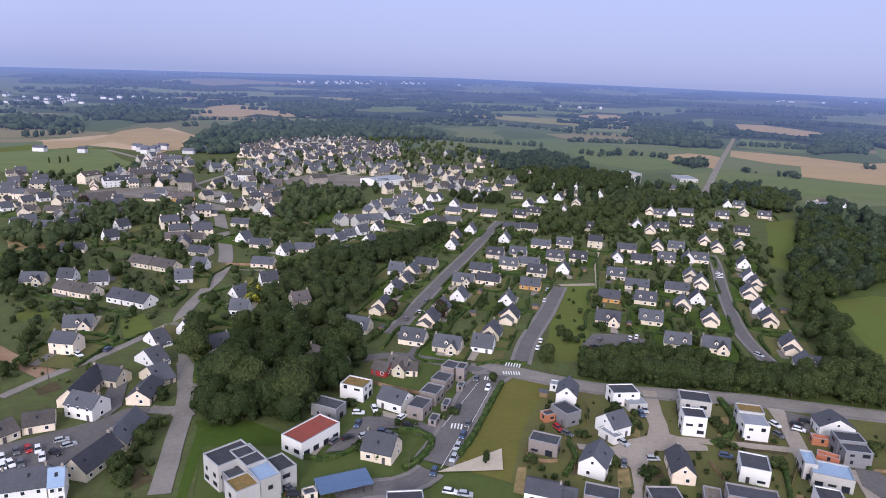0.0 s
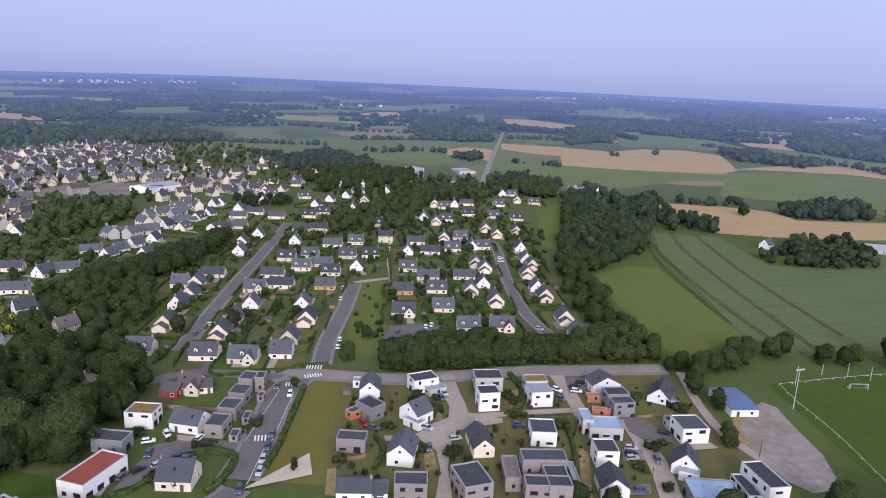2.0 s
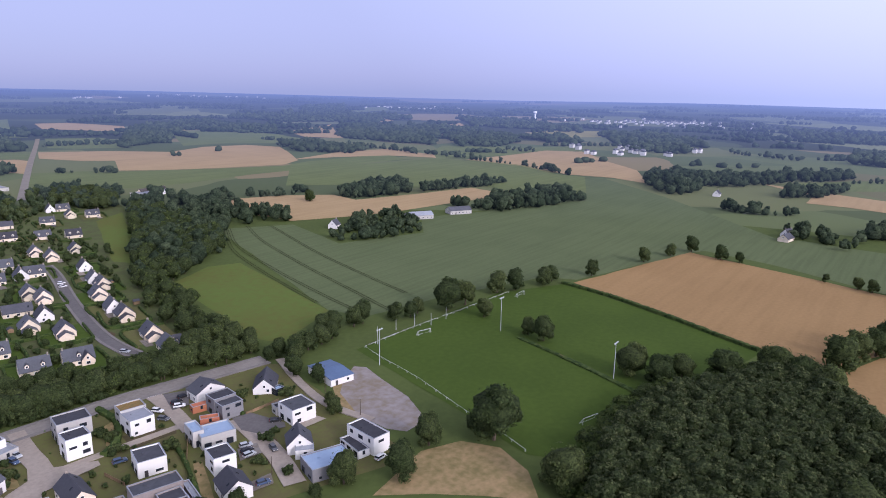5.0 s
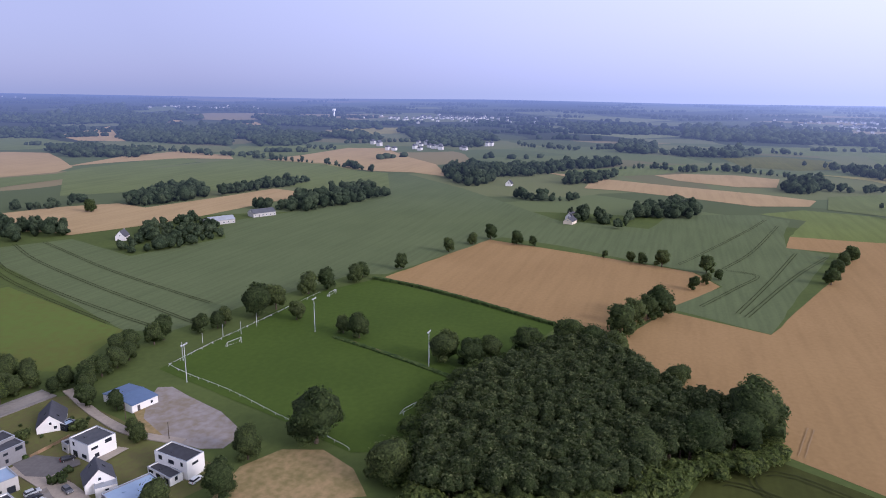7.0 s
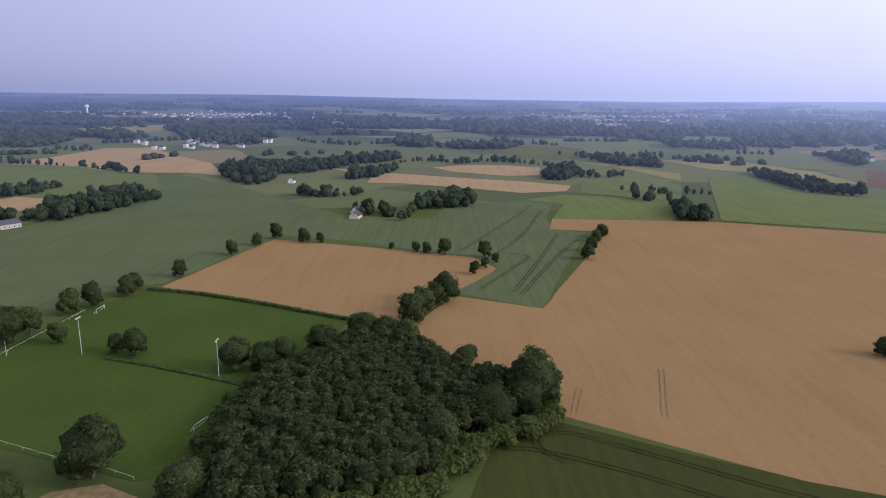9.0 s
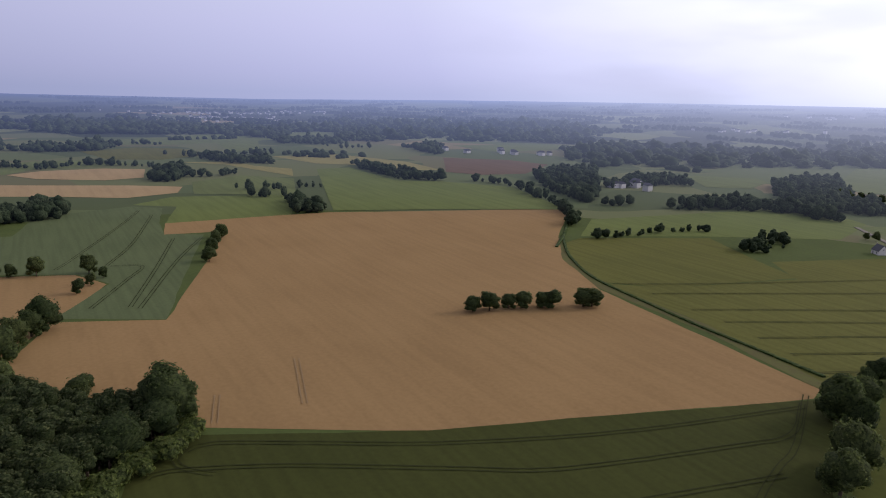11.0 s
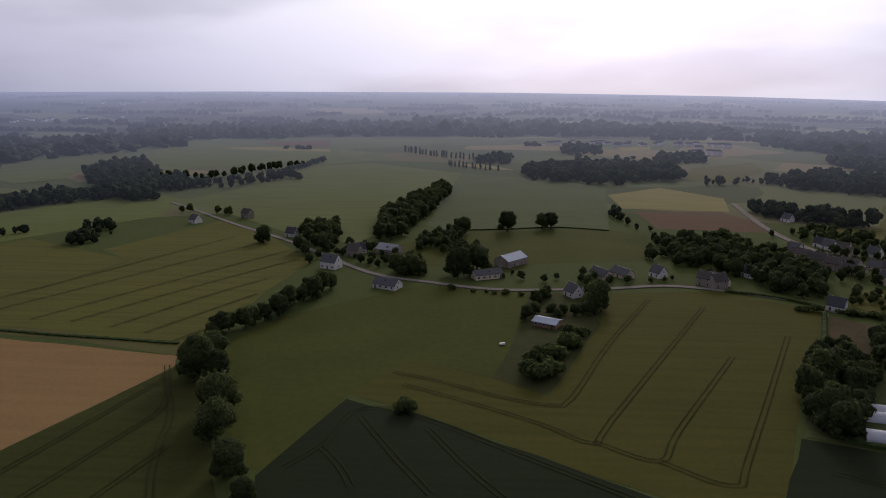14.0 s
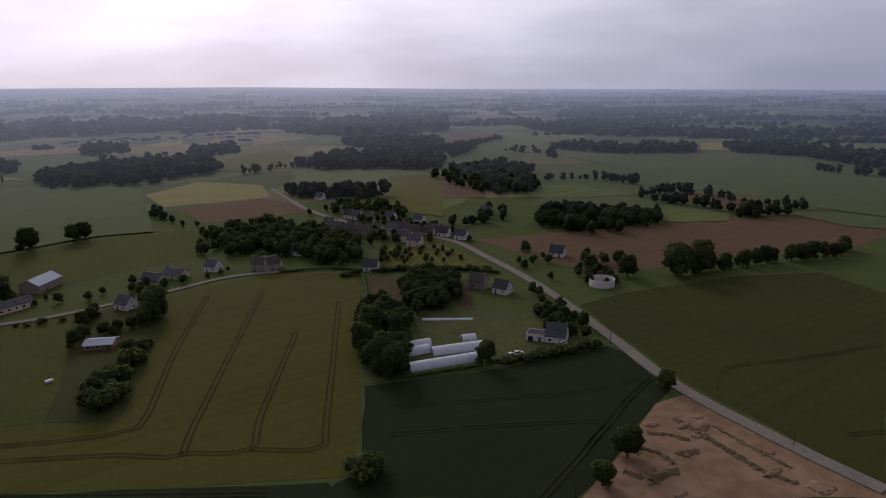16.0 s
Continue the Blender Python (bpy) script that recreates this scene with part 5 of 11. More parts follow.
def village_houses(places, seed, label, walls_of=None, turns=(20, 35, 110, 125, 60)):
    """A close cluster of village houses too far off and too many to take singly."""
    rng, walls, roofs, panes = random.Random(seed), Shape(), Shape(), Shape()
    for x, y in free_of(places, 10.5, 4.5):
        STANDING.append((x, y))
        a, L, W, e, r = radians(rng.choice(turns) + rng.uniform(-6, 6)), rng.uniform(8, 14), rng.uniform(6.5, 8), rng.choice((3.0, 3.2, 5.0, 5.4)), rng.uniform(3.0, 4.2)
        at = [len(k.points) for k in (walls, roofs, panes)]
        cut = [len(k.slots) for k in (walls, roofs)]
        gable_walls(walls, L, W, e, r)
        roof_slabs(roofs, L, W, e, r)
        if rng.random() < 0.45:
            side = rng.choice((-1, 1))
            gable_walls(walls, 4.5, 5.5, 2.4, 1.9, side * (L / 2 + 2.2), 0.6)
            roof_slabs(roofs, 4.5, 5.5, 2.4, 1.9, x=side * (L / 2 + 2.2), y=0.6)
        for end in (-1, 1)[: rng.choice((1, 1, 2))]:
            walls.box(end * L / 2 - (0.9 if end > 0 else -0.1), -0.5, e + r - 0.7, end * L / 2 - (0.1 if end > 0 else -0.9), 0.5, e + r + 1.0)
        for level in range(2 if e > 4.5 else 1):
            for i in range(3):
                for side in (-1, 1):
                    panes.box((i - 1) * L / 3.3 - 0.6, side * W / 2 - 0.05, 0.9 + 2.7 * level, (i - 1) * L / 3.3 + 0.6, side * W / 2 + 0.05, 2.2 + 2.7 * level)
        tone, cover = rng.choice((0, 0, 0, 1, 1, 2)), rng.choice((0, 0, 0, 1))
        walls.slots[cut[0]:] = [tone] * (len(walls.slots) - cut[0])
        roofs.slots[cut[1]:] = [cover] * (len(roofs.slots) - cut[1])
        for k, first in zip((walls, roofs, panes), at):
            for n in range(first, len(k.points)):
                px, py, pz = k.points[n]
                k.points[n] = (x + px * math.cos(a) - py * math.sin(a), y + px * math.sin(a) + py * math.cos(a), pz)
    ob = thing("village_houses", label, "houses", kind="stuff")
    part("walls", walls, walls_of or [RENDER_CREAM, RENDER_PALE, STONE], ob)
    part("roofs", roofs, [SLATE, OLD_SLATE], ob)
    part("windows", panes, GLASS, ob)
    return ob


def plot(x, y, rot, seed, deep=13.0, wide=9.5):
    """A garden plot round a house: clipped hedge on two sides, a paved drive, a lawn patch and a few shrubs."""
    rng = random.Random(seed)
    a = radians(rot)

    def at(u, v):
        return (round(x + u * math.cos(a) - v * math.sin(a), 2), round(y + u * math.sin(a) + v * math.cos(a), 2))

    drive = rng.choice((-1, 1)) * rng.uniform(2.5, 5.0)
    LEVEL["plot"] = LEVEL.get("plot", 0.0) + 0.0015
    z = 0.36 + LEVEL["plot"]
    tagged(new("lawn", area([at(-wide, -deep), at(wide, -deep), at(wide, deep), at(-wide, deep)], z, 0.3, seed).mesh("lawn", rng.choice((LAWN, GARDEN, MEADOW, LAWN, PITCH_GRASS)))), "garden lawn round a house", "lawn", kind="structure")
    tagged(new("driveway", area([at(drive - 1.7, -deep), at(drive + 1.7, -deep), at(drive + 1.9, -3), at(drive - 1.9, -3)], z + 0.05, 0.05, seed).mesh("driveway", rng.choice((PAVING, GRAVEL, ASPHALT)))), "paved garden driveway", "driveway", kind="structure")
    if rng.random() < 0.6:
        tagged(new("terrace", area([at(-3.5, 4), at(3.5, 4), at(3.2, 7.5), at(-3.2, 7.3)], z + 0.06, 0.05, seed).mesh("terrace", PAVING)), "pale paved garden terrace", "terrace", kind="structure")
    side = rng.choice((-1, 1))
    hedge([at(side * wide, -deep + 1), at(side * wide, deep), at(-side * wide, deep)], 1.3, rng.uniform(1.3, 2.1), "clipped green hedge round a garden", seed)
    if rng.random() < 0.55:
        hedge([at(-side * wide, -deep + 2), at(-side * wide, deep - 1)], 1.1, rng.uniform(1.1, 1.8), "clipped green hedge round a garden", seed + 1)


def shed(x, y, rot, seed):
    def build():
        ob = thing("garden_shed", "small timber garden shed with dark roof", "shed", "garden sheds")
        part("wall", gable_walls(Shape(), 3.0, 2.4, 2.0, 0.7), TIMBER, ob)
        part("roof", roof_slabs(Shape(), 3.0, 2.4, 2.0, 0.7, 0.2, 0.15, 0.1), FELT, ob)
        door(ob, 0, -1.22, 0, 0.9, 1.8)
        return ob
    return again(("shed", seed % 2), build, x, y, rot)


def water_tower(x, y, z, h):
    ob = thing("water_tower", "white concrete water tower far away", "tower")
    s = Shape().tube((0, 0, -2), (0, 0, h * 0.7), h * 0.1, h * 0.09, 14).tube((0, 0, h * 0.7), (0, 0, h * 0.82), h * 0.09, h * 0.22, 14).tube((0, 0, h * 0.82), (0, 0, h), h * 0.22, h * 0.2, 14)
    part("shaft", s, FAR_WHITE, ob)
    return put(ob, x, y, 0, z)


# ---- the place ----

# fields and meadows
field("crop_field", CROP_DARK, [(323.4, 461.1), (376.1, 430.5), (348.7, 348), (420.9, 324.5), (473.7, 368.3), (653.8, 293.9), (775.7, 398), (880.7, 367.6), (756.3, 237.9), (587.5, 92.2), (483.8, 132.2), (368.2, 164.9), (360.4, 184.4), (293.9, 206.7), (237.3, 218.9), (231.9, 240.3)], "blue-green crop field with wheel tracks", tracks=[[(331.5, 457.9), (295.2, 398.2), (269, 328.1), (247.4, 256.8), (238.6, 220.1)], [(346.6, 453.3), (318, 398.8), (289.1, 324.7), (264.1, 251.7), (250.3, 211.4)], [(360.1, 439.6), (317.5, 339), (291.6, 263.6), (280.7, 228.6)], [(333.7, 466.5), (287.3, 394.1), (260.5, 328.4), (236.8, 254.4)]])
field("meadow", MEADOW_LIGHT, [(209.1, 346.9), (246, 364.2), (265.6, 356.7), (231.9, 240.3), (186.9, 223.4), (183, 233.7)], "bright green meadow")
field("ripe_wheat_field", WHEAT_A, [(361.3, 163.5), (489.9, 131.9), (465.6, 52.7), (441.9, -16), (412.4, -30.6), (353.1, -2.2), (306.5, 21.4), (315, 50.4)], "ripe tan wheat field")
field("crop_field", CROP_DARK, [(503.5, 129.5), (582.7, 118.1), (591.3, 83.2), (579.8, 17), (658.4, 1), (688.4, -78.7), (667.6, -102.5), (592.3, -87.4), (544.1, -83.2), (529.6, -109.7), (333.8, -49.3), (358.3, -2.1), (412.8, -32.3), (440.8, -17.8), (488.6, 77)], "blue-green crop field with wheel tracks", tracks=[[(459, -6.8), (488.4, -18.9), (598.7, -60.1), (662.3, -81.2)], [(457.5, -35), (516.9, -57.1), (633.4, -87.9)], [(367.6, -19), (414.8, -40.8), (446.4, -54.1), (454.7, -36.7)], [(361.2, -36.6), (433, -59.6), (524, -86.6)], [(357, -40.6), (451.6, -75.9), (518.7, -105.7)]])
field("meadow", CROP_BRIGHT, [(695.6, -79.4), (736, -123.3), (706.5, -233.2), (623.2, -214), (551.8, -185.2), (575.3, -137.7), (588.2, -91.4), (670.9, -115.8)], "bright green meadow")
field("ripe_wheat_field", WHEAT_A, [(299, 19.4), (353.1, -2.2), (333, -49.2), (444, -93.7), (536.4, -121.2), (541.8, -82.9), (588.2, -91.4), (587.3, -191.9), (585.2, -235), (507.1, -467.8), (402.6, -361.2), (348.1, -317.2), (275.2, -281.7), (129.1, -258.7), (125.7, -248.1), (153.6, -169.2), (175.7, -105.9), (215.2, -38.3), (229.8, -16.4)], "wide field of ripe tan wheat", tracks=[[(256.4, -88.1), (214.5, -76.4)], [(236.4, -50.7), (214.9, -44.6)]], track_mat=DRY_TRACK)
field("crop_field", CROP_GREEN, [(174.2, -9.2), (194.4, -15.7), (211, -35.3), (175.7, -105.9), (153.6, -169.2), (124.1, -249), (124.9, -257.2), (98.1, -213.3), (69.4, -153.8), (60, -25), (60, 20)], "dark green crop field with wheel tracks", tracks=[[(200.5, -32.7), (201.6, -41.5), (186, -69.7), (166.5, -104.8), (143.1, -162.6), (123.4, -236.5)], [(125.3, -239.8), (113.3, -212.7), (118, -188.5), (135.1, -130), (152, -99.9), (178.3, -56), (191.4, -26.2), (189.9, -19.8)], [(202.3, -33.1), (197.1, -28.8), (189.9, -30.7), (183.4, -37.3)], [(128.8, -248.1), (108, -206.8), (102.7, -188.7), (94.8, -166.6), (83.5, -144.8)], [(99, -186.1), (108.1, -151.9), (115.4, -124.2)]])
field("pasture", PASTURE, [(114.4, -278.4), (98.6, -312.8), (72.1, -339.7), (34.2, -374.6), (-25.3, -362.1), (-21.1, -315.6), (-4.5, -245.9), (30, -261.1), (48.9, -227.3), (62.3, -175.9), (75.8, -172.8)], "green pasture")
field("crop_field", CROP_YELLOW, [(48.9, -227.3), (30, -261.1), (-4.5, -245.9), (-25.3, -230.7), (-56.2, -307.4), (-69.8, -364.9), (-137.4, -375.1), (-176.8, -339.1), (-130.6, -258.4), (-89.1, -175.7), (-72.2, -156.5), (-31.8, -179.8), (21.8, -214.8)], "yellow-green crop field with wheel tracks", tracks=[[(35.4, -248.8), (15.2, -240.3), (-10.2, -227.6), (-26.6, -223.5), (-33.8, -229.8), (-58, -287.4), (-90.6, -354.5)], [(29.8, -236.9), (6.3, -224.8), (-20.9, -208.8), (-36.7, -197.3), (-45.9, -214.5), (-116.5, -342.9)], [(-36.9, -198.4), (-55.1, -188), (-66.6, -207.9), (-107.5, -274.6)], [(-55.1, -188), (-73, -175.9), (-84.6, -193.9), (-142.2, -301.8)]])
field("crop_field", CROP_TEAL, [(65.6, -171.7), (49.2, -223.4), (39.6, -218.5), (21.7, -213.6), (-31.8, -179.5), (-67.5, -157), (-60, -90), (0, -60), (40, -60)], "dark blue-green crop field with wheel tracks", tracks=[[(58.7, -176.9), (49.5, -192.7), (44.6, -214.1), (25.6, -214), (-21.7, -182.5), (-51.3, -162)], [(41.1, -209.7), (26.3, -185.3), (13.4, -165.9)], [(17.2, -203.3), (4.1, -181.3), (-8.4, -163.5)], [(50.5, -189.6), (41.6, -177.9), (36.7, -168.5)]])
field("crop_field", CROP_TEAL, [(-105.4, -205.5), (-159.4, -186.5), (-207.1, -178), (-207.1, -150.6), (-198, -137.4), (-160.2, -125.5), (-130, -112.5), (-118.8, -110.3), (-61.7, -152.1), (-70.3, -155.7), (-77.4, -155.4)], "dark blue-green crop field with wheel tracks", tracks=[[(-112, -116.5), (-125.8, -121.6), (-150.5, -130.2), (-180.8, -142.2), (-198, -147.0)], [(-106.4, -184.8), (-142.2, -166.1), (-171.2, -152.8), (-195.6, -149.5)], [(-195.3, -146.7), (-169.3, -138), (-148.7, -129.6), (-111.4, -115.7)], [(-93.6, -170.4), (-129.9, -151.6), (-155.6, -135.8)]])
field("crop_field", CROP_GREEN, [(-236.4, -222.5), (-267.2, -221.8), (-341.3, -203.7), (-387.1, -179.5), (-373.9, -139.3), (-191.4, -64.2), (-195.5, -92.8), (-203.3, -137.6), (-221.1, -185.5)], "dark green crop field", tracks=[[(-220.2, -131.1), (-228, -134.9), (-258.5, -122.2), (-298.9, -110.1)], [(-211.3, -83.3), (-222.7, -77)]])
field("ploughed_field", PLOUGH, [(-281.4, -367.2), (-350.5, -346.7), (-445.1, -317.3), (-544.1, -280.5), (-538.3, -206.9), (-509.4, -195), (-456.5, -196), (-334.5, -236.2), (-285.9, -258.9), (-281.9, -297.8)], "brown stubble field")
field("bare_earth", BARE, [(-194.6, -130.8), (-192.2, -104), (-189.1, -63.2), (-185.3, -61.6), (-120, -109.4), (-134.5, -114.5), (-150.6, -119.8), (-180.3, -132.4)], "bare churned building earth")
field("crop_field", CROP_BRIGHT, [(451.8, -444.8), (408, -730.2), (320.2, -676.7), (291.2, -576.7), (349.4, -482.2), (396.8, -380.6)], "green crop field")
field("crop_field", CROP_LIME, [(381.9, -349), (392.1, -376), (344.7, -475.5), (268.4, -434.5), (234.4, -418.1), (259.3, -320.9), (284.5, -295.4), (309, -298.1)], "yellow-green crop field")
field("crop_field", CROP_LIME, [(282.7, -293.6), (259.3, -320.9), (232.6, -414.9), (269.9, -445.4), (226.2, -563.6), (166, -499.5), (113.8, -422.2), (122.3, -349.9), (121.8, -273), (130.8, -264), (201.5, -284.9)], "yellow-green crop field in rows", tracks=[[(279.9, -297.5), (250.4, -355.8), (193.2, -494)], [(253.4, -303), (213.8, -381), (161.1, -485.1)], [(222.1, -298.3), (183.4, -370.7), (137.4, -453.4)], [(200.3, -296.5), (168.3, -355.5), (125.2, -427.3)], [(177.1, -290.6), (149.3, -346.5), (129.4, -380.5)], [(156.9, -284.5), (140.3, -318), (125.3, -348.5)], [(138.8, -274), (128, -297.4)]], gauge=1.6)
field("grass_track", LAWN, [(401.4, -360.6), (383.3, -352.4), (345.4, -320.1), (282.7, -293.6), (201.5, -284.9), (132.1, -266.7), (121.2, -271.6), (119, -263.6), (131.2, -259), (194.9, -275.3), (277.2, -283.1), (342.9, -313)], "grassy field track")
field("crop_field", CROP_A, [(317.2, -652.9), (236.4, -875.4), (266.5, -991.9), (181.9, -1056.8), (31, -927.1), (40.1, -788.7), (70.6, -638.1), (76.3, -556.7), (94, -476.7), (154.7, -511.8), (257.6, -617)], "dull green crop field")
field("crop_field", CROP_DARK, [(40.1, -788.7), (31, -927.1), (-103.1, -866.1), (-142.1, -790.1), (-103.8, -547.2), (-61.5, -557.3), (28.5, -532.4), (48.1, -553.3)], "blue-green crop field")
field("ripe_field", WHEAT_PALE, [(-137, -743.2), (-209.2, -807.4), (-257.7, -728), (-234.4, -643.7), (-134.9, -652.5)], "pale ripe crop field")
field("ploughed_field", PLOUGH, [(-143.2, -637.8), (-224.8, -641.4), (-243.1, -584.5), (-232, -544.4), (-144.9, -554.9)], "brown field")
field("pasture", PASTURE, [(65.8, -473.3), (19.4, -531.3), (-103.8, -547.2), (-130.7, -527.1), (-112.5, -443.7), (-35.9, -428.6), (-12.4, -402.7), (52.5, -424.1)], "green pasture")
field("crop_field", CROP_A, [(-358.8, -629.8), (-452.1, -680.7), (-464.6, -565), (-404.2, -517.9), (-305.7, -461.6), (-330.5, -558.7)], "green field")
field("crop_field", CROP_DARK, [(-506, -502.5), (-563.7, -404.3), (-560.8, -289.5), (-448.7, -320), (-384.8, -344.6), (-410.8, -450.5)], "dull green field")
field("crop_field", CROP_DARK, [(-581.7, -491), (-731.5, -486.7), (-857.4, -449.1), (-884, -349.2), (-594.1, -229.9), (-607.6, -304.2), (-599.5, -397)], "dull green field")

field("rough_meadow", VERGE, [(-4.5, -245.9), (-21.1, -315.6), (-25.3, -362.1), (-69.8, -364.9), (-56.2, -307.4), (-25.3, -230.7)], "rough dark grass round the field shed", ragged=0.8)

# fields in the distance
far_field("ripe_wheat_field", WHEAT_B, [(-642, 1731), (-682, 1929), (-690, 2103), (-599, 2059), (-454, 1851), (-345, 1711), (-414, 1686), (-493, 1745), (-495, 1628), (-528, 1605), (-583, 1609)], "ripe tan wheat field in the distance")
far_field("ripe_wheat_field", WHEAT_B, [(-567, 935), (-553, 960), (-531, 979), (-530, 1027), (-558, 1149), (-552, 1233), (-491, 1186), (-435, 1142), (-400, 1061), (-412, 1046), (-365, 912), (-397, 864), (-418, 921), (-487, 973), (-496, 943), (-497, 887), (-517, 857)], "ripe tan wheat field in the distance")
far_field("crop_field", CROP_BRIGHT, [(-546, 812), (-525, 846), (-482, 887), (-448, 879), (-388, 793), (-358, 765), (-338, 722), (-354, 703), (-395, 669), (-449, 664)], "green crop field in the distance")
far_field("ripe_field", WHEAT_PALE, [(10, 2122), (135, 2144), (254, 2095), (386, 2050), (428, 2004), (496, 1851), (475, 1731), (420, 1757), (312, 1813), (168, 1900), (61, 2025), (10, 2017)], "pale ripe crop field in the distance")
far_field("ripe_wheat_field", WHEAT_B, [(410, 2235), (515, 2333), (574, 2337), (567, 2090), (518, 2031), (467, 2109)], "ripe tan wheat field in the distance")
far_field("crop_field", CROP_A, [(-51, 2485), (78, 2710), (233, 2676), (449, 2644), (557, 2531), (425, 2266), (193, 2197), (10, 2144)], "green crop field in the distance")
far_field("crop_field", CROP_A, [(206, 1146), (272, 1253), (328, 1225), (379, 1160), (329, 949), (275, 902), (236, 931), (205, 972)], "green crop field in the distance")
far_field("ripe_wheat_field", WHEAT_B, [(356, 1117), (424, 1178), (455, 1154), (457, 1121), (383, 954), (368, 1014), (347, 1043)], "ripe tan wheat field in the distance")
far_field("crop_field", CROP_A, [(413, 1338), (523, 1275), (510, 1230), (472, 1161), (409, 1190)], "green crop field in the distance")
far_field("crop_field", CROP_A, [(806, 2252), (909, 2340), (766, 1964), (677, 1646), (630, 1687)], "green crop field in the distance")
far_field("ripe_wheat_field", WHEAT_B, [(892, 2120), (977, 2112), (1017, 2016), (1043, 1907), (968, 1752), (913, 1746), (871, 1844), (824, 1914)], "ripe tan wheat field in the distance")
far_field("crop_field", CROP_A, [(689, 1594), (789, 1554), (787, 1428), (686, 1260), (616, 1293), (583, 1343)], "green crop field in the distance")
far_field("crop_field", CROP_A, [(-286, 2223), (-187, 2373), (-50, 2424), (-27, 2220), (-160, 2039), (-245, 2036)], "green crop field in the distance")
far_field("ripe_field", WHEAT_PALE, [(-516, 2648), (-346, 2692), (-330, 2566), (-426, 2503)], "pale ripe crop field in the distance")
far_field("ripe_wheat_field", WHEAT_B, [(534, 1268), (632, 1210), (697, 1120), (805, 1180), (899, 1164), (914, 1078), (844, 970), (753, 843), (693, 808), (620, 829), (554, 855), (510, 883), (483, 906), (548, 1037), (513, 1066), (484, 1149)], "ripe tan wheat field in the distance")
far_field("crop_field", CROP_A, [(389, 956), (448, 932), (476, 892), (550, 849), (682, 795), (749, 818), (951, 818), (889, 728), (825, 731), (676, 737), (574, 740), (470, 724), (405, 728), (358, 760), (318, 802)], "green crop field in the distance")
far_field("crop_field", CROP_A, [(686, 786), (802, 721), (953, 701), (943, 641), (935, 528), (874, 434), (867, 385), (685, 301), (675, 388), (700, 457), (627, 493), (580, 580), (534, 621)], "green crop field in the distance")
far_field("ripe_wheat_field", WHEAT_B, [(404, 594), (483, 560), (519, 526), (509, 483), (587, 461), (670, 444), (658, 402), (614, 386), (479, 405), (431, 421), (385, 443), (388, 463), (381, 506), (379, 531)], "ripe tan wheat field in the distance")
far_field("ripe_wheat_field", WHEAT_B, [(756, 860), (916, 909), (1036, 892), (1001, 749), (995, 688), (953, 701), (926, 796), (834, 839)], "ripe tan wheat field in the distance")
far_field("ripe_field", WHEAT_PALE, [(957, 652), (1062, 621), (1282, 579), (888, 395), (887, 455), (935, 528)], "pale ripe crop field in the distance")
far_field("crop_field", CROP_A, [(1148, 809), (1220, 738), (1406, 637), (1294, 585), (1079, 631), (1030, 670)], "green crop field in the distance")
far_field("ripe_wheat_field", WHEAT_B, [(1263, 1457), (1599, 1623), (1284, 1280), (1201, 1177), (1169, 1283)], "ripe tan wheat field in the distance")
far_field("ripe_wheat_field", WHEAT_B, [(1960, 1841), (2147, 1868), (2011, 1695), (1913, 1741)], "ripe tan wheat field in the distance")
far_field("ripe_wheat_field", WHEAT_B, [(1942, 1413), (2022, 1396), (1901, 1291), (1816, 1271)], "ripe tan wheat field in the distance")
far_field("crop_field", CROP_A, [(2397, 2330), (2714, 2367), (2455, 2106), (2210, 2080)], "green crop field in the distance")
far_field("ripe_field", WHEAT_PALE, [(1122, 1792), (1231, 1776), (1186, 1666), (1066, 1653)], "pale ripe crop field in the distance")
far_field("crop_field", CROP_A, [(998, 1594), (1200, 1641), (1176, 1390), (1137, 1289), (1104, 1098), (982, 1150), (897, 1225), (792, 1226)], "green crop field in the distance")
far_field("crop_field", CROP_A, [(2081, 2039), (2154, 1954), (2300, 2071), (2269, 1871), (2110, 1778), (1993, 1930)], "green crop field in the distance")
far_field("ripe_wheat_field", WHEAT_B, [(1833, 1743), (2007, 1751), (1917, 1617), (1750, 1613)], "ripe tan wheat field in the distance")
far_field("crop_field", CROP_A, [(1190, 867), (1262, 755), (1177, 693), (1054, 677), (979, 672), (940, 697), (1050, 790)], "green crop field in the distance")
far_field("ripe_field", WHEAT_PALE, [(1641, 1312), (1768, 1322), (1690, 1080), (1519, 1004), (1579, 1147)], "pale ripe crop field in the distance")
far_field("ripe_field", WHEAT_PALE, [(1557, 913), (1931, 993), (1993, 848), (1751, 737), (1645, 814)], "pale ripe crop field in the distance")
far_field("ripe_wheat_field", WHEAT_B, [(965, 652), (1067, 640), (1241, 640), (1268, 565), (1126, 469), (1006, 362), (858, 292), (886, 353), (879, 419), (949, 530)], "ripe tan wheat field in the distance")
far_field("crop_field", CROP_A, [(973, 157), (1082, 83), (1159, -4), (1155, -76), (1073, -144), (1043, -4), (994, 27), (933, 102)], "green crop field in the distance")
far_field("ripe_wheat_field", WHEAT_B, [(987, 27), (1022, -12), (1031, -84), (1004, -135), (910, -120), (896, -75), (934, -5)], "ripe tan wheat field in the distance")
far_field("ripe_wheat_field", WHEAT_B, [(966, 180), (920, 101), (873, -5), (839, -96), (808, -147), (761, -133), (742, -80), (776, -17), (809, 61), (812, 102), (880, 104)], "ripe tan wheat field in the distance")
far_field("crop_field", CROP_LIME, [(1316, -75), (1388, -173), (1339, -245), (1202, -272), (1133, -176), (1163, -103)], "green crop field in the distance")
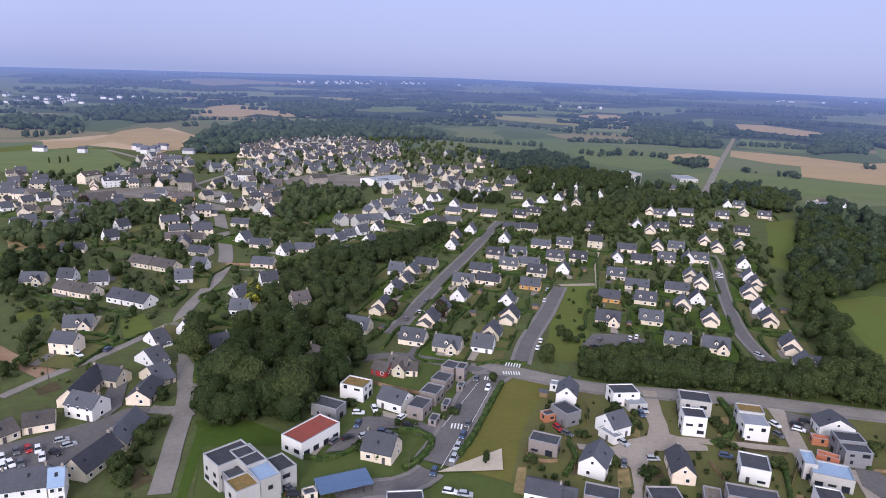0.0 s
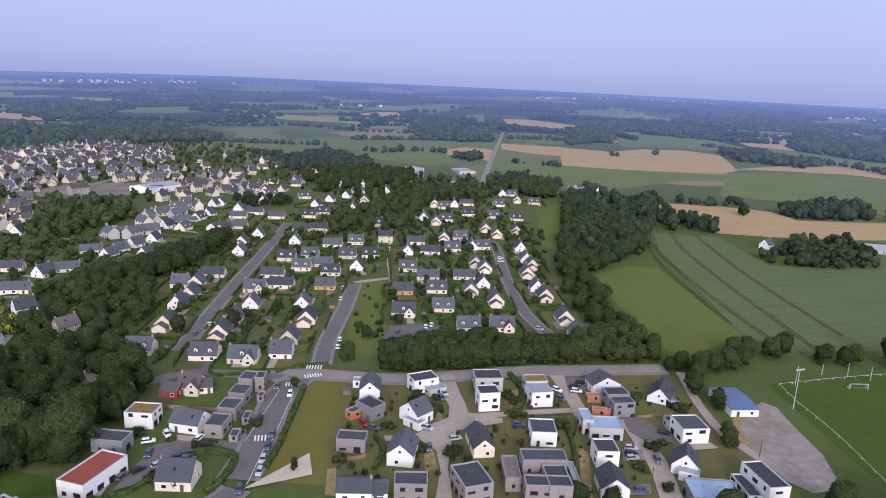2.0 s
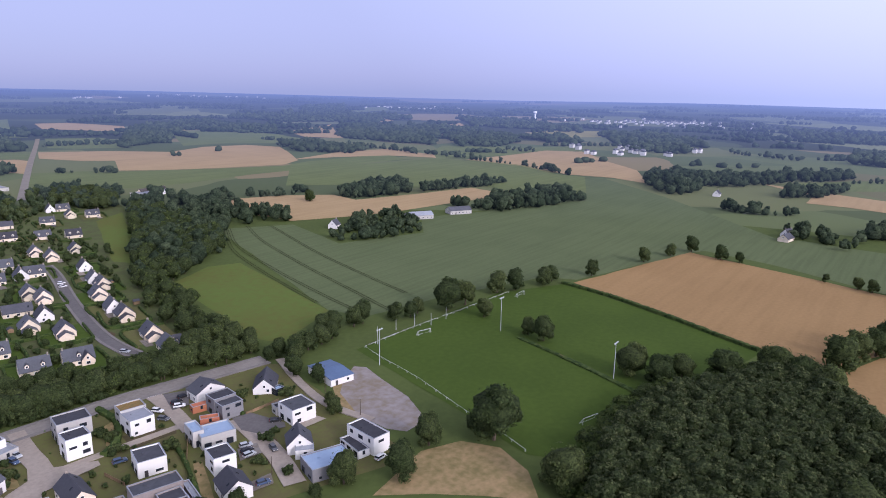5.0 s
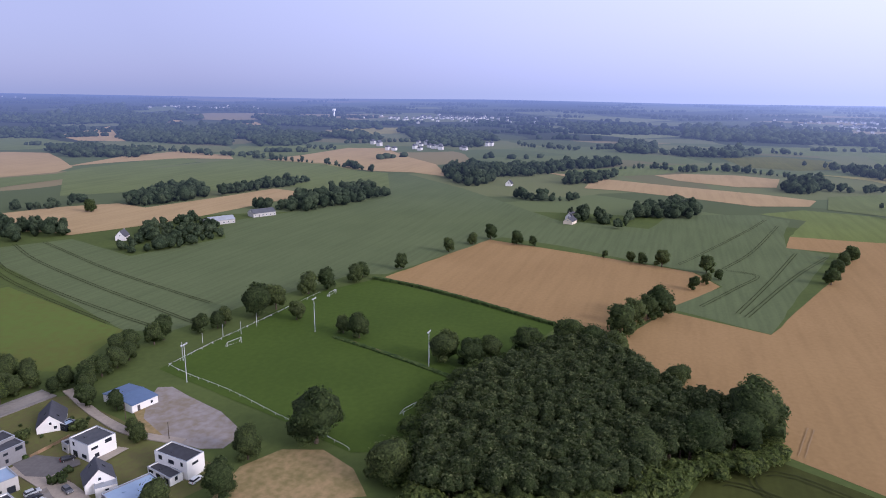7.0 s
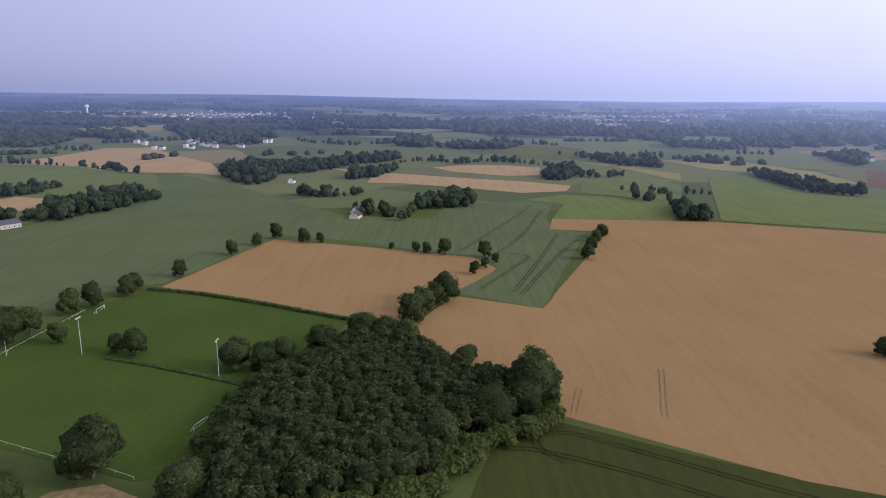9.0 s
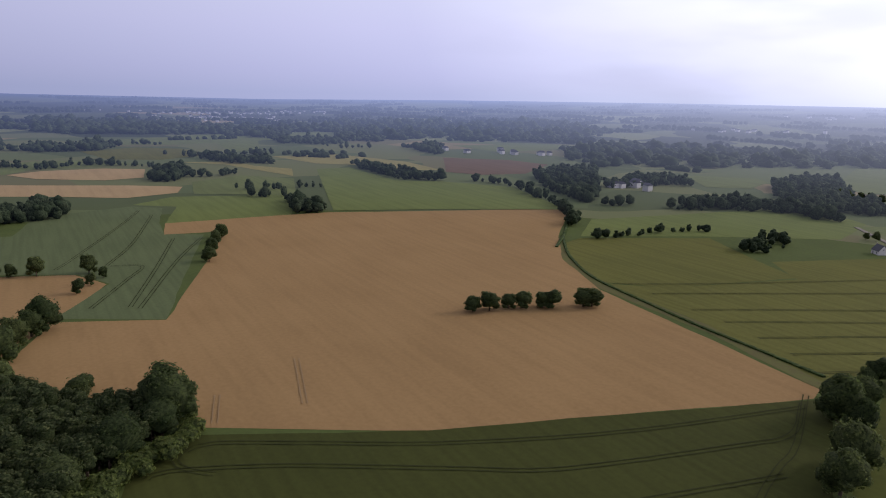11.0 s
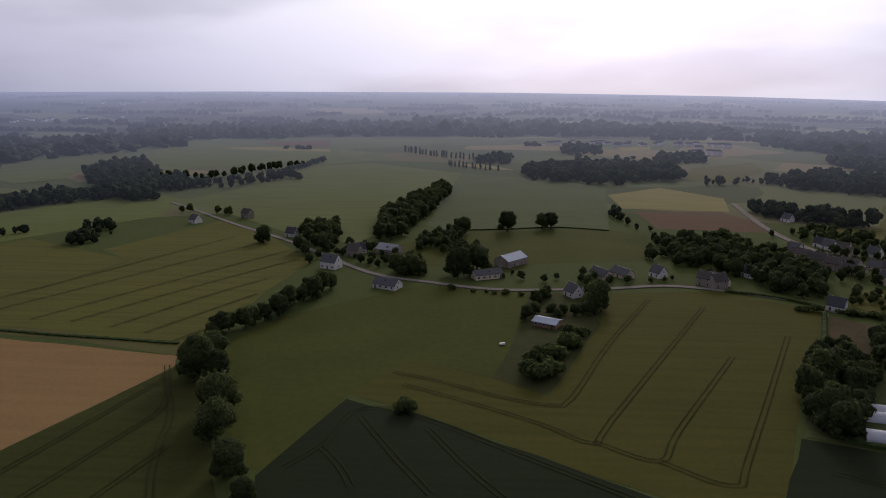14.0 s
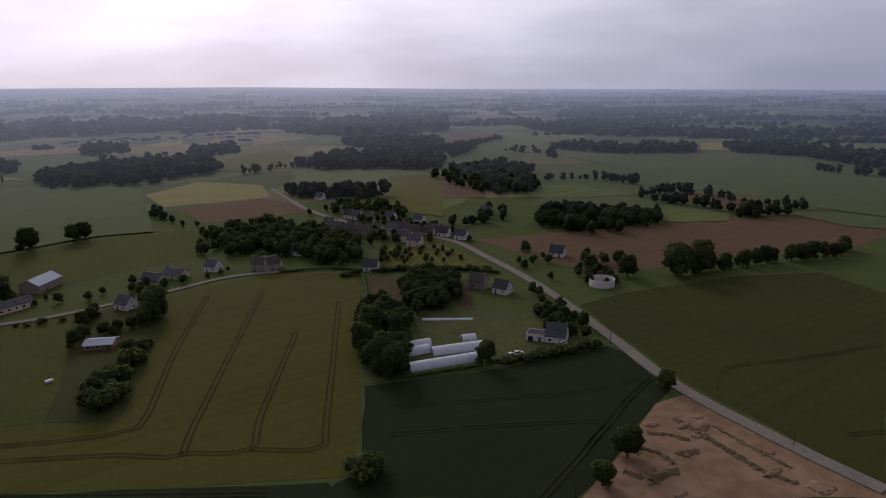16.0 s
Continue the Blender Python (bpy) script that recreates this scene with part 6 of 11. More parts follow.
far_field("crop_field", CROP_A, [(1566, -351), (1713, -500), (1309, -385), (1235, -314)], "green crop field in the distance")
far_field("crop_field", CROP_A, [(846, -165), (893, -237), (840, -291), (698, -244), (712, -216), (747, -147)], "green crop field in the distance")
far_field("ripe_field", WHEAT_PALE, [(1090, -194), (1034, -251), (865, -299), (948, -326), (1006, -286), (1071, -274)], "pale ripe crop field in the distance")
far_field("crop_field", CROP_BRIGHT, [(933, -358), (939, -414), (775, -406), (743, -460), (664, -513), (503, -462), (557, -345), (590, -243)], "green crop field in the distance")
far_field("ripe_field", WHEAT_PALE, [(1148, -358), (1149, -485), (990, -540), (859, -531), (882, -462), (977, -431), (1009, -387)], "pale ripe crop field in the distance")
far_field("crop_field", CROP_A, [(1550, -69), (1660, -256), (1798, -443), (1878, -794), (1652, -682), (1515, -435), (1437, -242), (1463, -122)], "green crop field in the distance")
far_field("ploughed_field", PLOUGH, [(1035, -640), (963, -734), (875, -752), (779, -627), (790, -552), (838, -524)], "brown stubble field in the distance")
far_field("crop_field", CROP_A, [(1295, -824), (1290, -1015), (1233, -1109), (1138, -1008), (1112, -817)], "green crop field in the distance")
far_field("crop_field", CROP_A, [(677, -854), (605, -931), (567, -901), (533, -811), (568, -764)], "green crop field in the distance")
far_field("crop_field", CROP_A, [(553, -1070), (573, -1246), (427, -937), (438, -908)], "green crop field in the distance")
far_field("crop_field", CROP_A, [(638, -1279), (640, -1454), (494, -1357), (290, -1247), (247, -1061), (358, -1008), (463, -924), (524, -1006)], "green crop field in the distance")
far_field("ripe_field", WHEAT_PALE, [(528, -1314), (439, -1343), (302, -1297), (290, -1247), (449, -1265)], "pale ripe crop field in the distance")
far_field("ploughed_field", PLOUGH, [(504, -1459), (360, -1547), (315, -1352), (421, -1365)], "brown stubble field in the distance")
far_field("ripe_field", WHEAT_PALE, [(50, -1056), (-1, -1046), (-48, -970), (-2, -985)], "pale ripe crop field in the distance")
far_field("crop_field", CROP_LIME, [(-288, -974), (-402, -1073), (-327, -863), (-258, -868)], "green crop field in the distance")
far_field("ripe_field", WHEAT_PALE, [(-269, -1409), (-353, -1462), (-327, -1352), (-270, -1311)], "pale ripe crop field in the distance")
far_field("crop_field", CROP_LIME, [(-311, -1029), (-438, -1122), (-406, -993), (-337, -910), (-271, -903)], "green crop field in the distance")
far_field("crop_field", CROP_LIME, [(-405, -697), (-462, -666), (-311, -449), (-300, -489), (-299, -526), (-276, -572), (-330, -568)], "green crop field in the distance")
far_field("ploughed_field", PLOUGH, [(-799, -1149), (-909, -1144), (-893, -1051), (-805, -973), (-708, -990)], "brown stubble field in the distance")
far_field("ploughed_field", PLOUGH, [(-454, -654), (-459, -588), (-399, -502), (-363, -524)], "brown stubble field in the distance")
far_field("crop_field", CROP_A, [(-456, -536), (-512, -509), (-522, -419), (-452, -449), (-420, -485)], "green crop field in the distance")
far_field("crop_field", CROP_DARK, [(-695, -691), (-845, -611), (-916, -465), (-815, -399), (-799, -319), (-583, -225), (-581, -291), (-591, -360), (-573, -446), (-663, -534)], "green crop field in the distance")
far_field("ploughed_field", PLOUGH, [(-524, -407), (-575, -387), (-572, -327), (-562, -290), (-507, -303), (-525, -330)], "brown stubble field in the distance")
far_field("crop_field", CROP_A, [(-488, -361), (-500, -308), (-476, -293), (-433, -319)], "green crop field in the distance")
far_field("ripe_field", WHEAT_PALE, [(-1019, -693), (-1070, -673), (-981, -559), (-916, -622)], "pale ripe crop field in the distance")
far_field("crop_field", CROP_DARK, [(-564, -281), (-578, -223), (-535, -206), (-524, -227), (-538, -277)], "green crop field in the distance")
far_field("ploughed_field", PLOUGH, [(-1336, -684), (-1479, -594), (-1265, -506), (-1221, -566)], "brown stubble field in the distance")

# built-up ground
field("garden_ground", GARDEN, [(-545.2, 811.3), (-332.9, 1061.7), (-81.9, 1060.9), (79.8, 855.7), (339.1, 645.8), (312.7, 563.1), (218.6, 410.1), (187.7, 323), (156.7, 242.1), (112.9, 233.1), (49.5, 239.3), (21.5, 249.7), (-16.6, 240.4), (-26.6, 215.6), (-44.2, 187.1), (-75.4, 195.1), (-63.3, 153.3), (-111.9, 149.9)], "green gardens between the houses")
field("garden_ground", LAWN, [(25.3, 236.1), (57.6, 227), (109.5, 223.1), (165, 212.3), (170.5, 204.1), (153, 143.6), (147.4, 115.6), (-3.3, 176.2)], "lawns and yards between the new houses")
field("dry_lawn", DRY_LAWN, [(25.1, 234.2), (39.6, 230.7), (40.2, 225.5), (32.6, 208.2), (26.9, 189.5), (22, 166.6), (3.6, 173.5), (6.4, 177.9), (12.3, 198.8)], "mown yellow-green lawn")
field("football_pitch", PITCH_GRASS, [(201, 191.5), (313.1, 188), (356, 166.3), (312.7, 47.2), (251.2, 61.5), (176.4, 71.7), (169.5, 88.9), (179.9, 118.9)], "mown green football pitches")
field("rough_grass", ROUGH_GRASS, [(123.7, 112.6), (150.8, 116.6), (163.7, 110.3), (168, 97.8), (161.4, 84), (150, 74.1)], "rough dry grass", ragged=2.6)
field("worn_ground", ROUGH_GRASS, [(167.9, 173.2), (178.4, 175.7), (172, 162.9), (161.1, 151.2), (155.5, 148.7), (158.1, 160.1)], "worn dry grass and dirt", ragged=1.2)

# roads and paths
road("road_main", OLD_ROAD, [(-204.7, 583.1), (-179.9, 518.7), (-161.1, 470.2), (-142.7, 421.5), (-131.1, 388.5), (-123.6, 361.4), (-120.7, 342.4), (-120.6, 326.3), (-119.9, 312.8), (-119, 297.2), (-116.6, 281), (-110.1, 266.1), (-103.6, 252.6), (-97.3, 237.9), (-87.8, 214.7), (-84.2, 204.3), (-81.7, 193.4), (-79.1, 181.5), (-75.6, 167.8), (-72.3, 153.9)], 5.8, "worn grey village road")
road("road_apron", OLD_ROAD, [(-96.8, 236.8), (-87.8, 214.7), (-84.2, 204.3), (-82.2, 195.4)], 7.2, "worn grey widening of the village road")
road("road_apron", OLD_ROAD, [(-204.7, 583.1), (-179.9, 518.7), (-161.1, 470.2), (-142.7, 421.5), (-131.1, 388.5), (-124.6, 365)], 8.4, "worn grey widening of the village road")
road("road_lane", OLD_ROAD, [(-118.8, 274.5), (-128.7, 244), (-140.4, 218.2), (-146.3, 202.5)], 3.6, "worn grey lane")
road("road_estate", ASPHALT, [(-21, 274.1), (0.2, 358.3), (22.7, 441.3), (44.8, 525)], 5.4, "grey asphalt estate street", walk_way=1.5)
road("road_estate", ASPHALT, [(32.9, 247.9), (38.7, 271.7), (52.6, 312), (65.7, 354.5)], 5.8, "grey asphalt estate street", walk_way=1.5)
road("road_estate", ASPHALT, [(138.3, 255.7), (141, 292.4), (155.5, 349.3), (176, 413.9), (183.2, 442.8)], 4.8, "grey asphalt estate street", walk_way=1.3)
road("road_cross", OLD_ROAD, [(13.2, 241.7), (26.9, 240.6), (58.1, 228.9), (86.4, 225.9), (110.2, 224.6), (136.3, 219.7), (168.8, 213.5)], 6.5, "grey road along the new houses", walk_way=1.6)
road("road_avenue", ASPHALT, [(23.5, 237.8), (15.6, 225.6), (9.5, 205.4), (4.9, 188.3), (-0.3, 174.5)], 9.2, "asphalt avenue with parked cars", walk_way=1.6)
road("road_court", PAVING, [(79, 228.3), (76.1, 210.9), (74.4, 197.9), (69.6, 189)], 5, "pale paved court street")
paved("paved_court", PAVING, [(72.2, 210.1), (75.4, 210.1), (75.5, 197.6), (86.5, 190.3), (85.7, 187.3), (74.8, 186.7), (69, 186), (64.3, 178.9), (59, 165.8), (55.6, 151.2), (51.1, 152.5), (56.7, 165.8), (58.4, 175.7), (55.5, 183.1), (44.8, 185.1), (44.6, 188.4), (55.9, 187.4), (62, 192.3), (68.8, 195.2), (71.5, 202.1)], "pale paved yard between the houses")
road("path_court", PAVING, [(75.6, 194.2), (87.8, 193.3), (99.1, 192), (116, 190)], 3, "pale gravel footpath")
road("road_court", PAVING, [(121.4, 219.5), (119.1, 204.2), (114.6, 184.7)], 5.5, "pale paved court street")
paved("paved_court", ASPHALT, [(124, 216.6), (131.8, 212.3), (124.9, 201.7), (118.8, 202.3)], "asphalt parking bay")
road("road_court", PAVING, [(128.8, 179.5), (125.6, 165.6), (121.7, 150.9), (114.3, 133.9)], 6.5, "pale paved court street")
paved("paved_court", ASPHALT, [(127.9, 181.1), (134.4, 179.7), (136.9, 164.4), (135, 161.9), (126.5, 165.4), (124.6, 171.7)], "asphalt parking yard")
paved("paved_court", GRAVEL, [(116.2, 162.8), (122.5, 161), (119.4, 154.9), (112.4, 156.3)], "gravel parking bay")
paved("paved_court", GRAVEL, [(105.1, 144.9), (113.7, 143.8), (110.7, 138.9), (103, 140.6)], "gravel drive")
paved("terrace_yard", PAVING, [(139.2, 161.5), (147, 159.3), (147.4, 155.4), (138.7, 156.4)], "pale concrete terrace")
paved("paved_court", ASPHALT, [(-24.4, 199.2), (-18.3, 201.5), (-11, 198.1), (-4.5, 197.6), (3.5, 192.6), (-2.7, 188.2), (-12.4, 193.2), (-18.2, 192.3), (-21.7, 184.2), (-27.5, 178.7), (-32.7, 177.1), (-28.5, 188), (-25.5, 194.7)], "asphalt yard with parked cars")
paved("paved_court", PAVING, [(-18, 204.2), (-12.7, 202), (-11, 198.1), (-17.5, 200.6)], "pale paved forecourt")
paved("paved_court", ASPHALT, [(-114.9, 154.6), (-127.5, 173.8), (-120.6, 178.8), (-107.5, 189.8), (-104.3, 194.1), (-102.5, 198.1), (-94.9, 200.3), (-93.6, 197.3), (-99, 188.8), (-100.7, 179.8), (-101.8, 172.2), (-103.4, 163.4), (-110, 161.3)], "asphalt yard of the terraces")
paved("paved_court", ASPHALT, [(-109.3, 191.5), (-114.5, 210.9), (-115.2, 222.6), (-111.3, 220.1), (-104.3, 200.2), (-105, 192.6)], "asphalt yard of the terraces")
paved("paved_court", SAND, [(1, 169.5), (20.7, 183.7), (20.2, 172), (13.5, 171)], "pale sandy triangle on the lawn")
paved("paved_court", ASPHALT, [(60.8, 268.3), (69.5, 284.3), (83.7, 286.1), (96.1, 276.9), (90.8, 264.2)], "asphalt car park of the estate")
paved("paved_court", PAVING, [(-39.1, 175.8), (-37.2, 187.6), (-33.7, 189.7), (-33.4, 181.3), (-35.4, 174.3)], "pale paved forecourt")
road("road_curve", ASPHALT, [(-0.9, 170.2), (-4.2, 165.7), (-10.3, 161.6), (-19.4, 159.4), (-24.9, 155.2)], 6.5, "curving asphalt street", walk_way=1.4)
road("road_link", OLD_ROAD, [(-82.8, 200.2), (-88.7, 198.5), (-94.4, 198.8)], 5, "grey side road")
road("road_link", ASPHALT, [(-30.6, 246.5), (-17.4, 251.3), (-3.5, 248.2), (18.7, 238.8)], 5.5, "asphalt side street")
road("path_estate", SAND, [(86.7, 353.3), (99.2, 416.3), (113.6, 465.1)], 2, "narrow footpath")
road("path_estate", PAVING, [(66.2, 357.7), (87.1, 362.2)], 3, "pale footpath")
road("road_lane", ASPHALT, [(-188.3, 308.8), (-167.4, 290.7), (-151.5, 290.4)], 4, "grey garden lane")
field("bare_garden", BARE, [(-174, 244.8), (-162.4, 237.1), (-140.5, 225.4), (-141.8, 217.2), (-164.7, 230.5)], "bare brown garden earth")
field("bare_garden", GARDEN_SOIL, [(-279.9, 411.9), (-277.2, 437.2), (-247.9, 425.8), (-235, 390.3), (-256.7, 386.6)], "brown garden plot")
field("park_lawn", PITCH_GRASS, [(-116.4, 468.5), (-112.1, 525.6), (-92, 570), (-68.7, 580.8), (-86.5, 508.6), (-93.9, 478.6)], "green park lawn")
field("meadow", MEADOW_LIGHT, [(70.4, 364.5), (89.2, 361.8), (58.9, 253.6), (41.2, 251.8)], "green park lawn")
field("meadow", MEADOW_LIGHT, [(278.3, 567.7), (315, 592.1), (268.2, 494.2), (220.5, 410.4), (215.5, 422.8)], "green strip of meadow")
field("green_verge", PITCH_GRASS, [(-77.4, 193.1), (-60.5, 194.6), (-43.8, 185.4), (-46.1, 180.3), (-69.4, 178.4), (-64.8, 153.2), (-67.4, 153), (-74.6, 188)], "green verge")
road("path_club", PAVING, [(173.1, 209.4), (162, 184.6), (155.7, 162.9), (156.5, 142.3)], 3.5, "pale gravel path")
field("gravel_lot", WORN_LOT, [(186.9, 179.7), (189.2, 174.8), (185, 164.1), (178.4, 144.2), (168.3, 127.6), (157.8, 128.1), (155.1, 134.8), (156.3, 148.3), (165.3, 166.4), (175.9, 174.7)], "worn grey gravel lot", ragged=2.0)
road("road_country", OLD_ROAD, [(285.8, 728.7), (422.1, 1035.6), (710.3, 1679), (891.4, 2141), (1316.7, 3511.7)], 8, "straight grey country road")
road("road_country", OLD_ROAD, [(-254.8, -693.4), (-235.6, -553), (-241.1, -461.7), (-265.6, -379.9), (-258.3, -325.3), (-241.3, -254.4), (-214.9, -181.8), (-197.7, -135.9), (-190.6, -90.2), (-188.6, -63)], 5.5, "grey country road")
road("road_lane", OLD_ROAD, [(315.8, -649.7), (256.4, -590.6), (205.2, -538.3), (146.5, -482.9), (86.2, -414.1), (62.2, -392), (34.7, -380.4), (-11.1, -367.1), (-71.5, -374.1), (-114.8, -381.6), (-169.4, -359.2), (-183.1, -338.4)], 4, "pale narrow lane")

# the close wood and the trees at its rim
thicket(spread([(160.5, 65), (201.3, 70.2), (225.2, 67), (250, 54.9), (276.4, 37.6), (277.6, 17.7), (237.5, -8.5), (235.4, -30.6), (214.3, -31.3), (195.7, -6.4), (166.6, 10.6), (151.1, 58.1)], 3.7, 3), (8.5, 12.5), 3, 2, LEAF_FOREST, "dense dark green wood of close crowns", 1.55, "slim", "wood")
thicket(along([(147, 62), (154, 38), (162, 12), (178, -2), (193, -12), (208, -35), (228, -36)], 2.6, 404, side=1.5), (3, 6.5), 404, 2, LEAF_LIGHT, "light green shrubs at the edge of the wood", 1.1, "bush", "shrubs")
thicket(along([(158, 66), (200, 73), (226, 70), (252, 58), (278, 40)], 4.0, 405, side=1.0), (3, 7), 405, 2, LEAF_LIGHT, "light green shrubs at the edge of the wood", 1.1, "bush", "shrubs")
tree(249.1, 85.1, 13.8, "tree", 3, wide=1.2, group="trees round the wood")
tree(248.6, 73.8, 11.7, "tree", 3, wide=1.2, group="trees round the wood")
tree(259.3, 68.1, 10.3, "tree", 3, wide=1.2, group="trees round the wood")
tree(266.0, 53.4, 14.2, "tree", 3, wide=1.2, group="trees round the wood")
tree(279.8, 38.1, 15.5, "tree", 3, wide=1.2, group="trees round the wood")
tree(278.7, 27.8, 14.0, "tree", 3, wide=1.2, group="trees round the wood")
tree(272.1, 18.5, 13.7, "tree", 3, wide=1.2, group="trees round the wood")
tree(255.4, -6.5, 9.9, "tree", 3, wide=1.2, group="trees round the wood")
tree(222.4, -31.6, 19.5, "tree", 3, wide=1.2, group="trees round the wood")
tree(213.4, -27.6, 13.7, "tree", 3, wide=1.2, group="trees round the wood")
tree(204.7, -14.5, 15.0, "tree", 3, wide=1.2, group="trees round the wood")
tree(190.5, 1.3, 13.0, "tree", 3, wide=1.2, group="trees round the wood")
tree(159.1, 71.3, 14.3, "tree", 3, wide=1.2, group="trees round the wood")
tree(156.7, 56.8, 7.9, "tree", 3, wide=1.2, group="trees round the wood")
tree(159.3, 33.2, 7.3, "tree", 3, wide=1.2, group="trees round the wood")
tree(161.7, 22.6, 7.0, "tree", 3, wide=1.2, group="trees round the wood")
tree(224.2, 71.2, 9.2, "tree", 3, wide=1.2, group="trees round the wood")
tree(235.1, -39.4, 6.6, "tree", 3, wide=1.2, group="trees round the wood")
tree(171.1, 102.2, 18.3, "tree", 3, wide=1.15, label="big round-crowned green oak beside the pitch")
tree(155.3, 116.9, 11.0, "tree", 3)
tree(135.1, 111.7, 11.8, "tree", 3)
tree(123.1, 123.2, 10.9, "tree", 3)
tree(113.1, 124.4, 4.8, "tree", 3)
tree(88.4, 140.6, 7.7, "tree", 3)
tree(95.6, 135.1, 7.3, "tree", 3)
tree(165.4, 28.0, 6.6, "bush", 2)

# trees along the pitches
tree(273.2, 171.4, 10.8, "tree", 2, group="field-edge trees")
tree(264.6, 141.3, 8.7, "tree", 2, group="field-edge trees")
tree(261.7, 131.6, 12.1, "tree", 2, group="field-edge trees")
tree(270.8, 192.3, 18.0, "tree", 2, group="field-edge trees")
tree(284.2, 190.4, 14.2, "tree", 2, group="field-edge trees")
tree(313.6, 188.6, 13.7, "tree", 2, group="field-edge trees")
tree(325.5, 183.6, 13.1, "tree", 2, group="field-edge trees")
tree(344.8, 175.0, 11.9, "tree", 2, group="field-edge trees")
tree(357.0, 176.1, 10.2, "tree", 2, group="field-edge trees")
tree(383.4, 161.6, 10.3, "tree", 2, group="field-edge trees")
tree(439.1, 148.2, 11.1, "tree", 2, group="field-edge trees")
tree(469.5, 139.6, 9.5, "tree", 2, group="field-edge trees")
tree(492.1, 131.6, 12.6, "tree", 2, group="field-edge trees")
tree(481.0, 108.2, 11.4, "tree", 2, group="field-edge trees")
tree(480.0, 95.8, 7.8, "tree", 2, group="field-edge trees")
tree(461.2, 41.3, 5.8, "tree", 2, group="field-edge trees")
tree(455.0, 23.9, 8.1, "tree", 2, group="field-edge trees")
tree(453.5, 16.1, 8.4, "tree", 2, group="field-edge trees")
tree(448.4, 3.3, 12.6, "tree", 2, group="field-edge trees")
tree(442.3, -24.0, 11.9, "tree", 2, group="field-edge trees")
tree(414.6, -22.9, 7.6, "tree", 2, group="field-edge trees")
tree(429.0, -30.5, 7.1, "tree", 2, group="field-edge trees")
tree(399.8, -15.7, 8.8, "tree", 2, group="field-edge trees")
tree(308.8, 18.3, 16.6, "tree", 2, wide=1.1, group="field-edge trees")
tree(325.5, 13.0, 13.4, "tree", 2, wide=1.1, group="field-edge trees")
tree(336.2, 6.9, 12.8, "tree", 2, wide=1.1, group="field-edge trees")
tree(342.2, 1.5, 16.4, "tree", 2, wide=1.1, group="field-edge trees")
tree(441.2, -93.9, 10.4, "tree", 2, wide=1.1, group="field-edge trees")
tree(465.3, -101.3, 11.3, "tree", 2, wide=1.1, group="field-edge trees")
tree(496.0, -111.4, 9.9, "tree", 2, wide=1.1, group="field-edge trees")
tree(512.5, -119.4, 11.4, "tree", 2, wide=1.1, group="field-edge trees")
row([(200, 218), (212.7, 216.9), (224.4, 213.8), (238.3, 211.4)], 7, (9, 13), 21, 2, group="hedge trees", side=2)
row([(238.6, 210.2), (249.9, 204.6), (261.4, 198.2)], 6.5, (8, 11), 22, 2, group="hedge trees", side=2)
row([(166.9, 200.3), (186.7, 208.7), (199.4, 208.1), (211.4, 205.8)], 7, (8, 11), 23, 2, group="hedge trees", side=2)
hedge([(355.1, 168), (347.9, 136.7), (332.6, 98.3), (319.5, 70.3), (310, 49.5)], 2.5, 1.8, "rough green hedge between fields")
tree(274.5, -190.1, 8.4, "tree", 2, wide=1.3, group="tree row in the wheat")
tree(271.9, -199.2, 10.6, "tree", 2, wide=1.3, group="tree row in the wheat")
tree(270.5, -210.4, 8.2, "tree", 2, wide=1.3, group="tree row in the wheat")
tree(267.6, -218.1, 9.8, "tree", 2, wide=1.3, group="tree row in the wheat")
tree(263.5, -228.3, 8.9, "tree", 2, wide=1.3, group="tree row in the wheat")
tree(260.3, -232.4, 10.5, "tree", 2, wide=1.3, group="tree row in the wheat")
tree(254.0, -249.0, 10.6, "tree", 2, wide=1.3, group="tree row in the wheat")
tree(251.8, -253.2, 11.2, "tree", 2, wide=1.3, group="tree row in the wheat")
tree(228.5, -32.6, 18.8, "tree", 3)
tree(264.0, -10.0, 6.8, "tree", 2)
tree(110.9, -237.1, 17.4, "tree", 3, wide=1.1, group="hedge trees between the crops")
tree(111.6, -255.5, 13.1, "tree", 3, wide=1.1, group="hedge trees between the crops")
tree(102.5, -235.7, 12.3, "tree", 3, wide=1.1, group="hedge trees between the crops")
tree(90.5, -207.1, 17.2, "tree", 3, wide=1.1, group="hedge trees between the crops")
tree(72.9, -170.9, 12.3, "tree", 3, wide=1.1, group="hedge trees between the crops")
tree(64.1, -157.3, 8.9, "tree", 3, wide=1.1, group="hedge trees between the crops")
tree(85.0, -190.5, 14.5, "tree", 3, wide=1.1, group="hedge trees between the crops")
row([(119.6, -273), (114.7, -288.5), (106.1, -304.1), (102.5, -327.8), (94.6, -341.3), (85.3, -363.3)], 6, (9, 13), 25, 2, group="hedge trees by the pasture", side=3)
tree(25.3, -215.1, 4.8, "bush", 2)
tree(-79.5, -156.2, 3.9, "bush", 2)
tree(-121.1, -235.6, 14.4, "tree", 2, group="garden trees")
tree(-119.2, -215.4, 15.6, "tree", 2, group="garden trees")
tree(-132.1, -245.8, 16.1, "tree", 2, group="garden trees")
tree(-138.4, -239.2, 12.2, "tree", 2, group="garden trees")
tree(-118.8, -206.4, 14.1, "tree", 2, group="garden trees")
tree(-148.0, -250.1, 10.2, "tree", 2, group="garden trees")
tree(-154.1, -194.0, 10.5, "tree", 2, group="garden trees")
tree(-28.5, -342.7, 7.9, "tree", 2, group="garden trees")
tree(-21.9, -315.5, 8.9, "tree", 2, group="garden trees")
tree(-37.9, -318.1, 6.0, "tree", 2, group="garden trees")
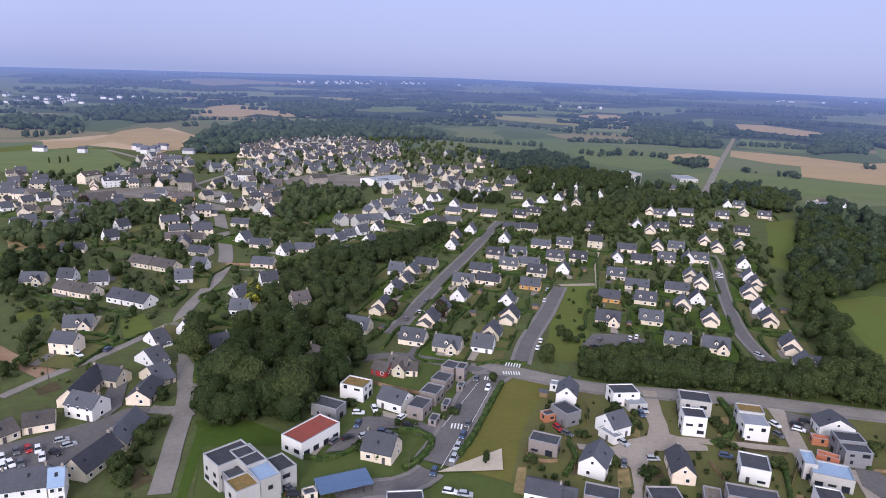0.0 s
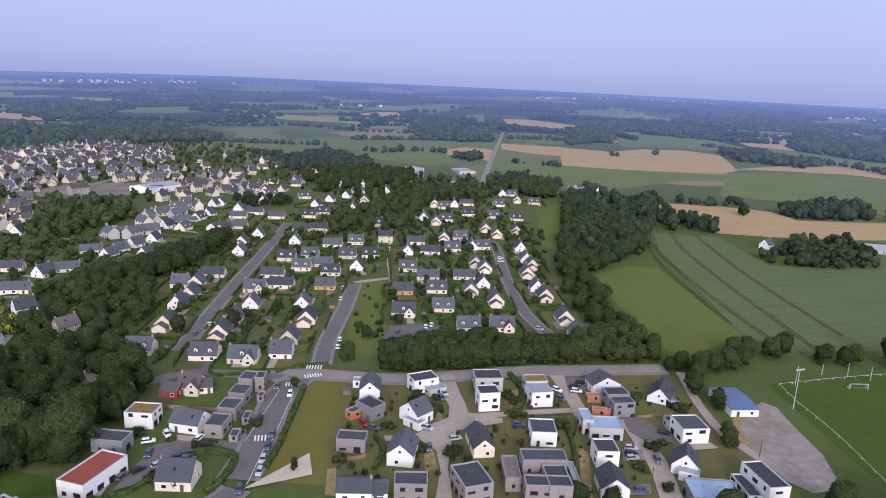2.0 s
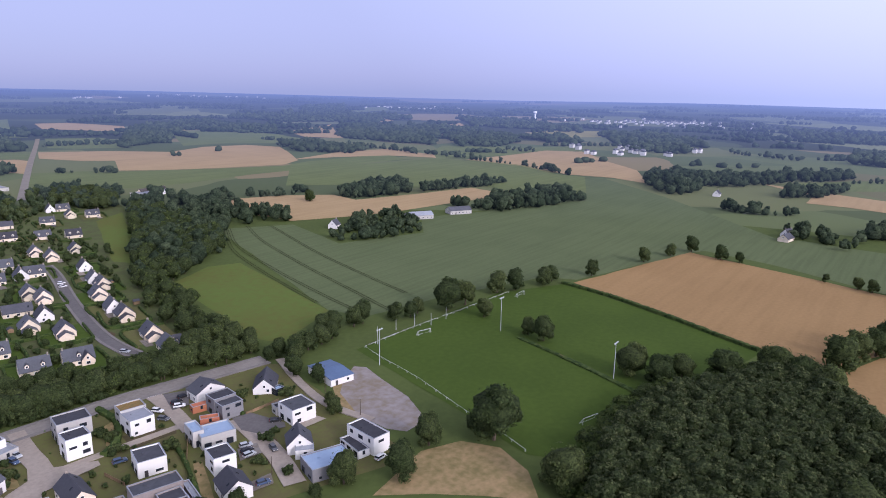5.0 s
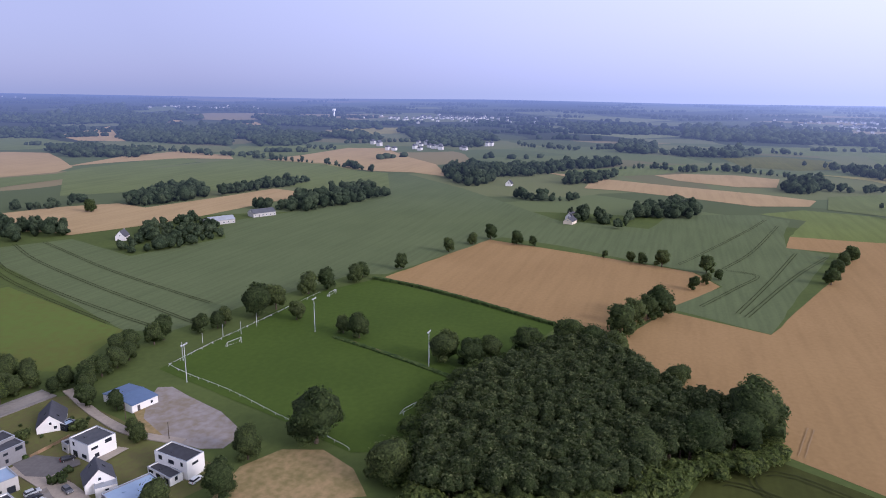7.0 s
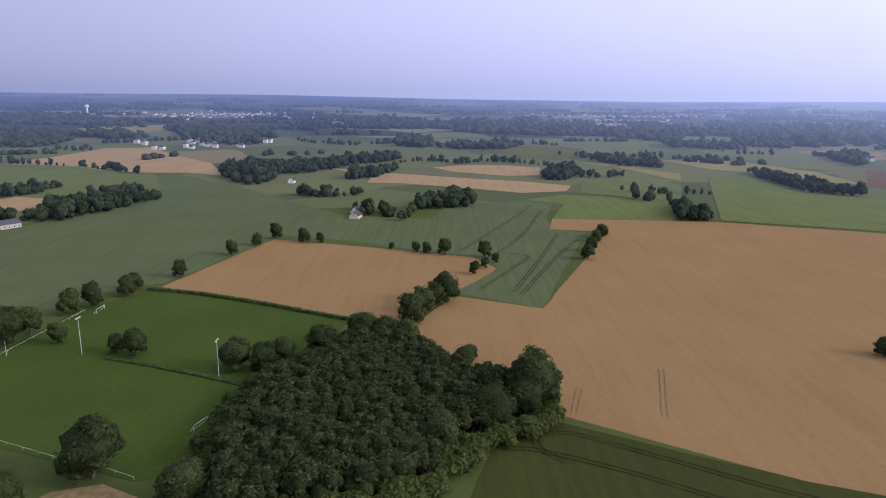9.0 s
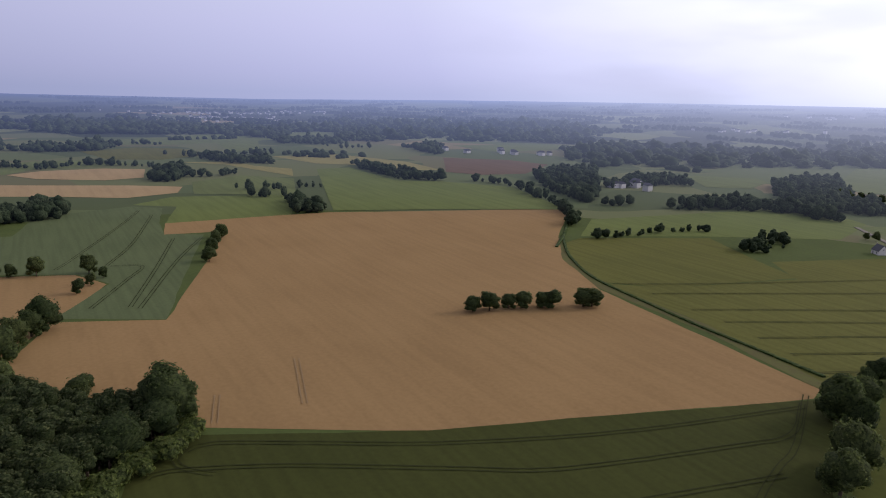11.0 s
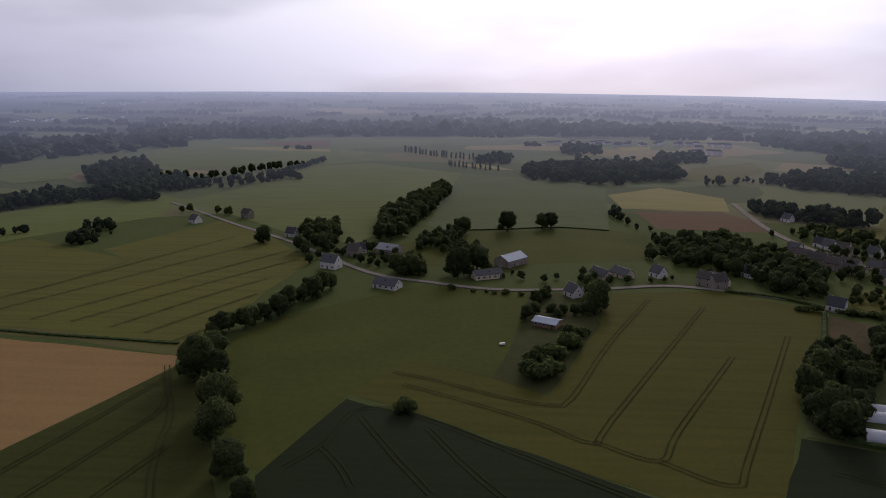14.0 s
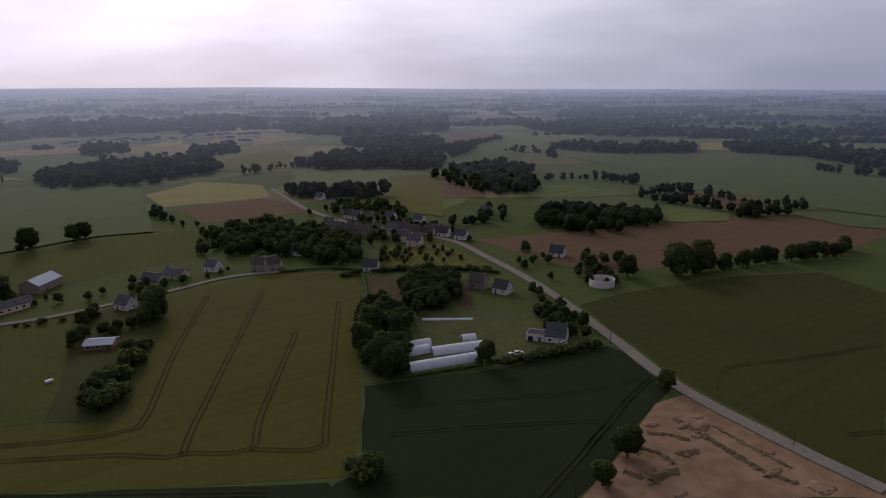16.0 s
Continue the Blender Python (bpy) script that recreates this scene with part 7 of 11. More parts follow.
tree(-52.7, -361.1, 6.7, "tree", 2, group="garden trees")
tree(-55.8, -339.5, 9.5, "tree", 2, group="garden trees")
tree(-59.5, -334.2, 17.2, "tree", 2, group="garden trees")
tree(-23.6, -258.0, 7.5, "tree" if False else "bush", 2, group="garden trees")
tree(-31.7, -266.3, 6.5, "tree" if False else "bush", 2, group="garden trees")
tree(-38.8, -282.3, 6.8, "tree" if False else "bush", 2, group="garden trees")
tree(-27.3, -248.9, 6.1, "tree" if False else "bush", 2, group="garden trees")
tree(-21.4, -246.8, 6.8, "tree" if False else "bush", 2, group="garden trees")
tree(-42.9, -292.9, 5.6, "tree" if False else "bush", 2, group="garden trees")
tree(-32.9, -350.4, 7.1, "tree", 2, wide=1.1, group="garden trees")
tree(-27.0, -325.6, 6.7, "tree", 2, wide=1.1, group="garden trees")
tree(-35.1, -324.7, 6.7, "tree", 2, wide=1.1, group="garden trees")
tree(-41.3, -326.7, 5.8, "tree", 2, wide=1.1, group="garden trees")
tree(-35.5, -357.6, 6.3, "tree", 2, wide=1.1, group="garden trees")
tree(-47.1, -326.1, 6.4, "tree", 2, wide=1.1, group="garden trees")
tree(-52.9, -325.4, 8.3, "tree", 2, wide=1.1, group="garden trees")
tree(-56.6, -329.7, 10.8, "tree", 2, wide=1.1, group="garden trees")
tree(-60.6, -339.0, 9.5, "tree", 2, wide=1.1, group="garden trees")
tree(-58.8, -358.2, 6.7, "tree", 2, wide=1.1, group="garden trees")
thicket(along([(-21, -249.6), (-27.1, -257.6), (-33.5, -270.7), (-40.5, -285), (-47.6, -302.6)], 3, 230, side=3), (2, 4.2), 230, 1, kind="bush", label="overgrown hedge beside the crop")
thicket(spread([(-169.1, -278.6), (-192.7, -309.4), (-215.8, -306.7), (-203, -278.6), (-186.1, -265.7), (-166.4, -264.4)], 7, 27), (7, 10), 27, 2, label="garden trees by the greenhouses")
thicket(spread([(-114.6, -452), (-135.9, -519.5), (-195.5, -501.2), (-198.2, -442.2), (-203.9, -394.2), (-191.9, -362.6), (-174.6, -370.8), (-121.3, -403.8)], 22, 28), (6, 11), 28, 1, label="trees round the hamlet")
tree(16.0, -522.1, 14.6, "tree", 2, wide=1.1)
tree(-19.4, -533.5, 17.7, "tree", 2, wide=1.1)
tree(-48.3, -546.5, 13.5, "tree", 2, wide=1.1)
tree(-55.6, -548.1, 14.5, "tree", 2, wide=1.1)
tree(15.3, -392.8, 20.4, "tree", 2, wide=1.1)
tree(3.4, -404.5, 18.8, "tree", 2, wide=1.1)
tree(42.6, -396.0, 13.4, "tree", 2, wide=1.1)
tree(52.9, -397.2, 14.1, "tree", 2, wide=1.1)
tree(163.9, -476.3, 14.2, "tree", 2, wide=1.1)
thicket(spread([(77.9, -474.8), (89.3, -583.2), (70, -688.5), (46.7, -789.5), (37.1, -722.6), (51.1, -591.9), (62, -510.8)], 10, 29), (10, 14), 29, 1, label="copse of deciduous trees")
thicket(spread([(50, -454.5), (43.8, -498.6), (19.6, -538.2), (10.3, -525.8), (25.6, -468.6)], 8, 30), (7, 10), 30, 1, label="field trees")
thicket(spread([(125.3, -432.6), (147.3, -531.4), (125.5, -550.9), (106.1, -478.1), (110.6, -445.7)], 8, 31), (8, 12), 31, 1, label="trees by the farm")
thicket(along([(290.3, -594.7), (264.6, -599.2), (222.5, -586.5)], 8, 32, side=0), (6, 9), 32, 1, label="trees by the lane")
thicket(along([(441.8, -839.5), (387.7, -832.7), (343.9, -851.9), (317.3, -932.6), (266.5, -991.9)], 9, 33, side=8), (8, 13), 33, 1, label="line of field trees")
thicket(along([(-162.8, -343.2), (-195.2, -333), (-223.4, -314), (-239, -295.6)], 4, 34, side=0), (2.5, 4), 34, 1, kind="bush", label="hedge by the lane")
tree(-192.2, -137.2, 7.8, "tree", 2, wide=1.1)
tree(-145.6, -115.6, 11.2, "tree", 2, wide=1.1)
tree(-128.6, -110.2, 8.5, "tree", 2, wide=1.1)
tree(-286.4, -261.5, 10.3, "tree", 2, wide=1.1)
tree(-294.1, -240.7, 13.4, "tree", 2, wide=1.1)
tree(-316.6, -223.1, 21.5, "tree", 2, wide=1.1)
tree(-336.5, -222.2, 18.7, "tree", 2, wide=1.1)
tree(-287.9, -320.5, 7.7, "tree", 2, wide=1.1)
row([(-311.6, -227), (-336.5, -222.2), (-357.2, -213.7), (-398.6, -202.2), (-433.3, -192.1), (-456.5, -196)], 7, (9, 12), 35, 2, group="hedge trees", side=2)
tree(-78.0, -154.9, 7.0, "bush", 2)
tree(-308.9, -259.6, 10.6, "tree", 2)
thicket(spread([(-135.8, -495.8), (-184.2, -508), (-204, -465.4), (-205.8, -395.7), (-179.1, -345.6), (-157, -396.5), (-126.5, -439.1)], 9, 36), (8, 12), 36, 1, label="trees round the hamlet")
thicket(spread([(-137.3, -267.5), (-158.4, -277), (-146.7, -242.1), (-121.7, -201.8), (-107.1, -206.6)], 6, 37), (7, 10), 37, 1, label="trees by the greenhouses")
thicket(spread([(-172.5, -295.1), (-199.5, -314.5), (-211, -291.3), (-182.9, -252.8), (-162.9, -257.8)], 7, 38), (7, 10), 38, 1, label="garden trees")
thicket(spread([(-204, -226.4), (-223.3, -227.1), (-221.8, -203.1), (-206.2, -188.4), (-199.2, -202.2)], 6, 39), (5, 8), 39, 1, label="garden trees")

# mid-distance woods and hedges
clumps(spread([(319.6, 592), (390.3, 664.7), (393.1, 573.5), (418, 489.1), (383.2, 442), (343.8, 472.9), (288.1, 407.8), (219.2, 352.8), (204, 373.7)], 11.5, 41), (9, 14), 41, WOODS, 2, 10)
clumps(spread([(305.1, 523.8), (353.9, 501.8), (278.6, 391.6), (208.7, 347.4), (234, 399.8)], 10.3, 42), (8, 12), 42, WOODS, 2, 10)
clumps(spread([(354.9, 366), (427.9, 405.3), (482.6, 405.7), (453.7, 349.7), (420.9, 324.5), (370.9, 334.5), (348.7, 348)], 10.3, 48), (6, 11), 48, WOODS, 2, 10)
clumps(along([(384.7, 440.1), (386.2, 482.2), (359.7, 494.2)], 9, 49, side=4), (7, 10), 49, WOODS, 2, 10)
tree(471.8, 512.8, 13.4, "tree", 2)
clumps(along([(598.2, 89.6), (603.8, 51.8), (605.5, 31.5)], 10, 56, side=8), (7, 11), 56, WOODS, 2, 10)
clumps(along([(591.3, 83.2), (593.9, 37.5)], 10, 60, side=7), (7, 11), 60, WOODS, 2, 10)
clumps(along([(387.5, -373.1), (380.1, -410), (379.1, -456.7), (362.1, -505.9)], 7, 72, side=2), (6, 9), 72, WOODS, 2, 10)
clumps(spread([(302, -455.5), (322.6, -507.7), (324.2, -542.1), (290.2, -502.9), (282.4, -454.2)], 9.2, 74), (6, 10), 74, WOODS, 2, 10)
clumps(along([(-122.4, -647.1), (-125.5, -557.3), (-141.8, -542.6)], 10, 94, side=8), (7, 11), 94, WOODS, 2, 10)
clumps(along([(-351.3, -371.9), (-388.2, -384.4), (-423.4, -355.5), (-438.5, -328.3)], 9, 98, side=8), (9, 13), 98, WOODS, 2, 10)
clumps(along([(-289.8, -421.9), (-324, -407.9), (-360.9, -438.7)], 10, 107, side=10), (7, 11), 107, WOODS, 2, 10)
clumps(spread([(294.4, 745.8), (360.5, 804), (376, 703.2), (336.9, 615.2), (301.7, 639.6)], 12.6, 120), (9, 13), 120, WOODS, 2, 10)
clumps(along([(-129.7, 1037.8), (23.6, 974.6), (153.2, 855.7), (221.1, 773.2), (286.2, 724.1)], 17, 121, side=25), (7, 11), 121, WOODS, 2, 10)
clumps(along([(-355.1, 723.1), (-308.8, 693.2), (-294.1, 739)], 10, 125, side=10), (8, 12), 125, WOODS, 2, 10)

# woods and hedgerows in the distance
clumps(spread([(-391, 1036), (-420, 1226), (-409, 1384), (-357, 1453), (-276, 1414), (-184, 1273), (-95, 1230), (-183, 1133), (-248, 1083), (-300, 970), (-280, 903), (-333, 862), (-364, 943)], 20, 200), (10, 15), 200, WOODS, 2, 8, spreadout=1.02)
clumps(spread([(-551, 2040), (-474, 2333), (-326, 2312), (-293, 2165), (-283, 1846), (-328, 1679), (-435, 1838)], 22, 201), (10, 15), 201, WOODS, 2, 0, spreadout=1.12)
clumps(spread([(-821, 1232), (-815, 1325), (-687, 1272), (-644, 1192), (-711, 1063)], 15, 202), (10, 15), 202, WOODS, 2, 8, spreadout=0.75)
clumps(spread([(-888, 1601), (-821, 1743), (-660, 1666), (-550, 1418), (-604, 1327), (-759, 1407)], 18, 203), (10, 15), 203, WOODS, 2, 0, spreadout=0.92)
clumps(spread([(-281, 2341), (-33, 2613), (-22, 2441), (-251, 2245)], 25, 204), (10, 15), 204, WOODS, 2, 0, spreadout=1.27)
clumps(spread([(-285, 1461), (-204, 1590), (-114, 1461), (-10, 1337), (-8, 1215), (-95, 1219), (-181, 1249)], 16, 205), (10, 15), 205, WOODS, 2, 8, spreadout=0.79)
clumps(spread([(412, 1554), (523, 1864), (658, 1995), (600, 1644), (575, 1422), (526, 1296), (439, 1282), (397, 1404)], 20, 206), (10, 15), 206, WOODS, 2, 0, spreadout=1.02)
clumps(spread([(719, 1828), (769, 1888), (675, 1646), (653, 1637)], 20, 207), (10, 15), 207, WOODS, 2, 0, spreadout=0.99)
clumps(spread([(47, 936), (149, 1045), (173, 981), (189, 892), (131, 810), (65, 852)], 10, 208), (10, 15), 208, WOODS, 2, 8, spreadout=0.53)
clumps(spread([(339, 1004), (373, 1030), (385, 980), (346, 931)], 11, 209), (10, 15), 209, WOODS, 2, 8, spreadout=0.55)
clumps(spread([(889, 1619), (1107, 1880), (1239, 1920), (1012, 1561), (866, 1462), (713, 1252), (764, 1384)], 19, 210), (10, 15), 210, WOODS, 2, 0, spreadout=0.97)
clumps(along([(-1052, 1586), (-980, 1598), (-870, 1543)], 14, 211, side=7), (8, 13), 211, WOODS, 2, 0, spreadout=0.79)
clumps(along([(-592, 1093), (-610, 1029), (-625, 971)], 9, 212, side=5), (8, 13), 212, WOODS, 2, 8, spreadout=0.51)
clumps(along([(-284, 1667), (-154, 1624), (-71, 1595)], 13, 213, side=6), (8, 13), 213, WOODS, 2, 0, spreadout=0.70)
clumps(along([(-105, 1717), (-5, 1717), (97, 1755), (214, 1633), (303, 1529), (399, 1501)], 13, 214, side=6), (8, 13), 214, WOODS, 2, 0, spreadout=0.71)
clumps(along([(-2, 1217), (79, 1199), (168, 1187)], 9, 215, side=5), (8, 13), 215, WOODS, 2, 8, spreadout=0.52)
clumps(along([(34, 1041), (91, 987), (138, 968)], 8, 216, side=4), (8, 13), 216, WOODS, 2, 8, spreadout=0.50)
clumps(along([(221, 1098), (239, 1056), (296, 1102), (357, 1062)], 9, 217, side=4), (8, 13), 217, WOODS, 2, 8, spreadout=0.50)
clumps(along([(697, 1612), (788, 1663)], 14, 218, side=7), (8, 13), 218, WOODS, 2, 0, spreadout=0.77)
clumps(along([(764, 1597), (838, 1599), (853, 1539)], 14, 219, side=7), (8, 13), 219, WOODS, 2, 0, spreadout=0.76)
clumps(along([(607, 1399), (682, 1384)], 12, 220, side=6), (8, 13), 220, WOODS, 2, 0, spreadout=0.66)
clumps(along([(413, 940), (432, 912)], 8, 221, side=4), (8, 13), 221, WOODS, 2, 8, spreadout=0.50)
clumps(along([(445, 905), (475, 882)], 8, 222, side=4), (8, 13), 222, WOODS, 2, 8, spreadout=0.50)
clumps(along([(648, 1053), (671, 1034)], 9, 223, side=5), (8, 13), 223, WOODS, 2, 8, spreadout=0.53)
clumps(spread([(833, 1533), (1037, 1656), (845, 1348), (712, 1284), (637, 1182)], 17, 224), (10, 15), 224, WOODS, 2, 0, spreadout=0.85)
clumps(spread([(1215, 1942), (1388, 2004), (1291, 1767), (1360, 1624), (1196, 1426), (1136, 1474), (1109, 1720)], 22, 225), (10, 15), 225, WOODS, 2, 0, spreadout=1.11)
clumps(spread([(1531, 2099), (1832, 2157), (1908, 1850), (2177, 1894), (2035, 1637), (1797, 1686), (1560, 1775)], 29, 226), (10, 15), 226, WOODS, 2, 0, spreadout=1.43)
clumps(spread([(2227, 2458), (2611, 2539), (2180, 2117), (1945, 2145)], 34, 227), (10, 15), 227, WOODS, 2, 0, spreadout=1.70)
clumps(spread([(1365, 1361), (1499, 1339), (1298, 1157), (1291, 1064), (1297, 960), (1189, 892), (1187, 1025), (1201, 1177)], 18, 228), (10, 15), 228, WOODS, 2, 0, spreadout=0.90)
clumps(spread([(947, 1127), (1055, 1137), (991, 985), (1041, 926), (906, 870), (867, 964)], 15, 229), (10, 15), 229, WOODS, 2, 8, spreadout=0.73)
clumps(spread([(1405, 1009), (1632, 1123), (1586, 935), (1409, 804), (1256, 760), (1198, 819)], 18, 230), (10, 15), 230, WOODS, 2, 0, spreadout=0.89)
clumps(spread([(1568, 897), (1646, 833), (1555, 706), (1478, 670), (1453, 733)], 18, 231), (10, 15), 231, WOODS, 2, 0, spreadout=0.91)
clumps(spread([(1737, 1394), (1797, 1276), (1773, 1131), (1593, 1095), (1577, 1226)], 22, 232), (10, 15), 232, WOODS, 2, 0, spreadout=1.10)
clumps(spread([(2202, 1522), (2282, 1256), (2014, 933), (1885, 861), (1918, 1052), (1898, 1250)], 25, 233), (10, 15), 233, WOODS, 2, 0, spreadout=1.23)
clumps(spread([(377, 579), (438, 594), (427, 568), (381, 555)], 10, 234), (10, 15), 234, WOODS, 2, 8, spreadout=0.53)
clumps(spread([(503, 508), (562, 539), (624, 549), (614, 499), (587, 468), (547, 479), (514, 488)], 10, 235), (10, 15), 235, WOODS, 2, 8, spreadout=0.53)
clumps(spread([(590, 467), (647, 478), (695, 468), (741, 442), (714, 431), (651, 452)], 10, 236), (10, 15), 236, WOODS, 2, 8, spreadout=0.53)
clumps(spread([(572, 365), (636, 376), (677, 360), (695, 330), (667, 297), (618, 301), (567, 323), (528, 335)], 10, 237), (10, 15), 237, WOODS, 2, 8, spreadout=0.53)
clumps(along([(582, 1381), (646, 1373), (726, 1363)], 12, 238, side=6), (8, 13), 238, WOODS, 2, 0, spreadout=0.65)
clumps(along([(1070, 1047), (1044, 973), (1018, 863), (984, 735)], 11, 239, side=5), (8, 13), 239, WOODS, 2, 8, spreadout=0.59)
clumps(along([(986, 709), (981, 668)], 9, 240, side=5), (8, 13), 240, WOODS, 2, 8, spreadout=0.51)
clumps(along([(968, 649), (945, 550)], 9, 241, side=4), (8, 13), 241, WOODS, 2, 8, spreadout=0.50)
clumps(along([(941, 527), (914, 477), (875, 410)], 8, 242, side=4), (8, 13), 242, WOODS, 2, 8, spreadout=0.50)
clumps(along([(1199, 714), (1185, 643)], 11, 243, side=5), (8, 13), 243, WOODS, 2, 8, spreadout=0.59)
clumps(along([(451, 589), (468, 561), (514, 571)], 8, 244, side=4), (8, 13), 244, WOODS, 2, 8, spreadout=0.50)
clumps(along([(546, 392), (549, 361), (573, 359)], 8, 245, side=4), (8, 13), 245, WOODS, 2, 8, spreadout=0.50)
clumps(spread([(2035, 2250), (2186, 2194), (1903, 1639), (1718, 1563), (1663, 1845)], 28, 246), (10, 15), 246, WOODS, 2, 0, spreadout=1.42)
clumps(spread([(1562, 1546), (1654, 1525), (1627, 1218), (1447, 1068), (1242, 947), (1255, 1057), (1235, 1203)], 24, 247), (10, 15), 247, WOODS, 2, 0, spreadout=1.21)
clumps(spread([(1528, 1093), (1595, 936), (1422, 820), (1281, 793), (1336, 943)], 18, 248), (10, 15), 248, WOODS, 2, 0, spreadout=0.90)
clumps(spread([(1868, 795), (1980, 673), (1736, 458), (1575, 415), (1563, 621)], 19, 249), (10, 15), 249, WOODS, 2, 0, spreadout=0.97)
clumps(spread([(1573, 595), (1526, 435), (1363, 389), (1355, 499)], 16, 250), (10, 15), 250, WOODS, 2, 0, spreadout=0.81)
clumps(spread([(898, 315), (999, 331), (996, 262), (842, 222), (771, 227), (804, 267)], 10, 251), (10, 15), 251, WOODS, 2, 8, spreadout=0.53)
clumps(spread([(996, 262), (1003, 214), (1070, 172), (1125, 124), (1168, 90), (1091, 84), (973, 157), (886, 204), (877, 231)], 11, 252), (10, 15), 252, WOODS, 2, 8, spreadout=0.55)
clumps(spread([(898, 125), (964, 70), (857, 101), (829, 133)], 10, 253), (10, 15), 253, WOODS, 2, 8, spreadout=0.53)
clumps(spread([(899, -119), (993, -163), (948, -184), (870, -163), (859, -130)], 10, 254), (10, 15), 254, WOODS, 2, 8, spreadout=0.53)
clumps(spread([(1183, -218), (1135, -258), (1097, -310), (1058, -343), (1019, -324), (1047, -268)], 12, 255), (10, 15), 255, WOODS, 2, 8, spreadout=0.59)
clumps(spread([(1381, 41), (1482, -117), (1452, -159), (1327, -106), (1316, -4)], 15, 256), (10, 15), 256, WOODS, 2, 8, spreadout=0.73)
clumps(spread([(1682, 132), (1573, 47), (1340, 39), (1372, 107)], 16, 257), (10, 15), 257, WOODS, 2, 8, spreadout=0.79)
clumps(spread([(2418, 0), (2222, -335), (1778, -598), (1570, -530), (1746, -390), (1779, -205), (1894, -31)], 33, 258), (10, 15), 258, WOODS, 2, 0, spreadout=1.64)
clumps(spread([(2436, 397), (2235, 70), (1987, 61), (2039, 297)], 23, 259), (10, 15), 259, WOODS, 2, 0, spreadout=1.15)
clumps(spread([(629, 36), (679, 25), (704, -11), (676, -23), (644, -16), (632, 15)], 10, 260), (10, 15), 260, WOODS, 2, 8, spreadout=0.53)
clumps(along([(1316, 1465), (1410, 1460)], 15, 261, side=8), (8, 13), 261, WOODS, 2, 0, spreadout=0.85)
clumps(along([(1210, 724), (1233, 661)], 11, 262, side=5), (8, 13), 262, WOODS, 2, 8, spreadout=0.60)
clumps(along([(1514, 689), (1521, 783), (1562, 900)], 13, 263, side=7), (8, 13), 263, WOODS, 2, 0, spreadout=0.74)
clumps(along([(1466, 339), (1390, 225), (1414, 157)], 11, 264, side=6), (8, 13), 264, WOODS, 2, 8, spreadout=0.62)
clumps(along([(717, 168), (700, 130), (720, 90)], 8, 265, side=4), (8, 13), 265, WOODS, 2, 8, spreadout=0.50)
clumps(along([(1047, 85), (1082, 30), (1046, -13), (1082, -47), (1078, -88), (1047, -133), (1024, -153)], 8, 266, side=4), (8, 13), 266, WOODS, 2, 8, spreadout=0.50)
clumps(along([(898, -168), (897, -200), (916, -243)], 8, 267, side=4), (8, 13), 267, WOODS, 2, 8, spreadout=0.50)
clumps(along([(1487, -173), (1436, -231)], 11, 268, side=6), (8, 13), 268, WOODS, 2, 8, spreadout=0.63)
clumps(along([(724, -189), (705, -204), (691, -229)], 8, 269, side=4), (8, 13), 269, WOODS, 2, 8, spreadout=0.50)
clumps(along([(679, -230), (596, -208)], 8, 270, side=4), (8, 13), 270, WOODS, 2, 8, spreadout=0.50)
clumps(along([(629, 97), (618, 71), (589, 48)], 8, 271, side=4), (8, 13), 271, WOODS, 2, 8, spreadout=0.50)
clumps(along([(570, 49), (592, 28)], 8, 272, side=4), (8, 13), 272, WOODS, 2, 8, spreadout=0.50)
clumps(spread([(1544, -483), (1516, -640), (1378, -595), (1437, -474)], 17, 273), (10, 15), 273, WOODS, 2, 0, spreadout=0.83)
clumps(spread([(1959, -809), (1812, -874), (1442, -725), (1480, -625)], 19, 274), (10, 15), 274, WOODS, 2, 0, spreadout=0.97)
clumps(spread([(993, -438), (869, -455), (764, -473), (743, -460), (786, -412), (912, -421)], 10, 275), (10, 15), 275, WOODS, 2, 8, spreadout=0.53)
clumps(spread([(599, -204), (641, -224), (640, -245), (610, -244), (581, -230), (587, -208)], 10, 276), (10, 15), 276, WOODS, 2, 8, spreadout=0.53)
clumps(spread([(2102, 58), (2171, -72), (2160, -367), (1987, -572), (2030, -858), (1780, -752), (1765, -365), (1803, -58)], 34, 277), (10, 15), 277, WOODS, 2, 0, spreadout=1.68)
clumps(spread([(2322, -982), (2240, -1380), (1519, -937), (1491, -781), (1774, -784)], 33, 278), (10, 15), 278, WOODS, 2, 0, spreadout=1.67)
clumps(spread([(1285, -715), (1299, -802), (1075, -664), (1190, -675)], 15, 279), (10, 15), 279, WOODS, 2, 8, spreadout=0.74)
clumps(spread([(1963, -1210), (2140, -1765), (1575, -1657), (1355, -1217), (1427, -907)], 41, 280), (10, 15), 280, WOODS, 2, 0, spreadout=2.04)
clumps(spread([(1178, -1042), (1211, -1200), (1075, -1326), (879, -1469), (770, -1660), (611, -1326), (675, -1134), (772, -956), (818, -814), (950, -856)], 34, 281), (10, 15), 281, WOODS, 2, 8, spreadout=1.72)
clumps(spread([(740, -611), (809, -731), (768, -753), (622, -622), (512, -505), (553, -519), (622, -537)], 10, 282), (10, 15), 282, WOODS, 2, 8, spreadout=0.53)
clumps(spread([(614, -614), (659, -724), (637, -781), (573, -749), (602, -738), (600, -650)], 10, 283), (10, 15), 283, WOODS, 2, 8, spreadout=0.53)
clumps(spread([(466, -566), (483, -634), (464, -678), (396, -730), (355, -688), (325, -652), (387, -662), (431, -621), (451, -566)], 10, 284), (10, 15), 284, WOODS, 2, 8, spreadout=0.53)
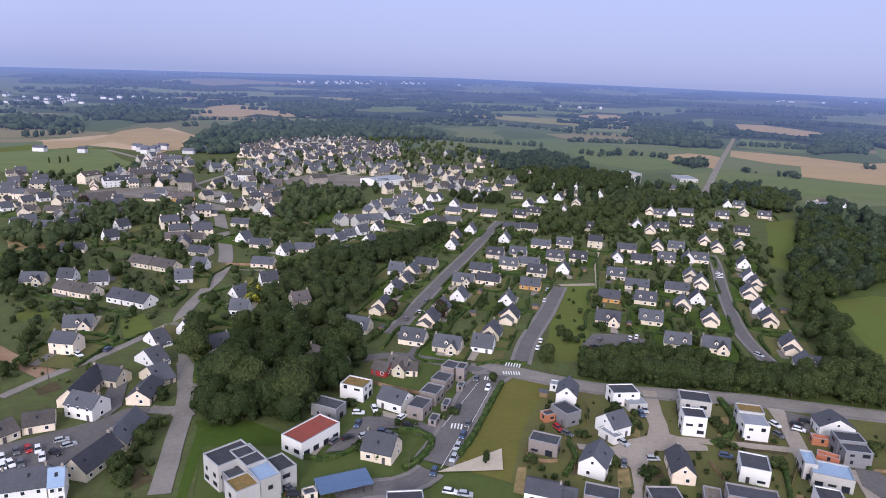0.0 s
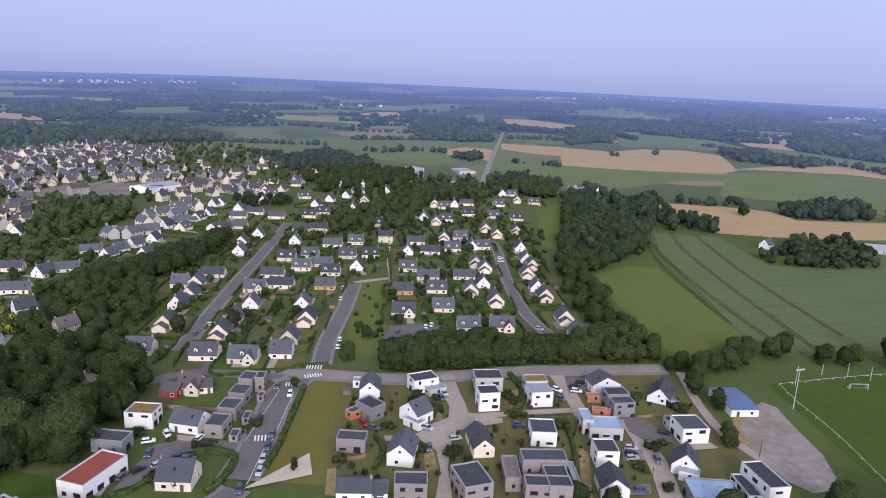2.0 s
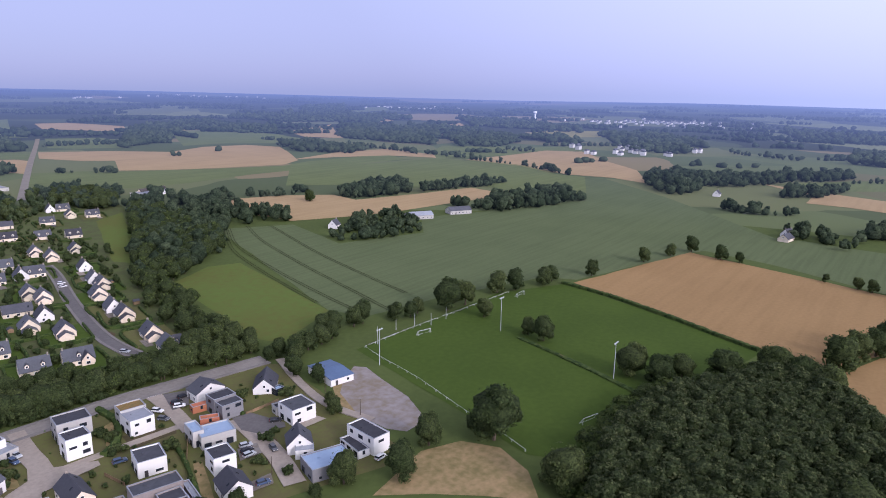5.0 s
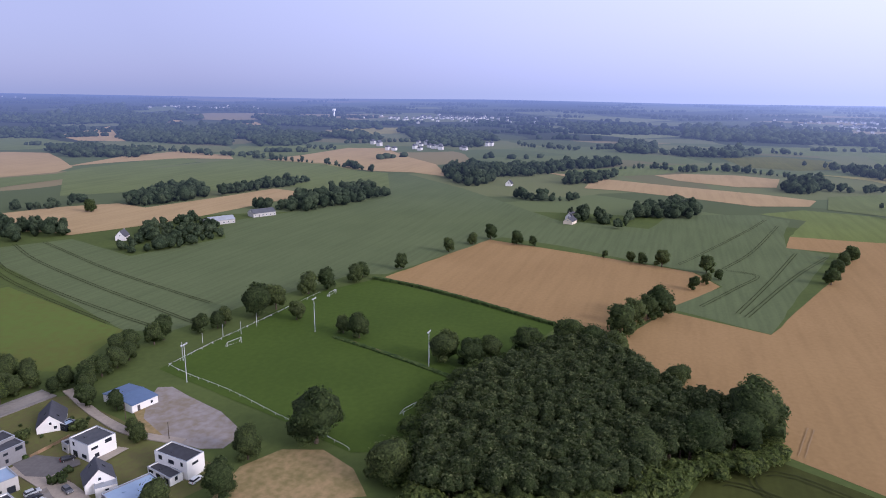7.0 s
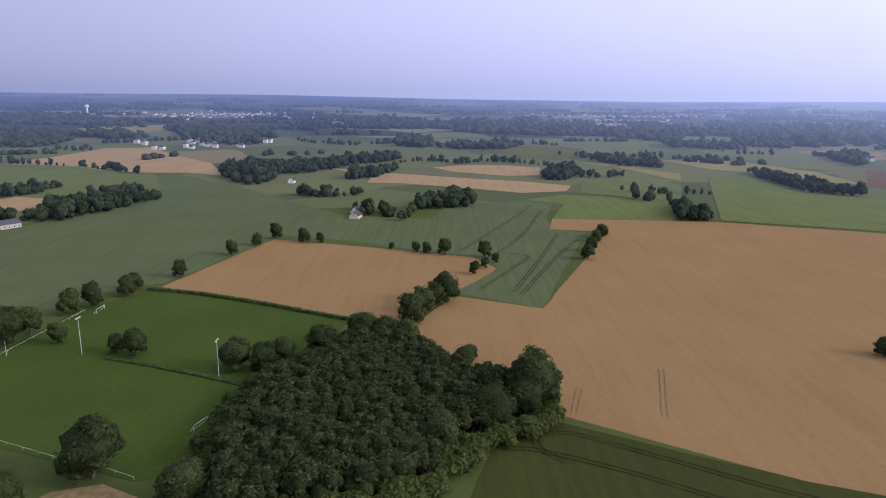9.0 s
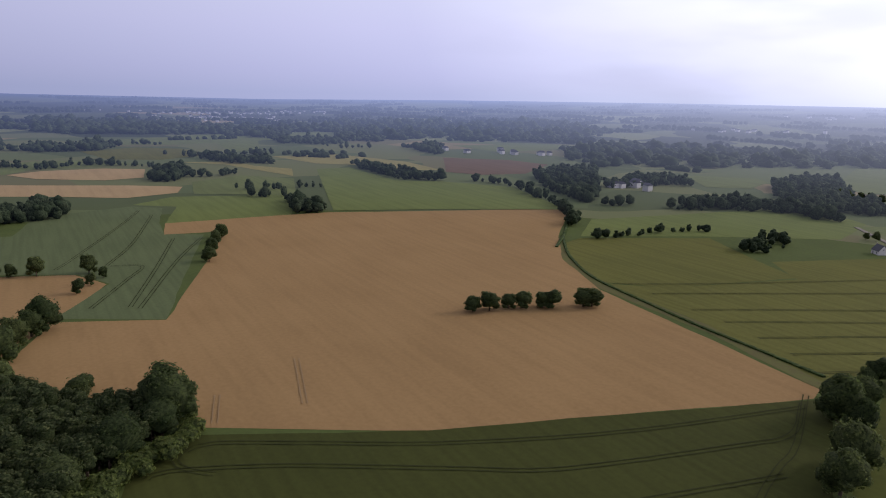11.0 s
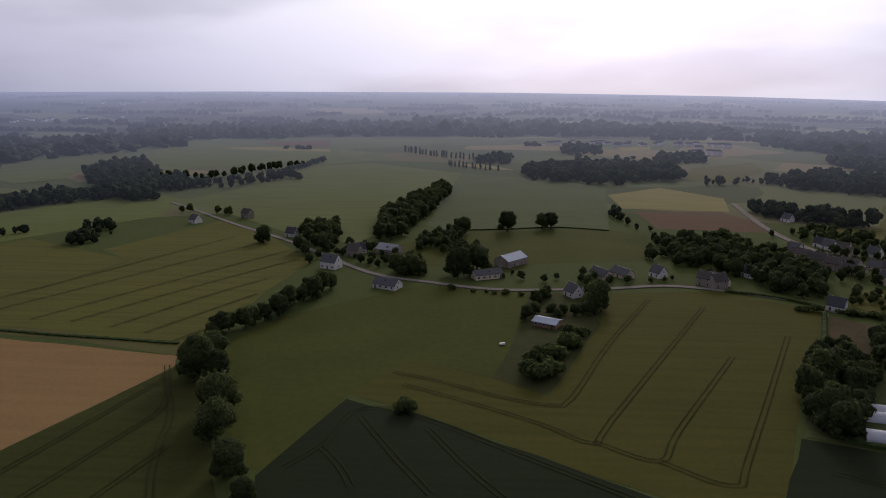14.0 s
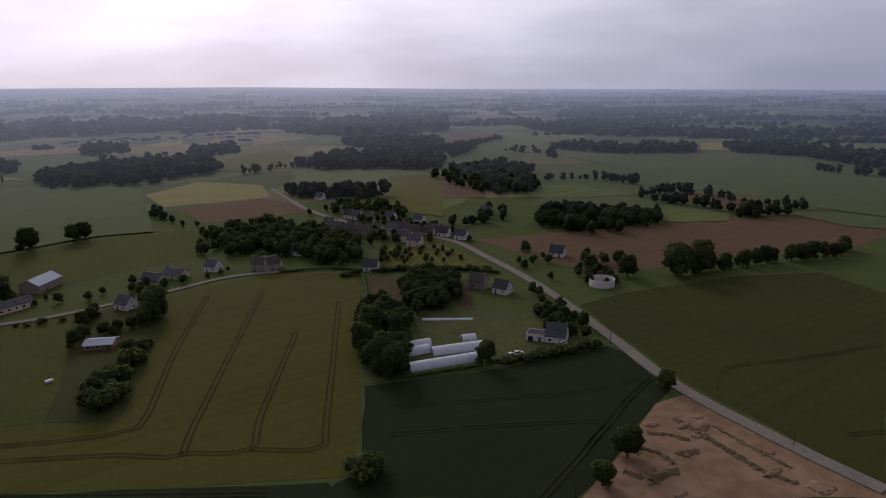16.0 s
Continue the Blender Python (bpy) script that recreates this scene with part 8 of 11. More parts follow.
clumps(spread([(527, -839), (564, -981), (523, -998), (439, -868), (362, -791), (342, -727), (367, -710), (445, -735)], 11, 285), (10, 15), 285, WOODS, 2, 8, spreadout=0.53)
clumps(along([(1240, -189), (1194, -236), (1201, -294), (1190, -371)], 10, 286, side=5), (8, 13), 286, WOODS, 2, 8, spreadout=0.53)
clumps(along([(1665, -478), (1499, -521), (1341, -541)], 12, 287, side=6), (8, 13), 287, WOODS, 2, 0, spreadout=0.68)
clumps(along([(1295, -540), (1277, -616)], 11, 288, side=5), (8, 13), 288, WOODS, 2, 8, spreadout=0.60)
clumps(along([(780, -199), (758, -215), (747, -245)], 8, 289, side=4), (8, 13), 289, WOODS, 2, 8, spreadout=0.50)
clumps(along([(760, -263), (748, -294)], 8, 290, side=4), (8, 13), 290, WOODS, 2, 8, spreadout=0.50)
clumps(along([(739, -507), (683, -522), (590, -493), (499, -454), (433, -401)], 8, 291, side=4), (8, 13), 291, WOODS, 2, 8, spreadout=0.50)
clumps(along([(515, -516), (502, -546), (503, -564)], 8, 292, side=4), (8, 13), 292, WOODS, 2, 8, spreadout=0.50)
clumps(spread([(539, -863), (541, -981), (446, -890), (382, -760), (432, -768)], 10, 293), (10, 15), 293, WOODS, 2, 8, spreadout=0.53)
clumps(spread([(1025, -1873), (483, -2075), (410, -1763), (489, -1587), (790, -1524)], 30, 294), (10, 15), 294, WOODS, 2, 0, spreadout=1.52)
clumps(spread([(483, -2075), (117, -2310), (-391, -2162), (-725, -1970), (-619, -1674), (-324, -1780), (87, -1758), (387, -1664)], 47, 295), (10, 15), 295, WOODS, 2, 0, spreadout=2.36)
clumps(spread([(17, -1120), (-47, -1168), (-43, -1059), (16, -1050)], 12, 296), (10, 15), 296, WOODS, 2, 8, spreadout=0.58)
clumps(spread([(-49, -992), (-116, -1049), (-199, -1073), (-266, -1026), (-284, -973), (-254, -876), (-198, -850), (-154, -815), (-126, -831), (-64, -859)], 14, 297), (10, 15), 297, WOODS, 2, 8, spreadout=0.69)
clumps(spread([(-152, -1399), (-232, -1372), (-210, -1238), (-143, -1218)], 14, 298), (10, 15), 298, WOODS, 2, 8, spreadout=0.69)
clumps(spread([(-290, -1193), (-383, -1221), (-365, -1114), (-279, -1080)], 13, 299), (10, 15), 299, WOODS, 2, 8, spreadout=0.63)
clumps(along([(379, -754), (339, -766), (307, -759), (284, -799), (252, -869)], 8, 300, side=4), (8, 13), 300, WOODS, 2, 8, spreadout=0.50)
clumps(along([(269, -871), (230, -844)], 8, 301, side=4), (8, 13), 301, WOODS, 2, 8, spreadout=0.50)
clumps(along([(-268, -842), (-319, -843)], 8, 302, side=4), (8, 13), 302, WOODS, 2, 8, spreadout=0.50)
clumps(spread([(-361, -887), (-471, -967), (-573, -825), (-490, -706), (-413, -767), (-356, -818)], 12, 303), (10, 15), 303, WOODS, 2, 8, spreadout=0.60)
clumps(spread([(-262, -663), (-287, -647), (-325, -595), (-332, -572), (-306, -571), (-248, -616)], 10, 304), (10, 15), 304, WOODS, 2, 8, spreadout=0.53)
clumps(spread([(-573, -1174), (-713, -1198), (-716, -1030), (-611, -880), (-532, -1005)], 13, 305), (10, 15), 305, WOODS, 2, 8, spreadout=0.66)
clumps(spread([(-737, -1871), (-1198, -1722), (-853, -1227), (-632, -1242), (-585, -1491)], 32, 306), (10, 15), 306, WOODS, 2, 0, spreadout=1.62)
clumps(spread([(-626, -901), (-751, -962), (-641, -850), (-574, -804)], 12, 307), (10, 15), 307, WOODS, 2, 8, spreadout=0.58)
clumps(spread([(-484, -689), (-575, -676), (-559, -614), (-452, -496), (-415, -505), (-449, -586)], 10, 308), (10, 15), 308, WOODS, 2, 8, spreadout=0.53)
clumps(spread([(-808, -845), (-844, -715), (-955, -659), (-882, -608), (-793, -672), (-773, -796)], 12, 309), (10, 15), 309, WOODS, 2, 8, spreadout=0.58)
clumps(spread([(-369, -391), (-406, -402), (-418, -375), (-427, -342), (-436, -321), (-391, -328), (-354, -350), (-352, -380)], 10, 310), (10, 15), 310, WOODS, 2, 8, spreadout=0.53)
clumps(spread([(-502, -307), (-522, -297), (-503, -286), (-485, -294)], 10, 311), (10, 15), 311, WOODS, 2, 8, spreadout=0.53)
clumps(spread([(-986, -629), (-1026, -540), (-1058, -473), (-1020, -405), (-880, -347), (-902, -394), (-948, -482), (-923, -569)], 11, 312), (10, 15), 312, WOODS, 2, 8, spreadout=0.57)
clumps(spread([(-1163, -1406), (-1260, -1072), (-1203, -807), (-1384, -676), (-1524, -613), (-1370, -549), (-1136, -703), (-991, -989)], 25, 313), (10, 15), 313, WOODS, 2, 0, spreadout=1.24)
clumps(along([(-325, -878), (-350, -840)], 8, 314, side=4), (8, 13), 314, WOODS, 2, 8, spreadout=0.50)
clumps(along([(-697, -833), (-713, -758), (-678, -697)], 8, 315, side=4), (8, 13), 315, WOODS, 2, 8, spreadout=0.50)
clumps(along([(-511, -542), (-540, -546), (-573, -499), (-573, -460)], 8, 316, side=4), (8, 13), 316, WOODS, 2, 8, spreadout=0.50)
clumps(along([(-506, -406), (-562, -403), (-560, -341), (-564, -291), (-565, -277)], 8, 317, side=4), (8, 13), 317, WOODS, 2, 8, spreadout=0.50)
clumps(along([(-499, -393), (-512, -355), (-505, -301)], 8, 318, side=4), (8, 13), 318, WOODS, 2, 8, spreadout=0.50)
clumps(along([(-501, -299), (-540, -279)], 8, 319, side=4), (8, 13), 319, WOODS, 2, 8, spreadout=0.50)
clumps(along([(-819, -401), (-813, -354), (-821, -323)], 8, 320, side=4), (8, 13), 320, WOODS, 2, 8, spreadout=0.50)

# estate houses
house("a", -36.0, 277.0, -15)
house("b", -28.1, 305.3, 75)
house("d", -24.8, 331.9, 75)
house("b", -20.1, 346.2, 75)
house("d", -25.7, 366.8, -15)
house("b", -17.5, 366.4, 75)
house("e", -9.3, 383.9, -15)
house("d", 5.8, 432.3, 75)
house("b", 8.1, 458.8, 75)
house("d", 19.8, 480.8, 75)
house("a", -10.9, 265.7, -15)
house("c", 3.8, 259.4, -15)
house("d", 18.6, 261.1, -15)
house("b", -4.9, 289.0, 75)
house("b", 0.1, 305.6, 75)
house("d", 9.3, 325.0, 75)
house("c", 12.2, 351.7, -15)
house("e", 26.2, 356.4, -15)
house("e", 22.8, 377.6, -15)
house("a", 40.4, 389.7, -15)
house("e", 53.2, 396.0, -15)
house("a", 55.7, 376.3, -15)
house("d", 72.5, 384.6, 75)
house("a", 33.8, 413.5, -15)
house("a", 48.6, 417.6, -15)
house("a", 71.9, 412.5, -15)
house("a", 86.7, 412.2, -15)
house("e", 67.2, 444.5, -15)
house("a", 84.0, 449.5, -15)
house("t", 105.9, 452.8, -15)
house("d", 43.1, 456.8, 75)
house("e", 51.8, 497.1, -15)
house("e", 64.8, 497.2, -15)
house("a", 63.0, 547.4, -15)
house("a", 76.7, 560.7, -15)
house("e", 37.2, 546.6, -15)
house("e", 7.5, 550.5, -15)
house("e", 6.9, 511.2, -15)
house("f", 48.9, 349.8, -15)
house("d", 33.6, 320.7, 75)
house("b", 33.3, 299.1, 75)
house("b", 23.0, 275.9, 75)
house("c", 79.8, 299.7, -15)
house("a", 100.9, 302.5, -15)
house("a", 104.3, 273.9, -15)
house("c", 119.8, 271.1, -15)
house("f", 88.2, 333.8, -15)
house("a", 107.0, 332.7, -15)
house("e", 109.5, 358.0, -15)
house("e", 130.8, 354.6, -15)
house("a", 102.4, 376.9, -15)
house("b", 124.3, 326.5, 75)
house("d", 135.8, 337.4, 75)
house("b", 131.5, 307.5, 75)
house("b", 147.6, 381.7, 75)
house("b", 149.0, 368.5, 75)
house("d", 112.4, 416.1, 75)
house("e", 128.0, 415.7, -15)
house("a", 145.3, 420.1, -15)
house("d", 160.5, 423.0, 75)
house("a", 167.9, 422.8, -15)
house("e", 125.7, 443.8, -15)
house("b", 149.4, 452.5, 75)
house("a", 162.3, 452.4, -15)
house("b", 161.0, 509.4, 75)
house("d", 155.0, 525.6, 75)
house("a", 172.6, 518.8, -15)
house("a", 199.5, 539.0, -15)
house("a", 218.2, 527.0, -15)
house("a", 234.9, 515.3, -15)
house("a", 245.5, 581.6, -15)
house("a", 283.9, 638.1, -15)
house("a", 286.5, 589.4, -15)
house("b", 191.6, 477.5, 75)
house("b", 193.1, 457.8, 75)
house("b", 213.2, 467.4, 75)
house("d", 193.1, 414.2, 75)
house("d", 183.9, 384.5, 75)
house("b", 181.1, 369.7, 75)
house("b", 170.0, 352.7, 75)
house("d", 163.3, 325.1, 75)
house("b", 161.2, 310.2, 75)
house("b", 154.9, 275.9, 75)
house("c", 150.7, 254.2, 75)

house("a", 46.7, 737.3, -15)
house("b", 35.6, 677.3, 75)
house("e", 68.6, 718.9, -15)
house("v", 26.5, 857.6, 20)
house("v", 42.2, 859.9, 20)
house("w", 59.2, 880.5, 20)
house("d", 139.0, 705.7, 75)
house("b", 123.0, 616.2, 75)
house("d", 103.8, 572.1, 75)
house("w", 116.3, 711.8, 75)
house("d", 155.9, 669.1, 75)
house("b", 175.7, 708.6, 75)
house("d", 200.1, 745.7, 75)
house("d", 227.7, 790.7, 75)
house("a", 110.5, 508.0, -15)
house("w", 17.1, 702.5, 20)
house("d", 30.5, 617.9, 75)
house("e", 21.3, 566.4, -15)
house("d", 8.4, 582.4, 75)
house("b", 184.1, 589.5, 75)
house("a", 189.2, 575.6, -15)
house("d", 202.0, 584.7, 75)
house("e", 216.4, 591.0, -15)
house("d", 274.3, 641.6, 75)
house("b", 273.6, 602.4, 75)
house("d", 4.3, 692.9, 75)
house("w", -6.2, 609.8, 75)
house("v", 386.5, 678.5, 15)
house("v", 407.1, 680.0, 15)
house("e", 254.5, 733.0, -15)

# garden plots of the estate
plot(-36.0, 277.0, -15, 3)
plot(-28.1, 305.3, 165, 4)
plot(-24.8, 331.9, -15, 5)
plot(-20.1, 346.2, 165, 6)
plot(-25.7, 366.8, -15, 7)
plot(-17.5, 366.4, 165, 8)
plot(-9.3, 383.9, -15, 9)
plot(5.8, 432.3, 165, 10)
plot(8.1, 458.8, -15, 11)
plot(19.8, 480.8, 165, 12)
plot(-10.9, 265.7, -15, 13)
plot(3.8, 259.4, 165, 14)
plot(18.6, 261.1, -15, 15)
plot(-4.9, 289.0, 165, 16)
plot(0.1, 305.6, -15, 17)
plot(9.3, 325.0, 165, 18)
plot(12.2, 351.7, -15, 19)
plot(26.2, 356.4, 165, 20)
plot(22.8, 377.6, -15, 21)
plot(40.4, 389.7, 165, 22)
plot(53.2, 396.0, -15, 23)
plot(55.7, 376.3, 165, 24)
plot(72.5, 384.6, -15, 25)
plot(33.8, 413.5, 165, 26)
plot(48.6, 417.6, -15, 27)
plot(71.9, 412.5, 165, 28)
plot(86.7, 412.2, -15, 29)
plot(67.2, 444.5, 165, 30)
plot(84.0, 449.5, -15, 31)
plot(105.9, 452.8, 165, 32)
plot(43.1, 456.8, -15, 33)
plot(51.8, 497.1, 165, 34)
plot(64.8, 497.2, -15, 35)
plot(63.0, 547.4, 165, 36)
plot(76.7, 560.7, -15, 37)
plot(37.2, 546.6, 165, 38)
plot(7.5, 550.5, -15, 39)
plot(6.9, 511.2, 165, 40)
plot(48.9, 349.8, -15, 41)
plot(33.6, 320.7, 165, 42)
plot(33.3, 299.1, -15, 43)
plot(23.0, 275.9, 165, 44)
plot(79.8, 299.7, -15, 45)
plot(100.9, 302.5, 165, 46)
plot(104.3, 273.9, -15, 47)
plot(119.8, 271.1, 165, 48)
plot(88.2, 333.8, -15, 49)
plot(107.0, 332.7, 165, 50)
plot(109.5, 358.0, -15, 51)
plot(130.8, 354.6, 165, 52)
plot(102.4, 376.9, -15, 53)
plot(124.3, 326.5, 165, 54)
plot(135.8, 337.4, -15, 55)
plot(131.5, 307.5, 165, 56)
plot(147.6, 381.7, -15, 57)
plot(149.0, 368.5, 165, 58)
plot(112.4, 416.1, -15, 59)
plot(128.0, 415.7, 165, 60)
plot(145.3, 420.1, -15, 61)
plot(160.5, 423.0, 165, 62)
plot(167.9, 422.8, -15, 63)
plot(125.7, 443.8, 165, 64)
plot(149.4, 452.5, -15, 65)
plot(162.3, 452.4, 165, 66)
plot(161.0, 509.4, -15, 67)
plot(155.0, 525.6, 165, 68)
plot(172.6, 518.8, -15, 69)
plot(199.5, 539.0, 165, 70)
plot(218.2, 527.0, -15, 71)
plot(234.9, 515.3, 165, 72)
plot(245.5, 581.6, -15, 73)
plot(283.9, 638.1, 165, 74)
plot(286.5, 589.4, -15, 75)
plot(191.6, 477.5, 165, 76)
plot(193.1, 457.8, -15, 77)
plot(213.2, 467.4, 165, 78)
plot(193.1, 414.2, -15, 79)
plot(183.9, 384.5, 165, 80)
plot(181.1, 369.7, -15, 81)
plot(170.0, 352.7, 165, 82)
plot(163.3, 325.1, -15, 83)
plot(161.2, 310.2, 165, 84)
plot(154.9, 275.9, -15, 85)
plot(150.7, 254.2, 165, 86)
shed(29.1, 301.5, 75, 0)
shed(47.5, 316.7, 165, 1)
shed(20.4, 336.9, 75, 2)
shed(15.8, 302.6, 165, 3)
shed(89.3, 296.6, 75, 4)
shed(85.9, 389.1, 165, 5)
shed(118.0, 330.4, 75, 6)
shed(176.5, 326.5, 165, 7)
shed(187.4, 371.6, 75, 8)
shed(38.6, 221.0, 165, 9)
shed(118.6, 173.4, 75, 10)
shed(-14.9, 359.2, 165, 11)
shed(-25.9, 277.8, 75, 12)

# new houses east of the green
gable_near(45.3, 213.7, -15, 7.1, 9.5, 4.3, 3.0, RENDER_WHITE, SLATE, "white gabled house with slate roof", "y", seed=3, stacks=0, group="new houses")
block_near(42.7, 225.0, -15, 2.7, 3.9, 3.0, RENDER_WHITE, ZINC, "low white annex with flat roof")
block_near(40.8, 201.8, -59, 8.1, 6.3, 5.1, RENDER_GREY, FELT, "dark grey cube house with flat roof", 3)
block_near(35.8, 202.5, -62, 3.3, 5.1, 3.0, BRICK, FELT, "low orange brick annex beside a house")
block_near(67.0, 215.6, 8, 9.8, 7.0, 5.4, RENDER_WHITE, FELT, "white house with dark flat roof", 5)
block_near(70.4, 212.2, 9, 6.9, 5.6, 3.0, RENDER_PALE, ZINC, "low annex under grey roof")
gable_near(54.7, 195.5, -61, 8.6, 7.5, 4.0, 3.4, RENDER_WHITE, SLATE, "white gabled house with slate roof", "y", seed=5, stacks=0, group="new houses")
block_near(54.6, 191.7, -57, 6.9, 3.4, 3.0, RENDER_WHITE, ZINC, "low white annex with grey roof", 2)
block_near(32.8, 181.3, -20, 8.9, 5.8, 4.6, TAUPE, FELT, "grey timber-clad cube house with flat roof", 7)
gable_near(45.4, 170.3, -25, 7.8, 10.6, 4.1, 3.1, RENDER_WHITE, SLATE, "white gabled house with steep slate roof", "y", seed=7, stacks=0, group="new houses")
gable_near(29.3, 156.5, -16, 9.6, 7.5, 3.2, 1.9, RENDER_WHITE, SLATE, "white house with slate roof and low wing", "x", seed=9, lights=0, garage=1, group="new houses")
block_near(43.9, 152.3, -16, 9.0, 6.2, 6.0, TAUPE, FELT, "grey house with flat roof", 11)
block_near(61.8, 147.3, 2, 8.4, 11.4, 6.0, TAUPE, FELT, "grey flat-roofed house with a curved wall", 12)
gable_near(35.5, 154.7, -16, 2.7, 6, 2.6, 1.2, RENDER_WHITE, SLATE, "small low white wing with slate roof", "x", seed=10, lights=0, stacks=0)
gable_near(71.6, 168.8, -8, 6.6, 12.3, 3.4, 2.8, RENDER_CREAM, SLATE, "cream gabled house with big slate roof", "y", seed=6, stacks=1, group="new houses")
block_near(88.8, 208.6, -12, 10.3, 8.0, 6.8, RENDER_PALE, FELT, "pale grey box house with flat roof", 13)
block_near(84.3, 196.5, -8, 7.3, 6.8, 7.1, RENDER_WHITE, FELT, "white box house with roof hatch", 14)
block_near(103.9, 195.1, -8, 7.8, 8.9, 5.9, RENDER_WHITE, ZINC, "white house with zinc roof", 15)
block_near(105.4, 203.1, -11, 8.3, 6.0, 6.4, RENDER_PALE, SEDUM, "pale house with rusty planted roof", 16)
gable_near(132.9, 199.8, -7, 11.1, 7.6, 3.5, 2.9, RENDER_WHITE, SLATE, "white house with slate roof", "y", seed=11, stacks=0, group="new houses")
block_near(128.9, 181.6, -9, 7.8, 6.5, 5.5, RENDER_GREY, FELT, "grey cube house with flat roof", 17)
block_near(129.6, 186.7, -9, 8.2, 6.4, 6.2, RENDER_GREY, FELT, "grey cube house with flat roof", 18)
block_near(124.6, 193.8, -15, 5.7, 3.3, 2.6, BRICK, BRICK, "low orange brick garden room with flat roof")
block_near(120.8, 183.4, -31, 6.2, 3.0, 2.6, BRICK, BRICK, "low orange brick outbuilding with flat roof")
block_near(114.3, 169.2, -19, 10.9, 8.2, 4.5, RENDER_PALE, PALE_METAL, "pale grey house under light blue metal roof", 19)
block_near(110.2, 173.9, -15, 3.6, 8.0, 5.5, RENDER_PALE, PALE_METAL, "pale grey wing under light blue metal roof", 19)
block_near(105.9, 154.5, -16, 6.8, 7.7, 5.7, RENDER_WHITE, FELT, "white cube house with dark flat roof", 20)
gable_near(99.6, 140.0, -18, 7.9, 9.1, 3.4, 2.9, RENDER_WHITE, SLATE, "white gabled house with slate roof", "y", seed=13, stacks=0, group="new houses")
block_near(73.2, 150.4, -16, 4.5, 11.8, 4.5, TAUPE, GRAVEL, "grey apartment block wing with flat roof", 21)
block_near(83.2, 151.4, -15, 12.8, 6.1, 8.0, TAUPE, FELT, "grey apartment block with flat roof", 22)
block_near(79.4, 141.0, -17, 12.7, 5.1, 7.0, TAUPE, FELT, "grey apartment block with flat roof", 23)
block_near(82.4, 139.7, -14, 6.4, 10.7, 7.1, TAUPE, FELT, "brown-grey apartment block wing with flat roof")
block_near(90.0, 144.3, -16, 1.9, 11.1, 4.0, TAUPE, ZINC, "low brown-grey apartment annex with balcony")
block_near(92.5, 170.4, -18, 8.1, 9.0, 5.2, RENDER_WHITE, FELT, "white house with dark flat roof", 24)
gable_near(147.2, 187.7, -45, 8.2, 12.1, 2.3, 3.7, RENDER_WHITE, SLATE, "white gabled house with slate roof", "y", seed=15, stacks=0, group="new houses")
block_near(150.9, 183.0, -1, 3.7, 3.0, 2.6, GLASS, PALE_METAL, "small glazed veranda beside a house")
block_near(141.5, 159.7, -11, 9.1, 9.6, 5.8, RENDER_WHITE, FELT, "white cube house with terrace", 25)
block_near(140.0, 170.6, -15, 2.6, 3.7, 3.2, RENDER_PALE, FELT, "low grey annex with flat roof")
gable_near(126.5, 145.3, -37, 7.7, 7.7, 3.3, 3.7, RENDER_WHITE, SLATE, "white gabled house with slate roof", "y", seed=17, stacks=0, group="new houses")
block_near(125.4, 142.0, -41, 5.7, 3.8, 3.2, RENDER_WHITE, ZINC, "low white annex with grey roof")
block_near(123.9, 127.7, -21, 13.6, 9.5, 4.4, RENDER_GREY, PALE_METAL, "grey house under light blue metal roof", 27)
block_near(142.6, 125.7, -8, 6.5, 13.4, 6.1, RENDER_WHITE, FELT, "white two-storey house with flat roof", 28)
block_near(137.1, 128.2, -15, 4.1, 11.0, 2.7, RENDER_WHITE, FELT, "white lower wing with dark flat roof", 29)
gable_near(171.9, 171.6, -13, 10.2, 17.3, 2.9, 0.7, RENDER_WHITE, BLUE_METAL, "low clubhouse under blue sheet-metal roof", "x", seed=19, lights=0, stacks=0, name="clubhouse", category="clubhouse")

# houses west of the avenue
gable_near(-22.4, 231.6, -23, 6.4, 7, 2.6, 2, RED_PAINT, OLD_SLATE, "low red-clad house with slate roof", "x", seed=3, stacks=0, lights=0)
gable_near(-16.2, 232.8, -18, 7.4, 9, 3, 3.4, RENDER_CREAM, OLD_SLATE, "cream house with grey slate roof", "x", seed=4, wing=1.0)
gable_near(-10.2, 232.5, 0, 5.0, 6, 2.6, 2, RENDER_CREAM, OLD_SLATE, "low cream wing with slate roof", "x", seed=5, stacks=0)
gable_near(-45.0, 236.0, -29, 17.0, 8, 3, 4, STONE, OLD_SLATE, "old house with grey slate roof and gables", "x", seed=8, wing=1.5, stacks=2)
block_near(-29.7, 211.7, -20, 9.1, 7.2, 5.6, RENDER_WHITE, SEDUM, "white cube house with planted roof", 31)
gable_near(-16.1, 205.4, -28, 9.8, 8, 3.4, 3, RENDER_WHITE, SLATE, "white house with slate roof", "x", seed=10, stacks=0)
block_near(-7.1, 200.1, -22, 6.0, 7.8, 4.6, TAUPE, FELT, "grey brick cube house in a row", 33)
block_near(-3.1, 210.7, -22, 6.3, 7.5, 4.6, TAUPE, FELT, "grey brick cube house in a row", 33)
block_near(0.3, 221.1, -23, 6.1, 7.4, 4.6, TAUPE, FELT, "grey brick cube house in a row", 33)
block_near(3.5, 232.7, -25, 5.4, 6.8, 4.4, TAUPE, FELT, "grey brick cube house in a row", 33)
block_near(8.3, 229.8, -15, 3.3, 5.7, 5.6, TAUPE, FELT, "grey brick annex with flat roof")
block_near(8.1, 221.0, -15, 2.3, 3.9, 2.6, TAUPE, FELT, "small brown-grey brick garage beside the row")
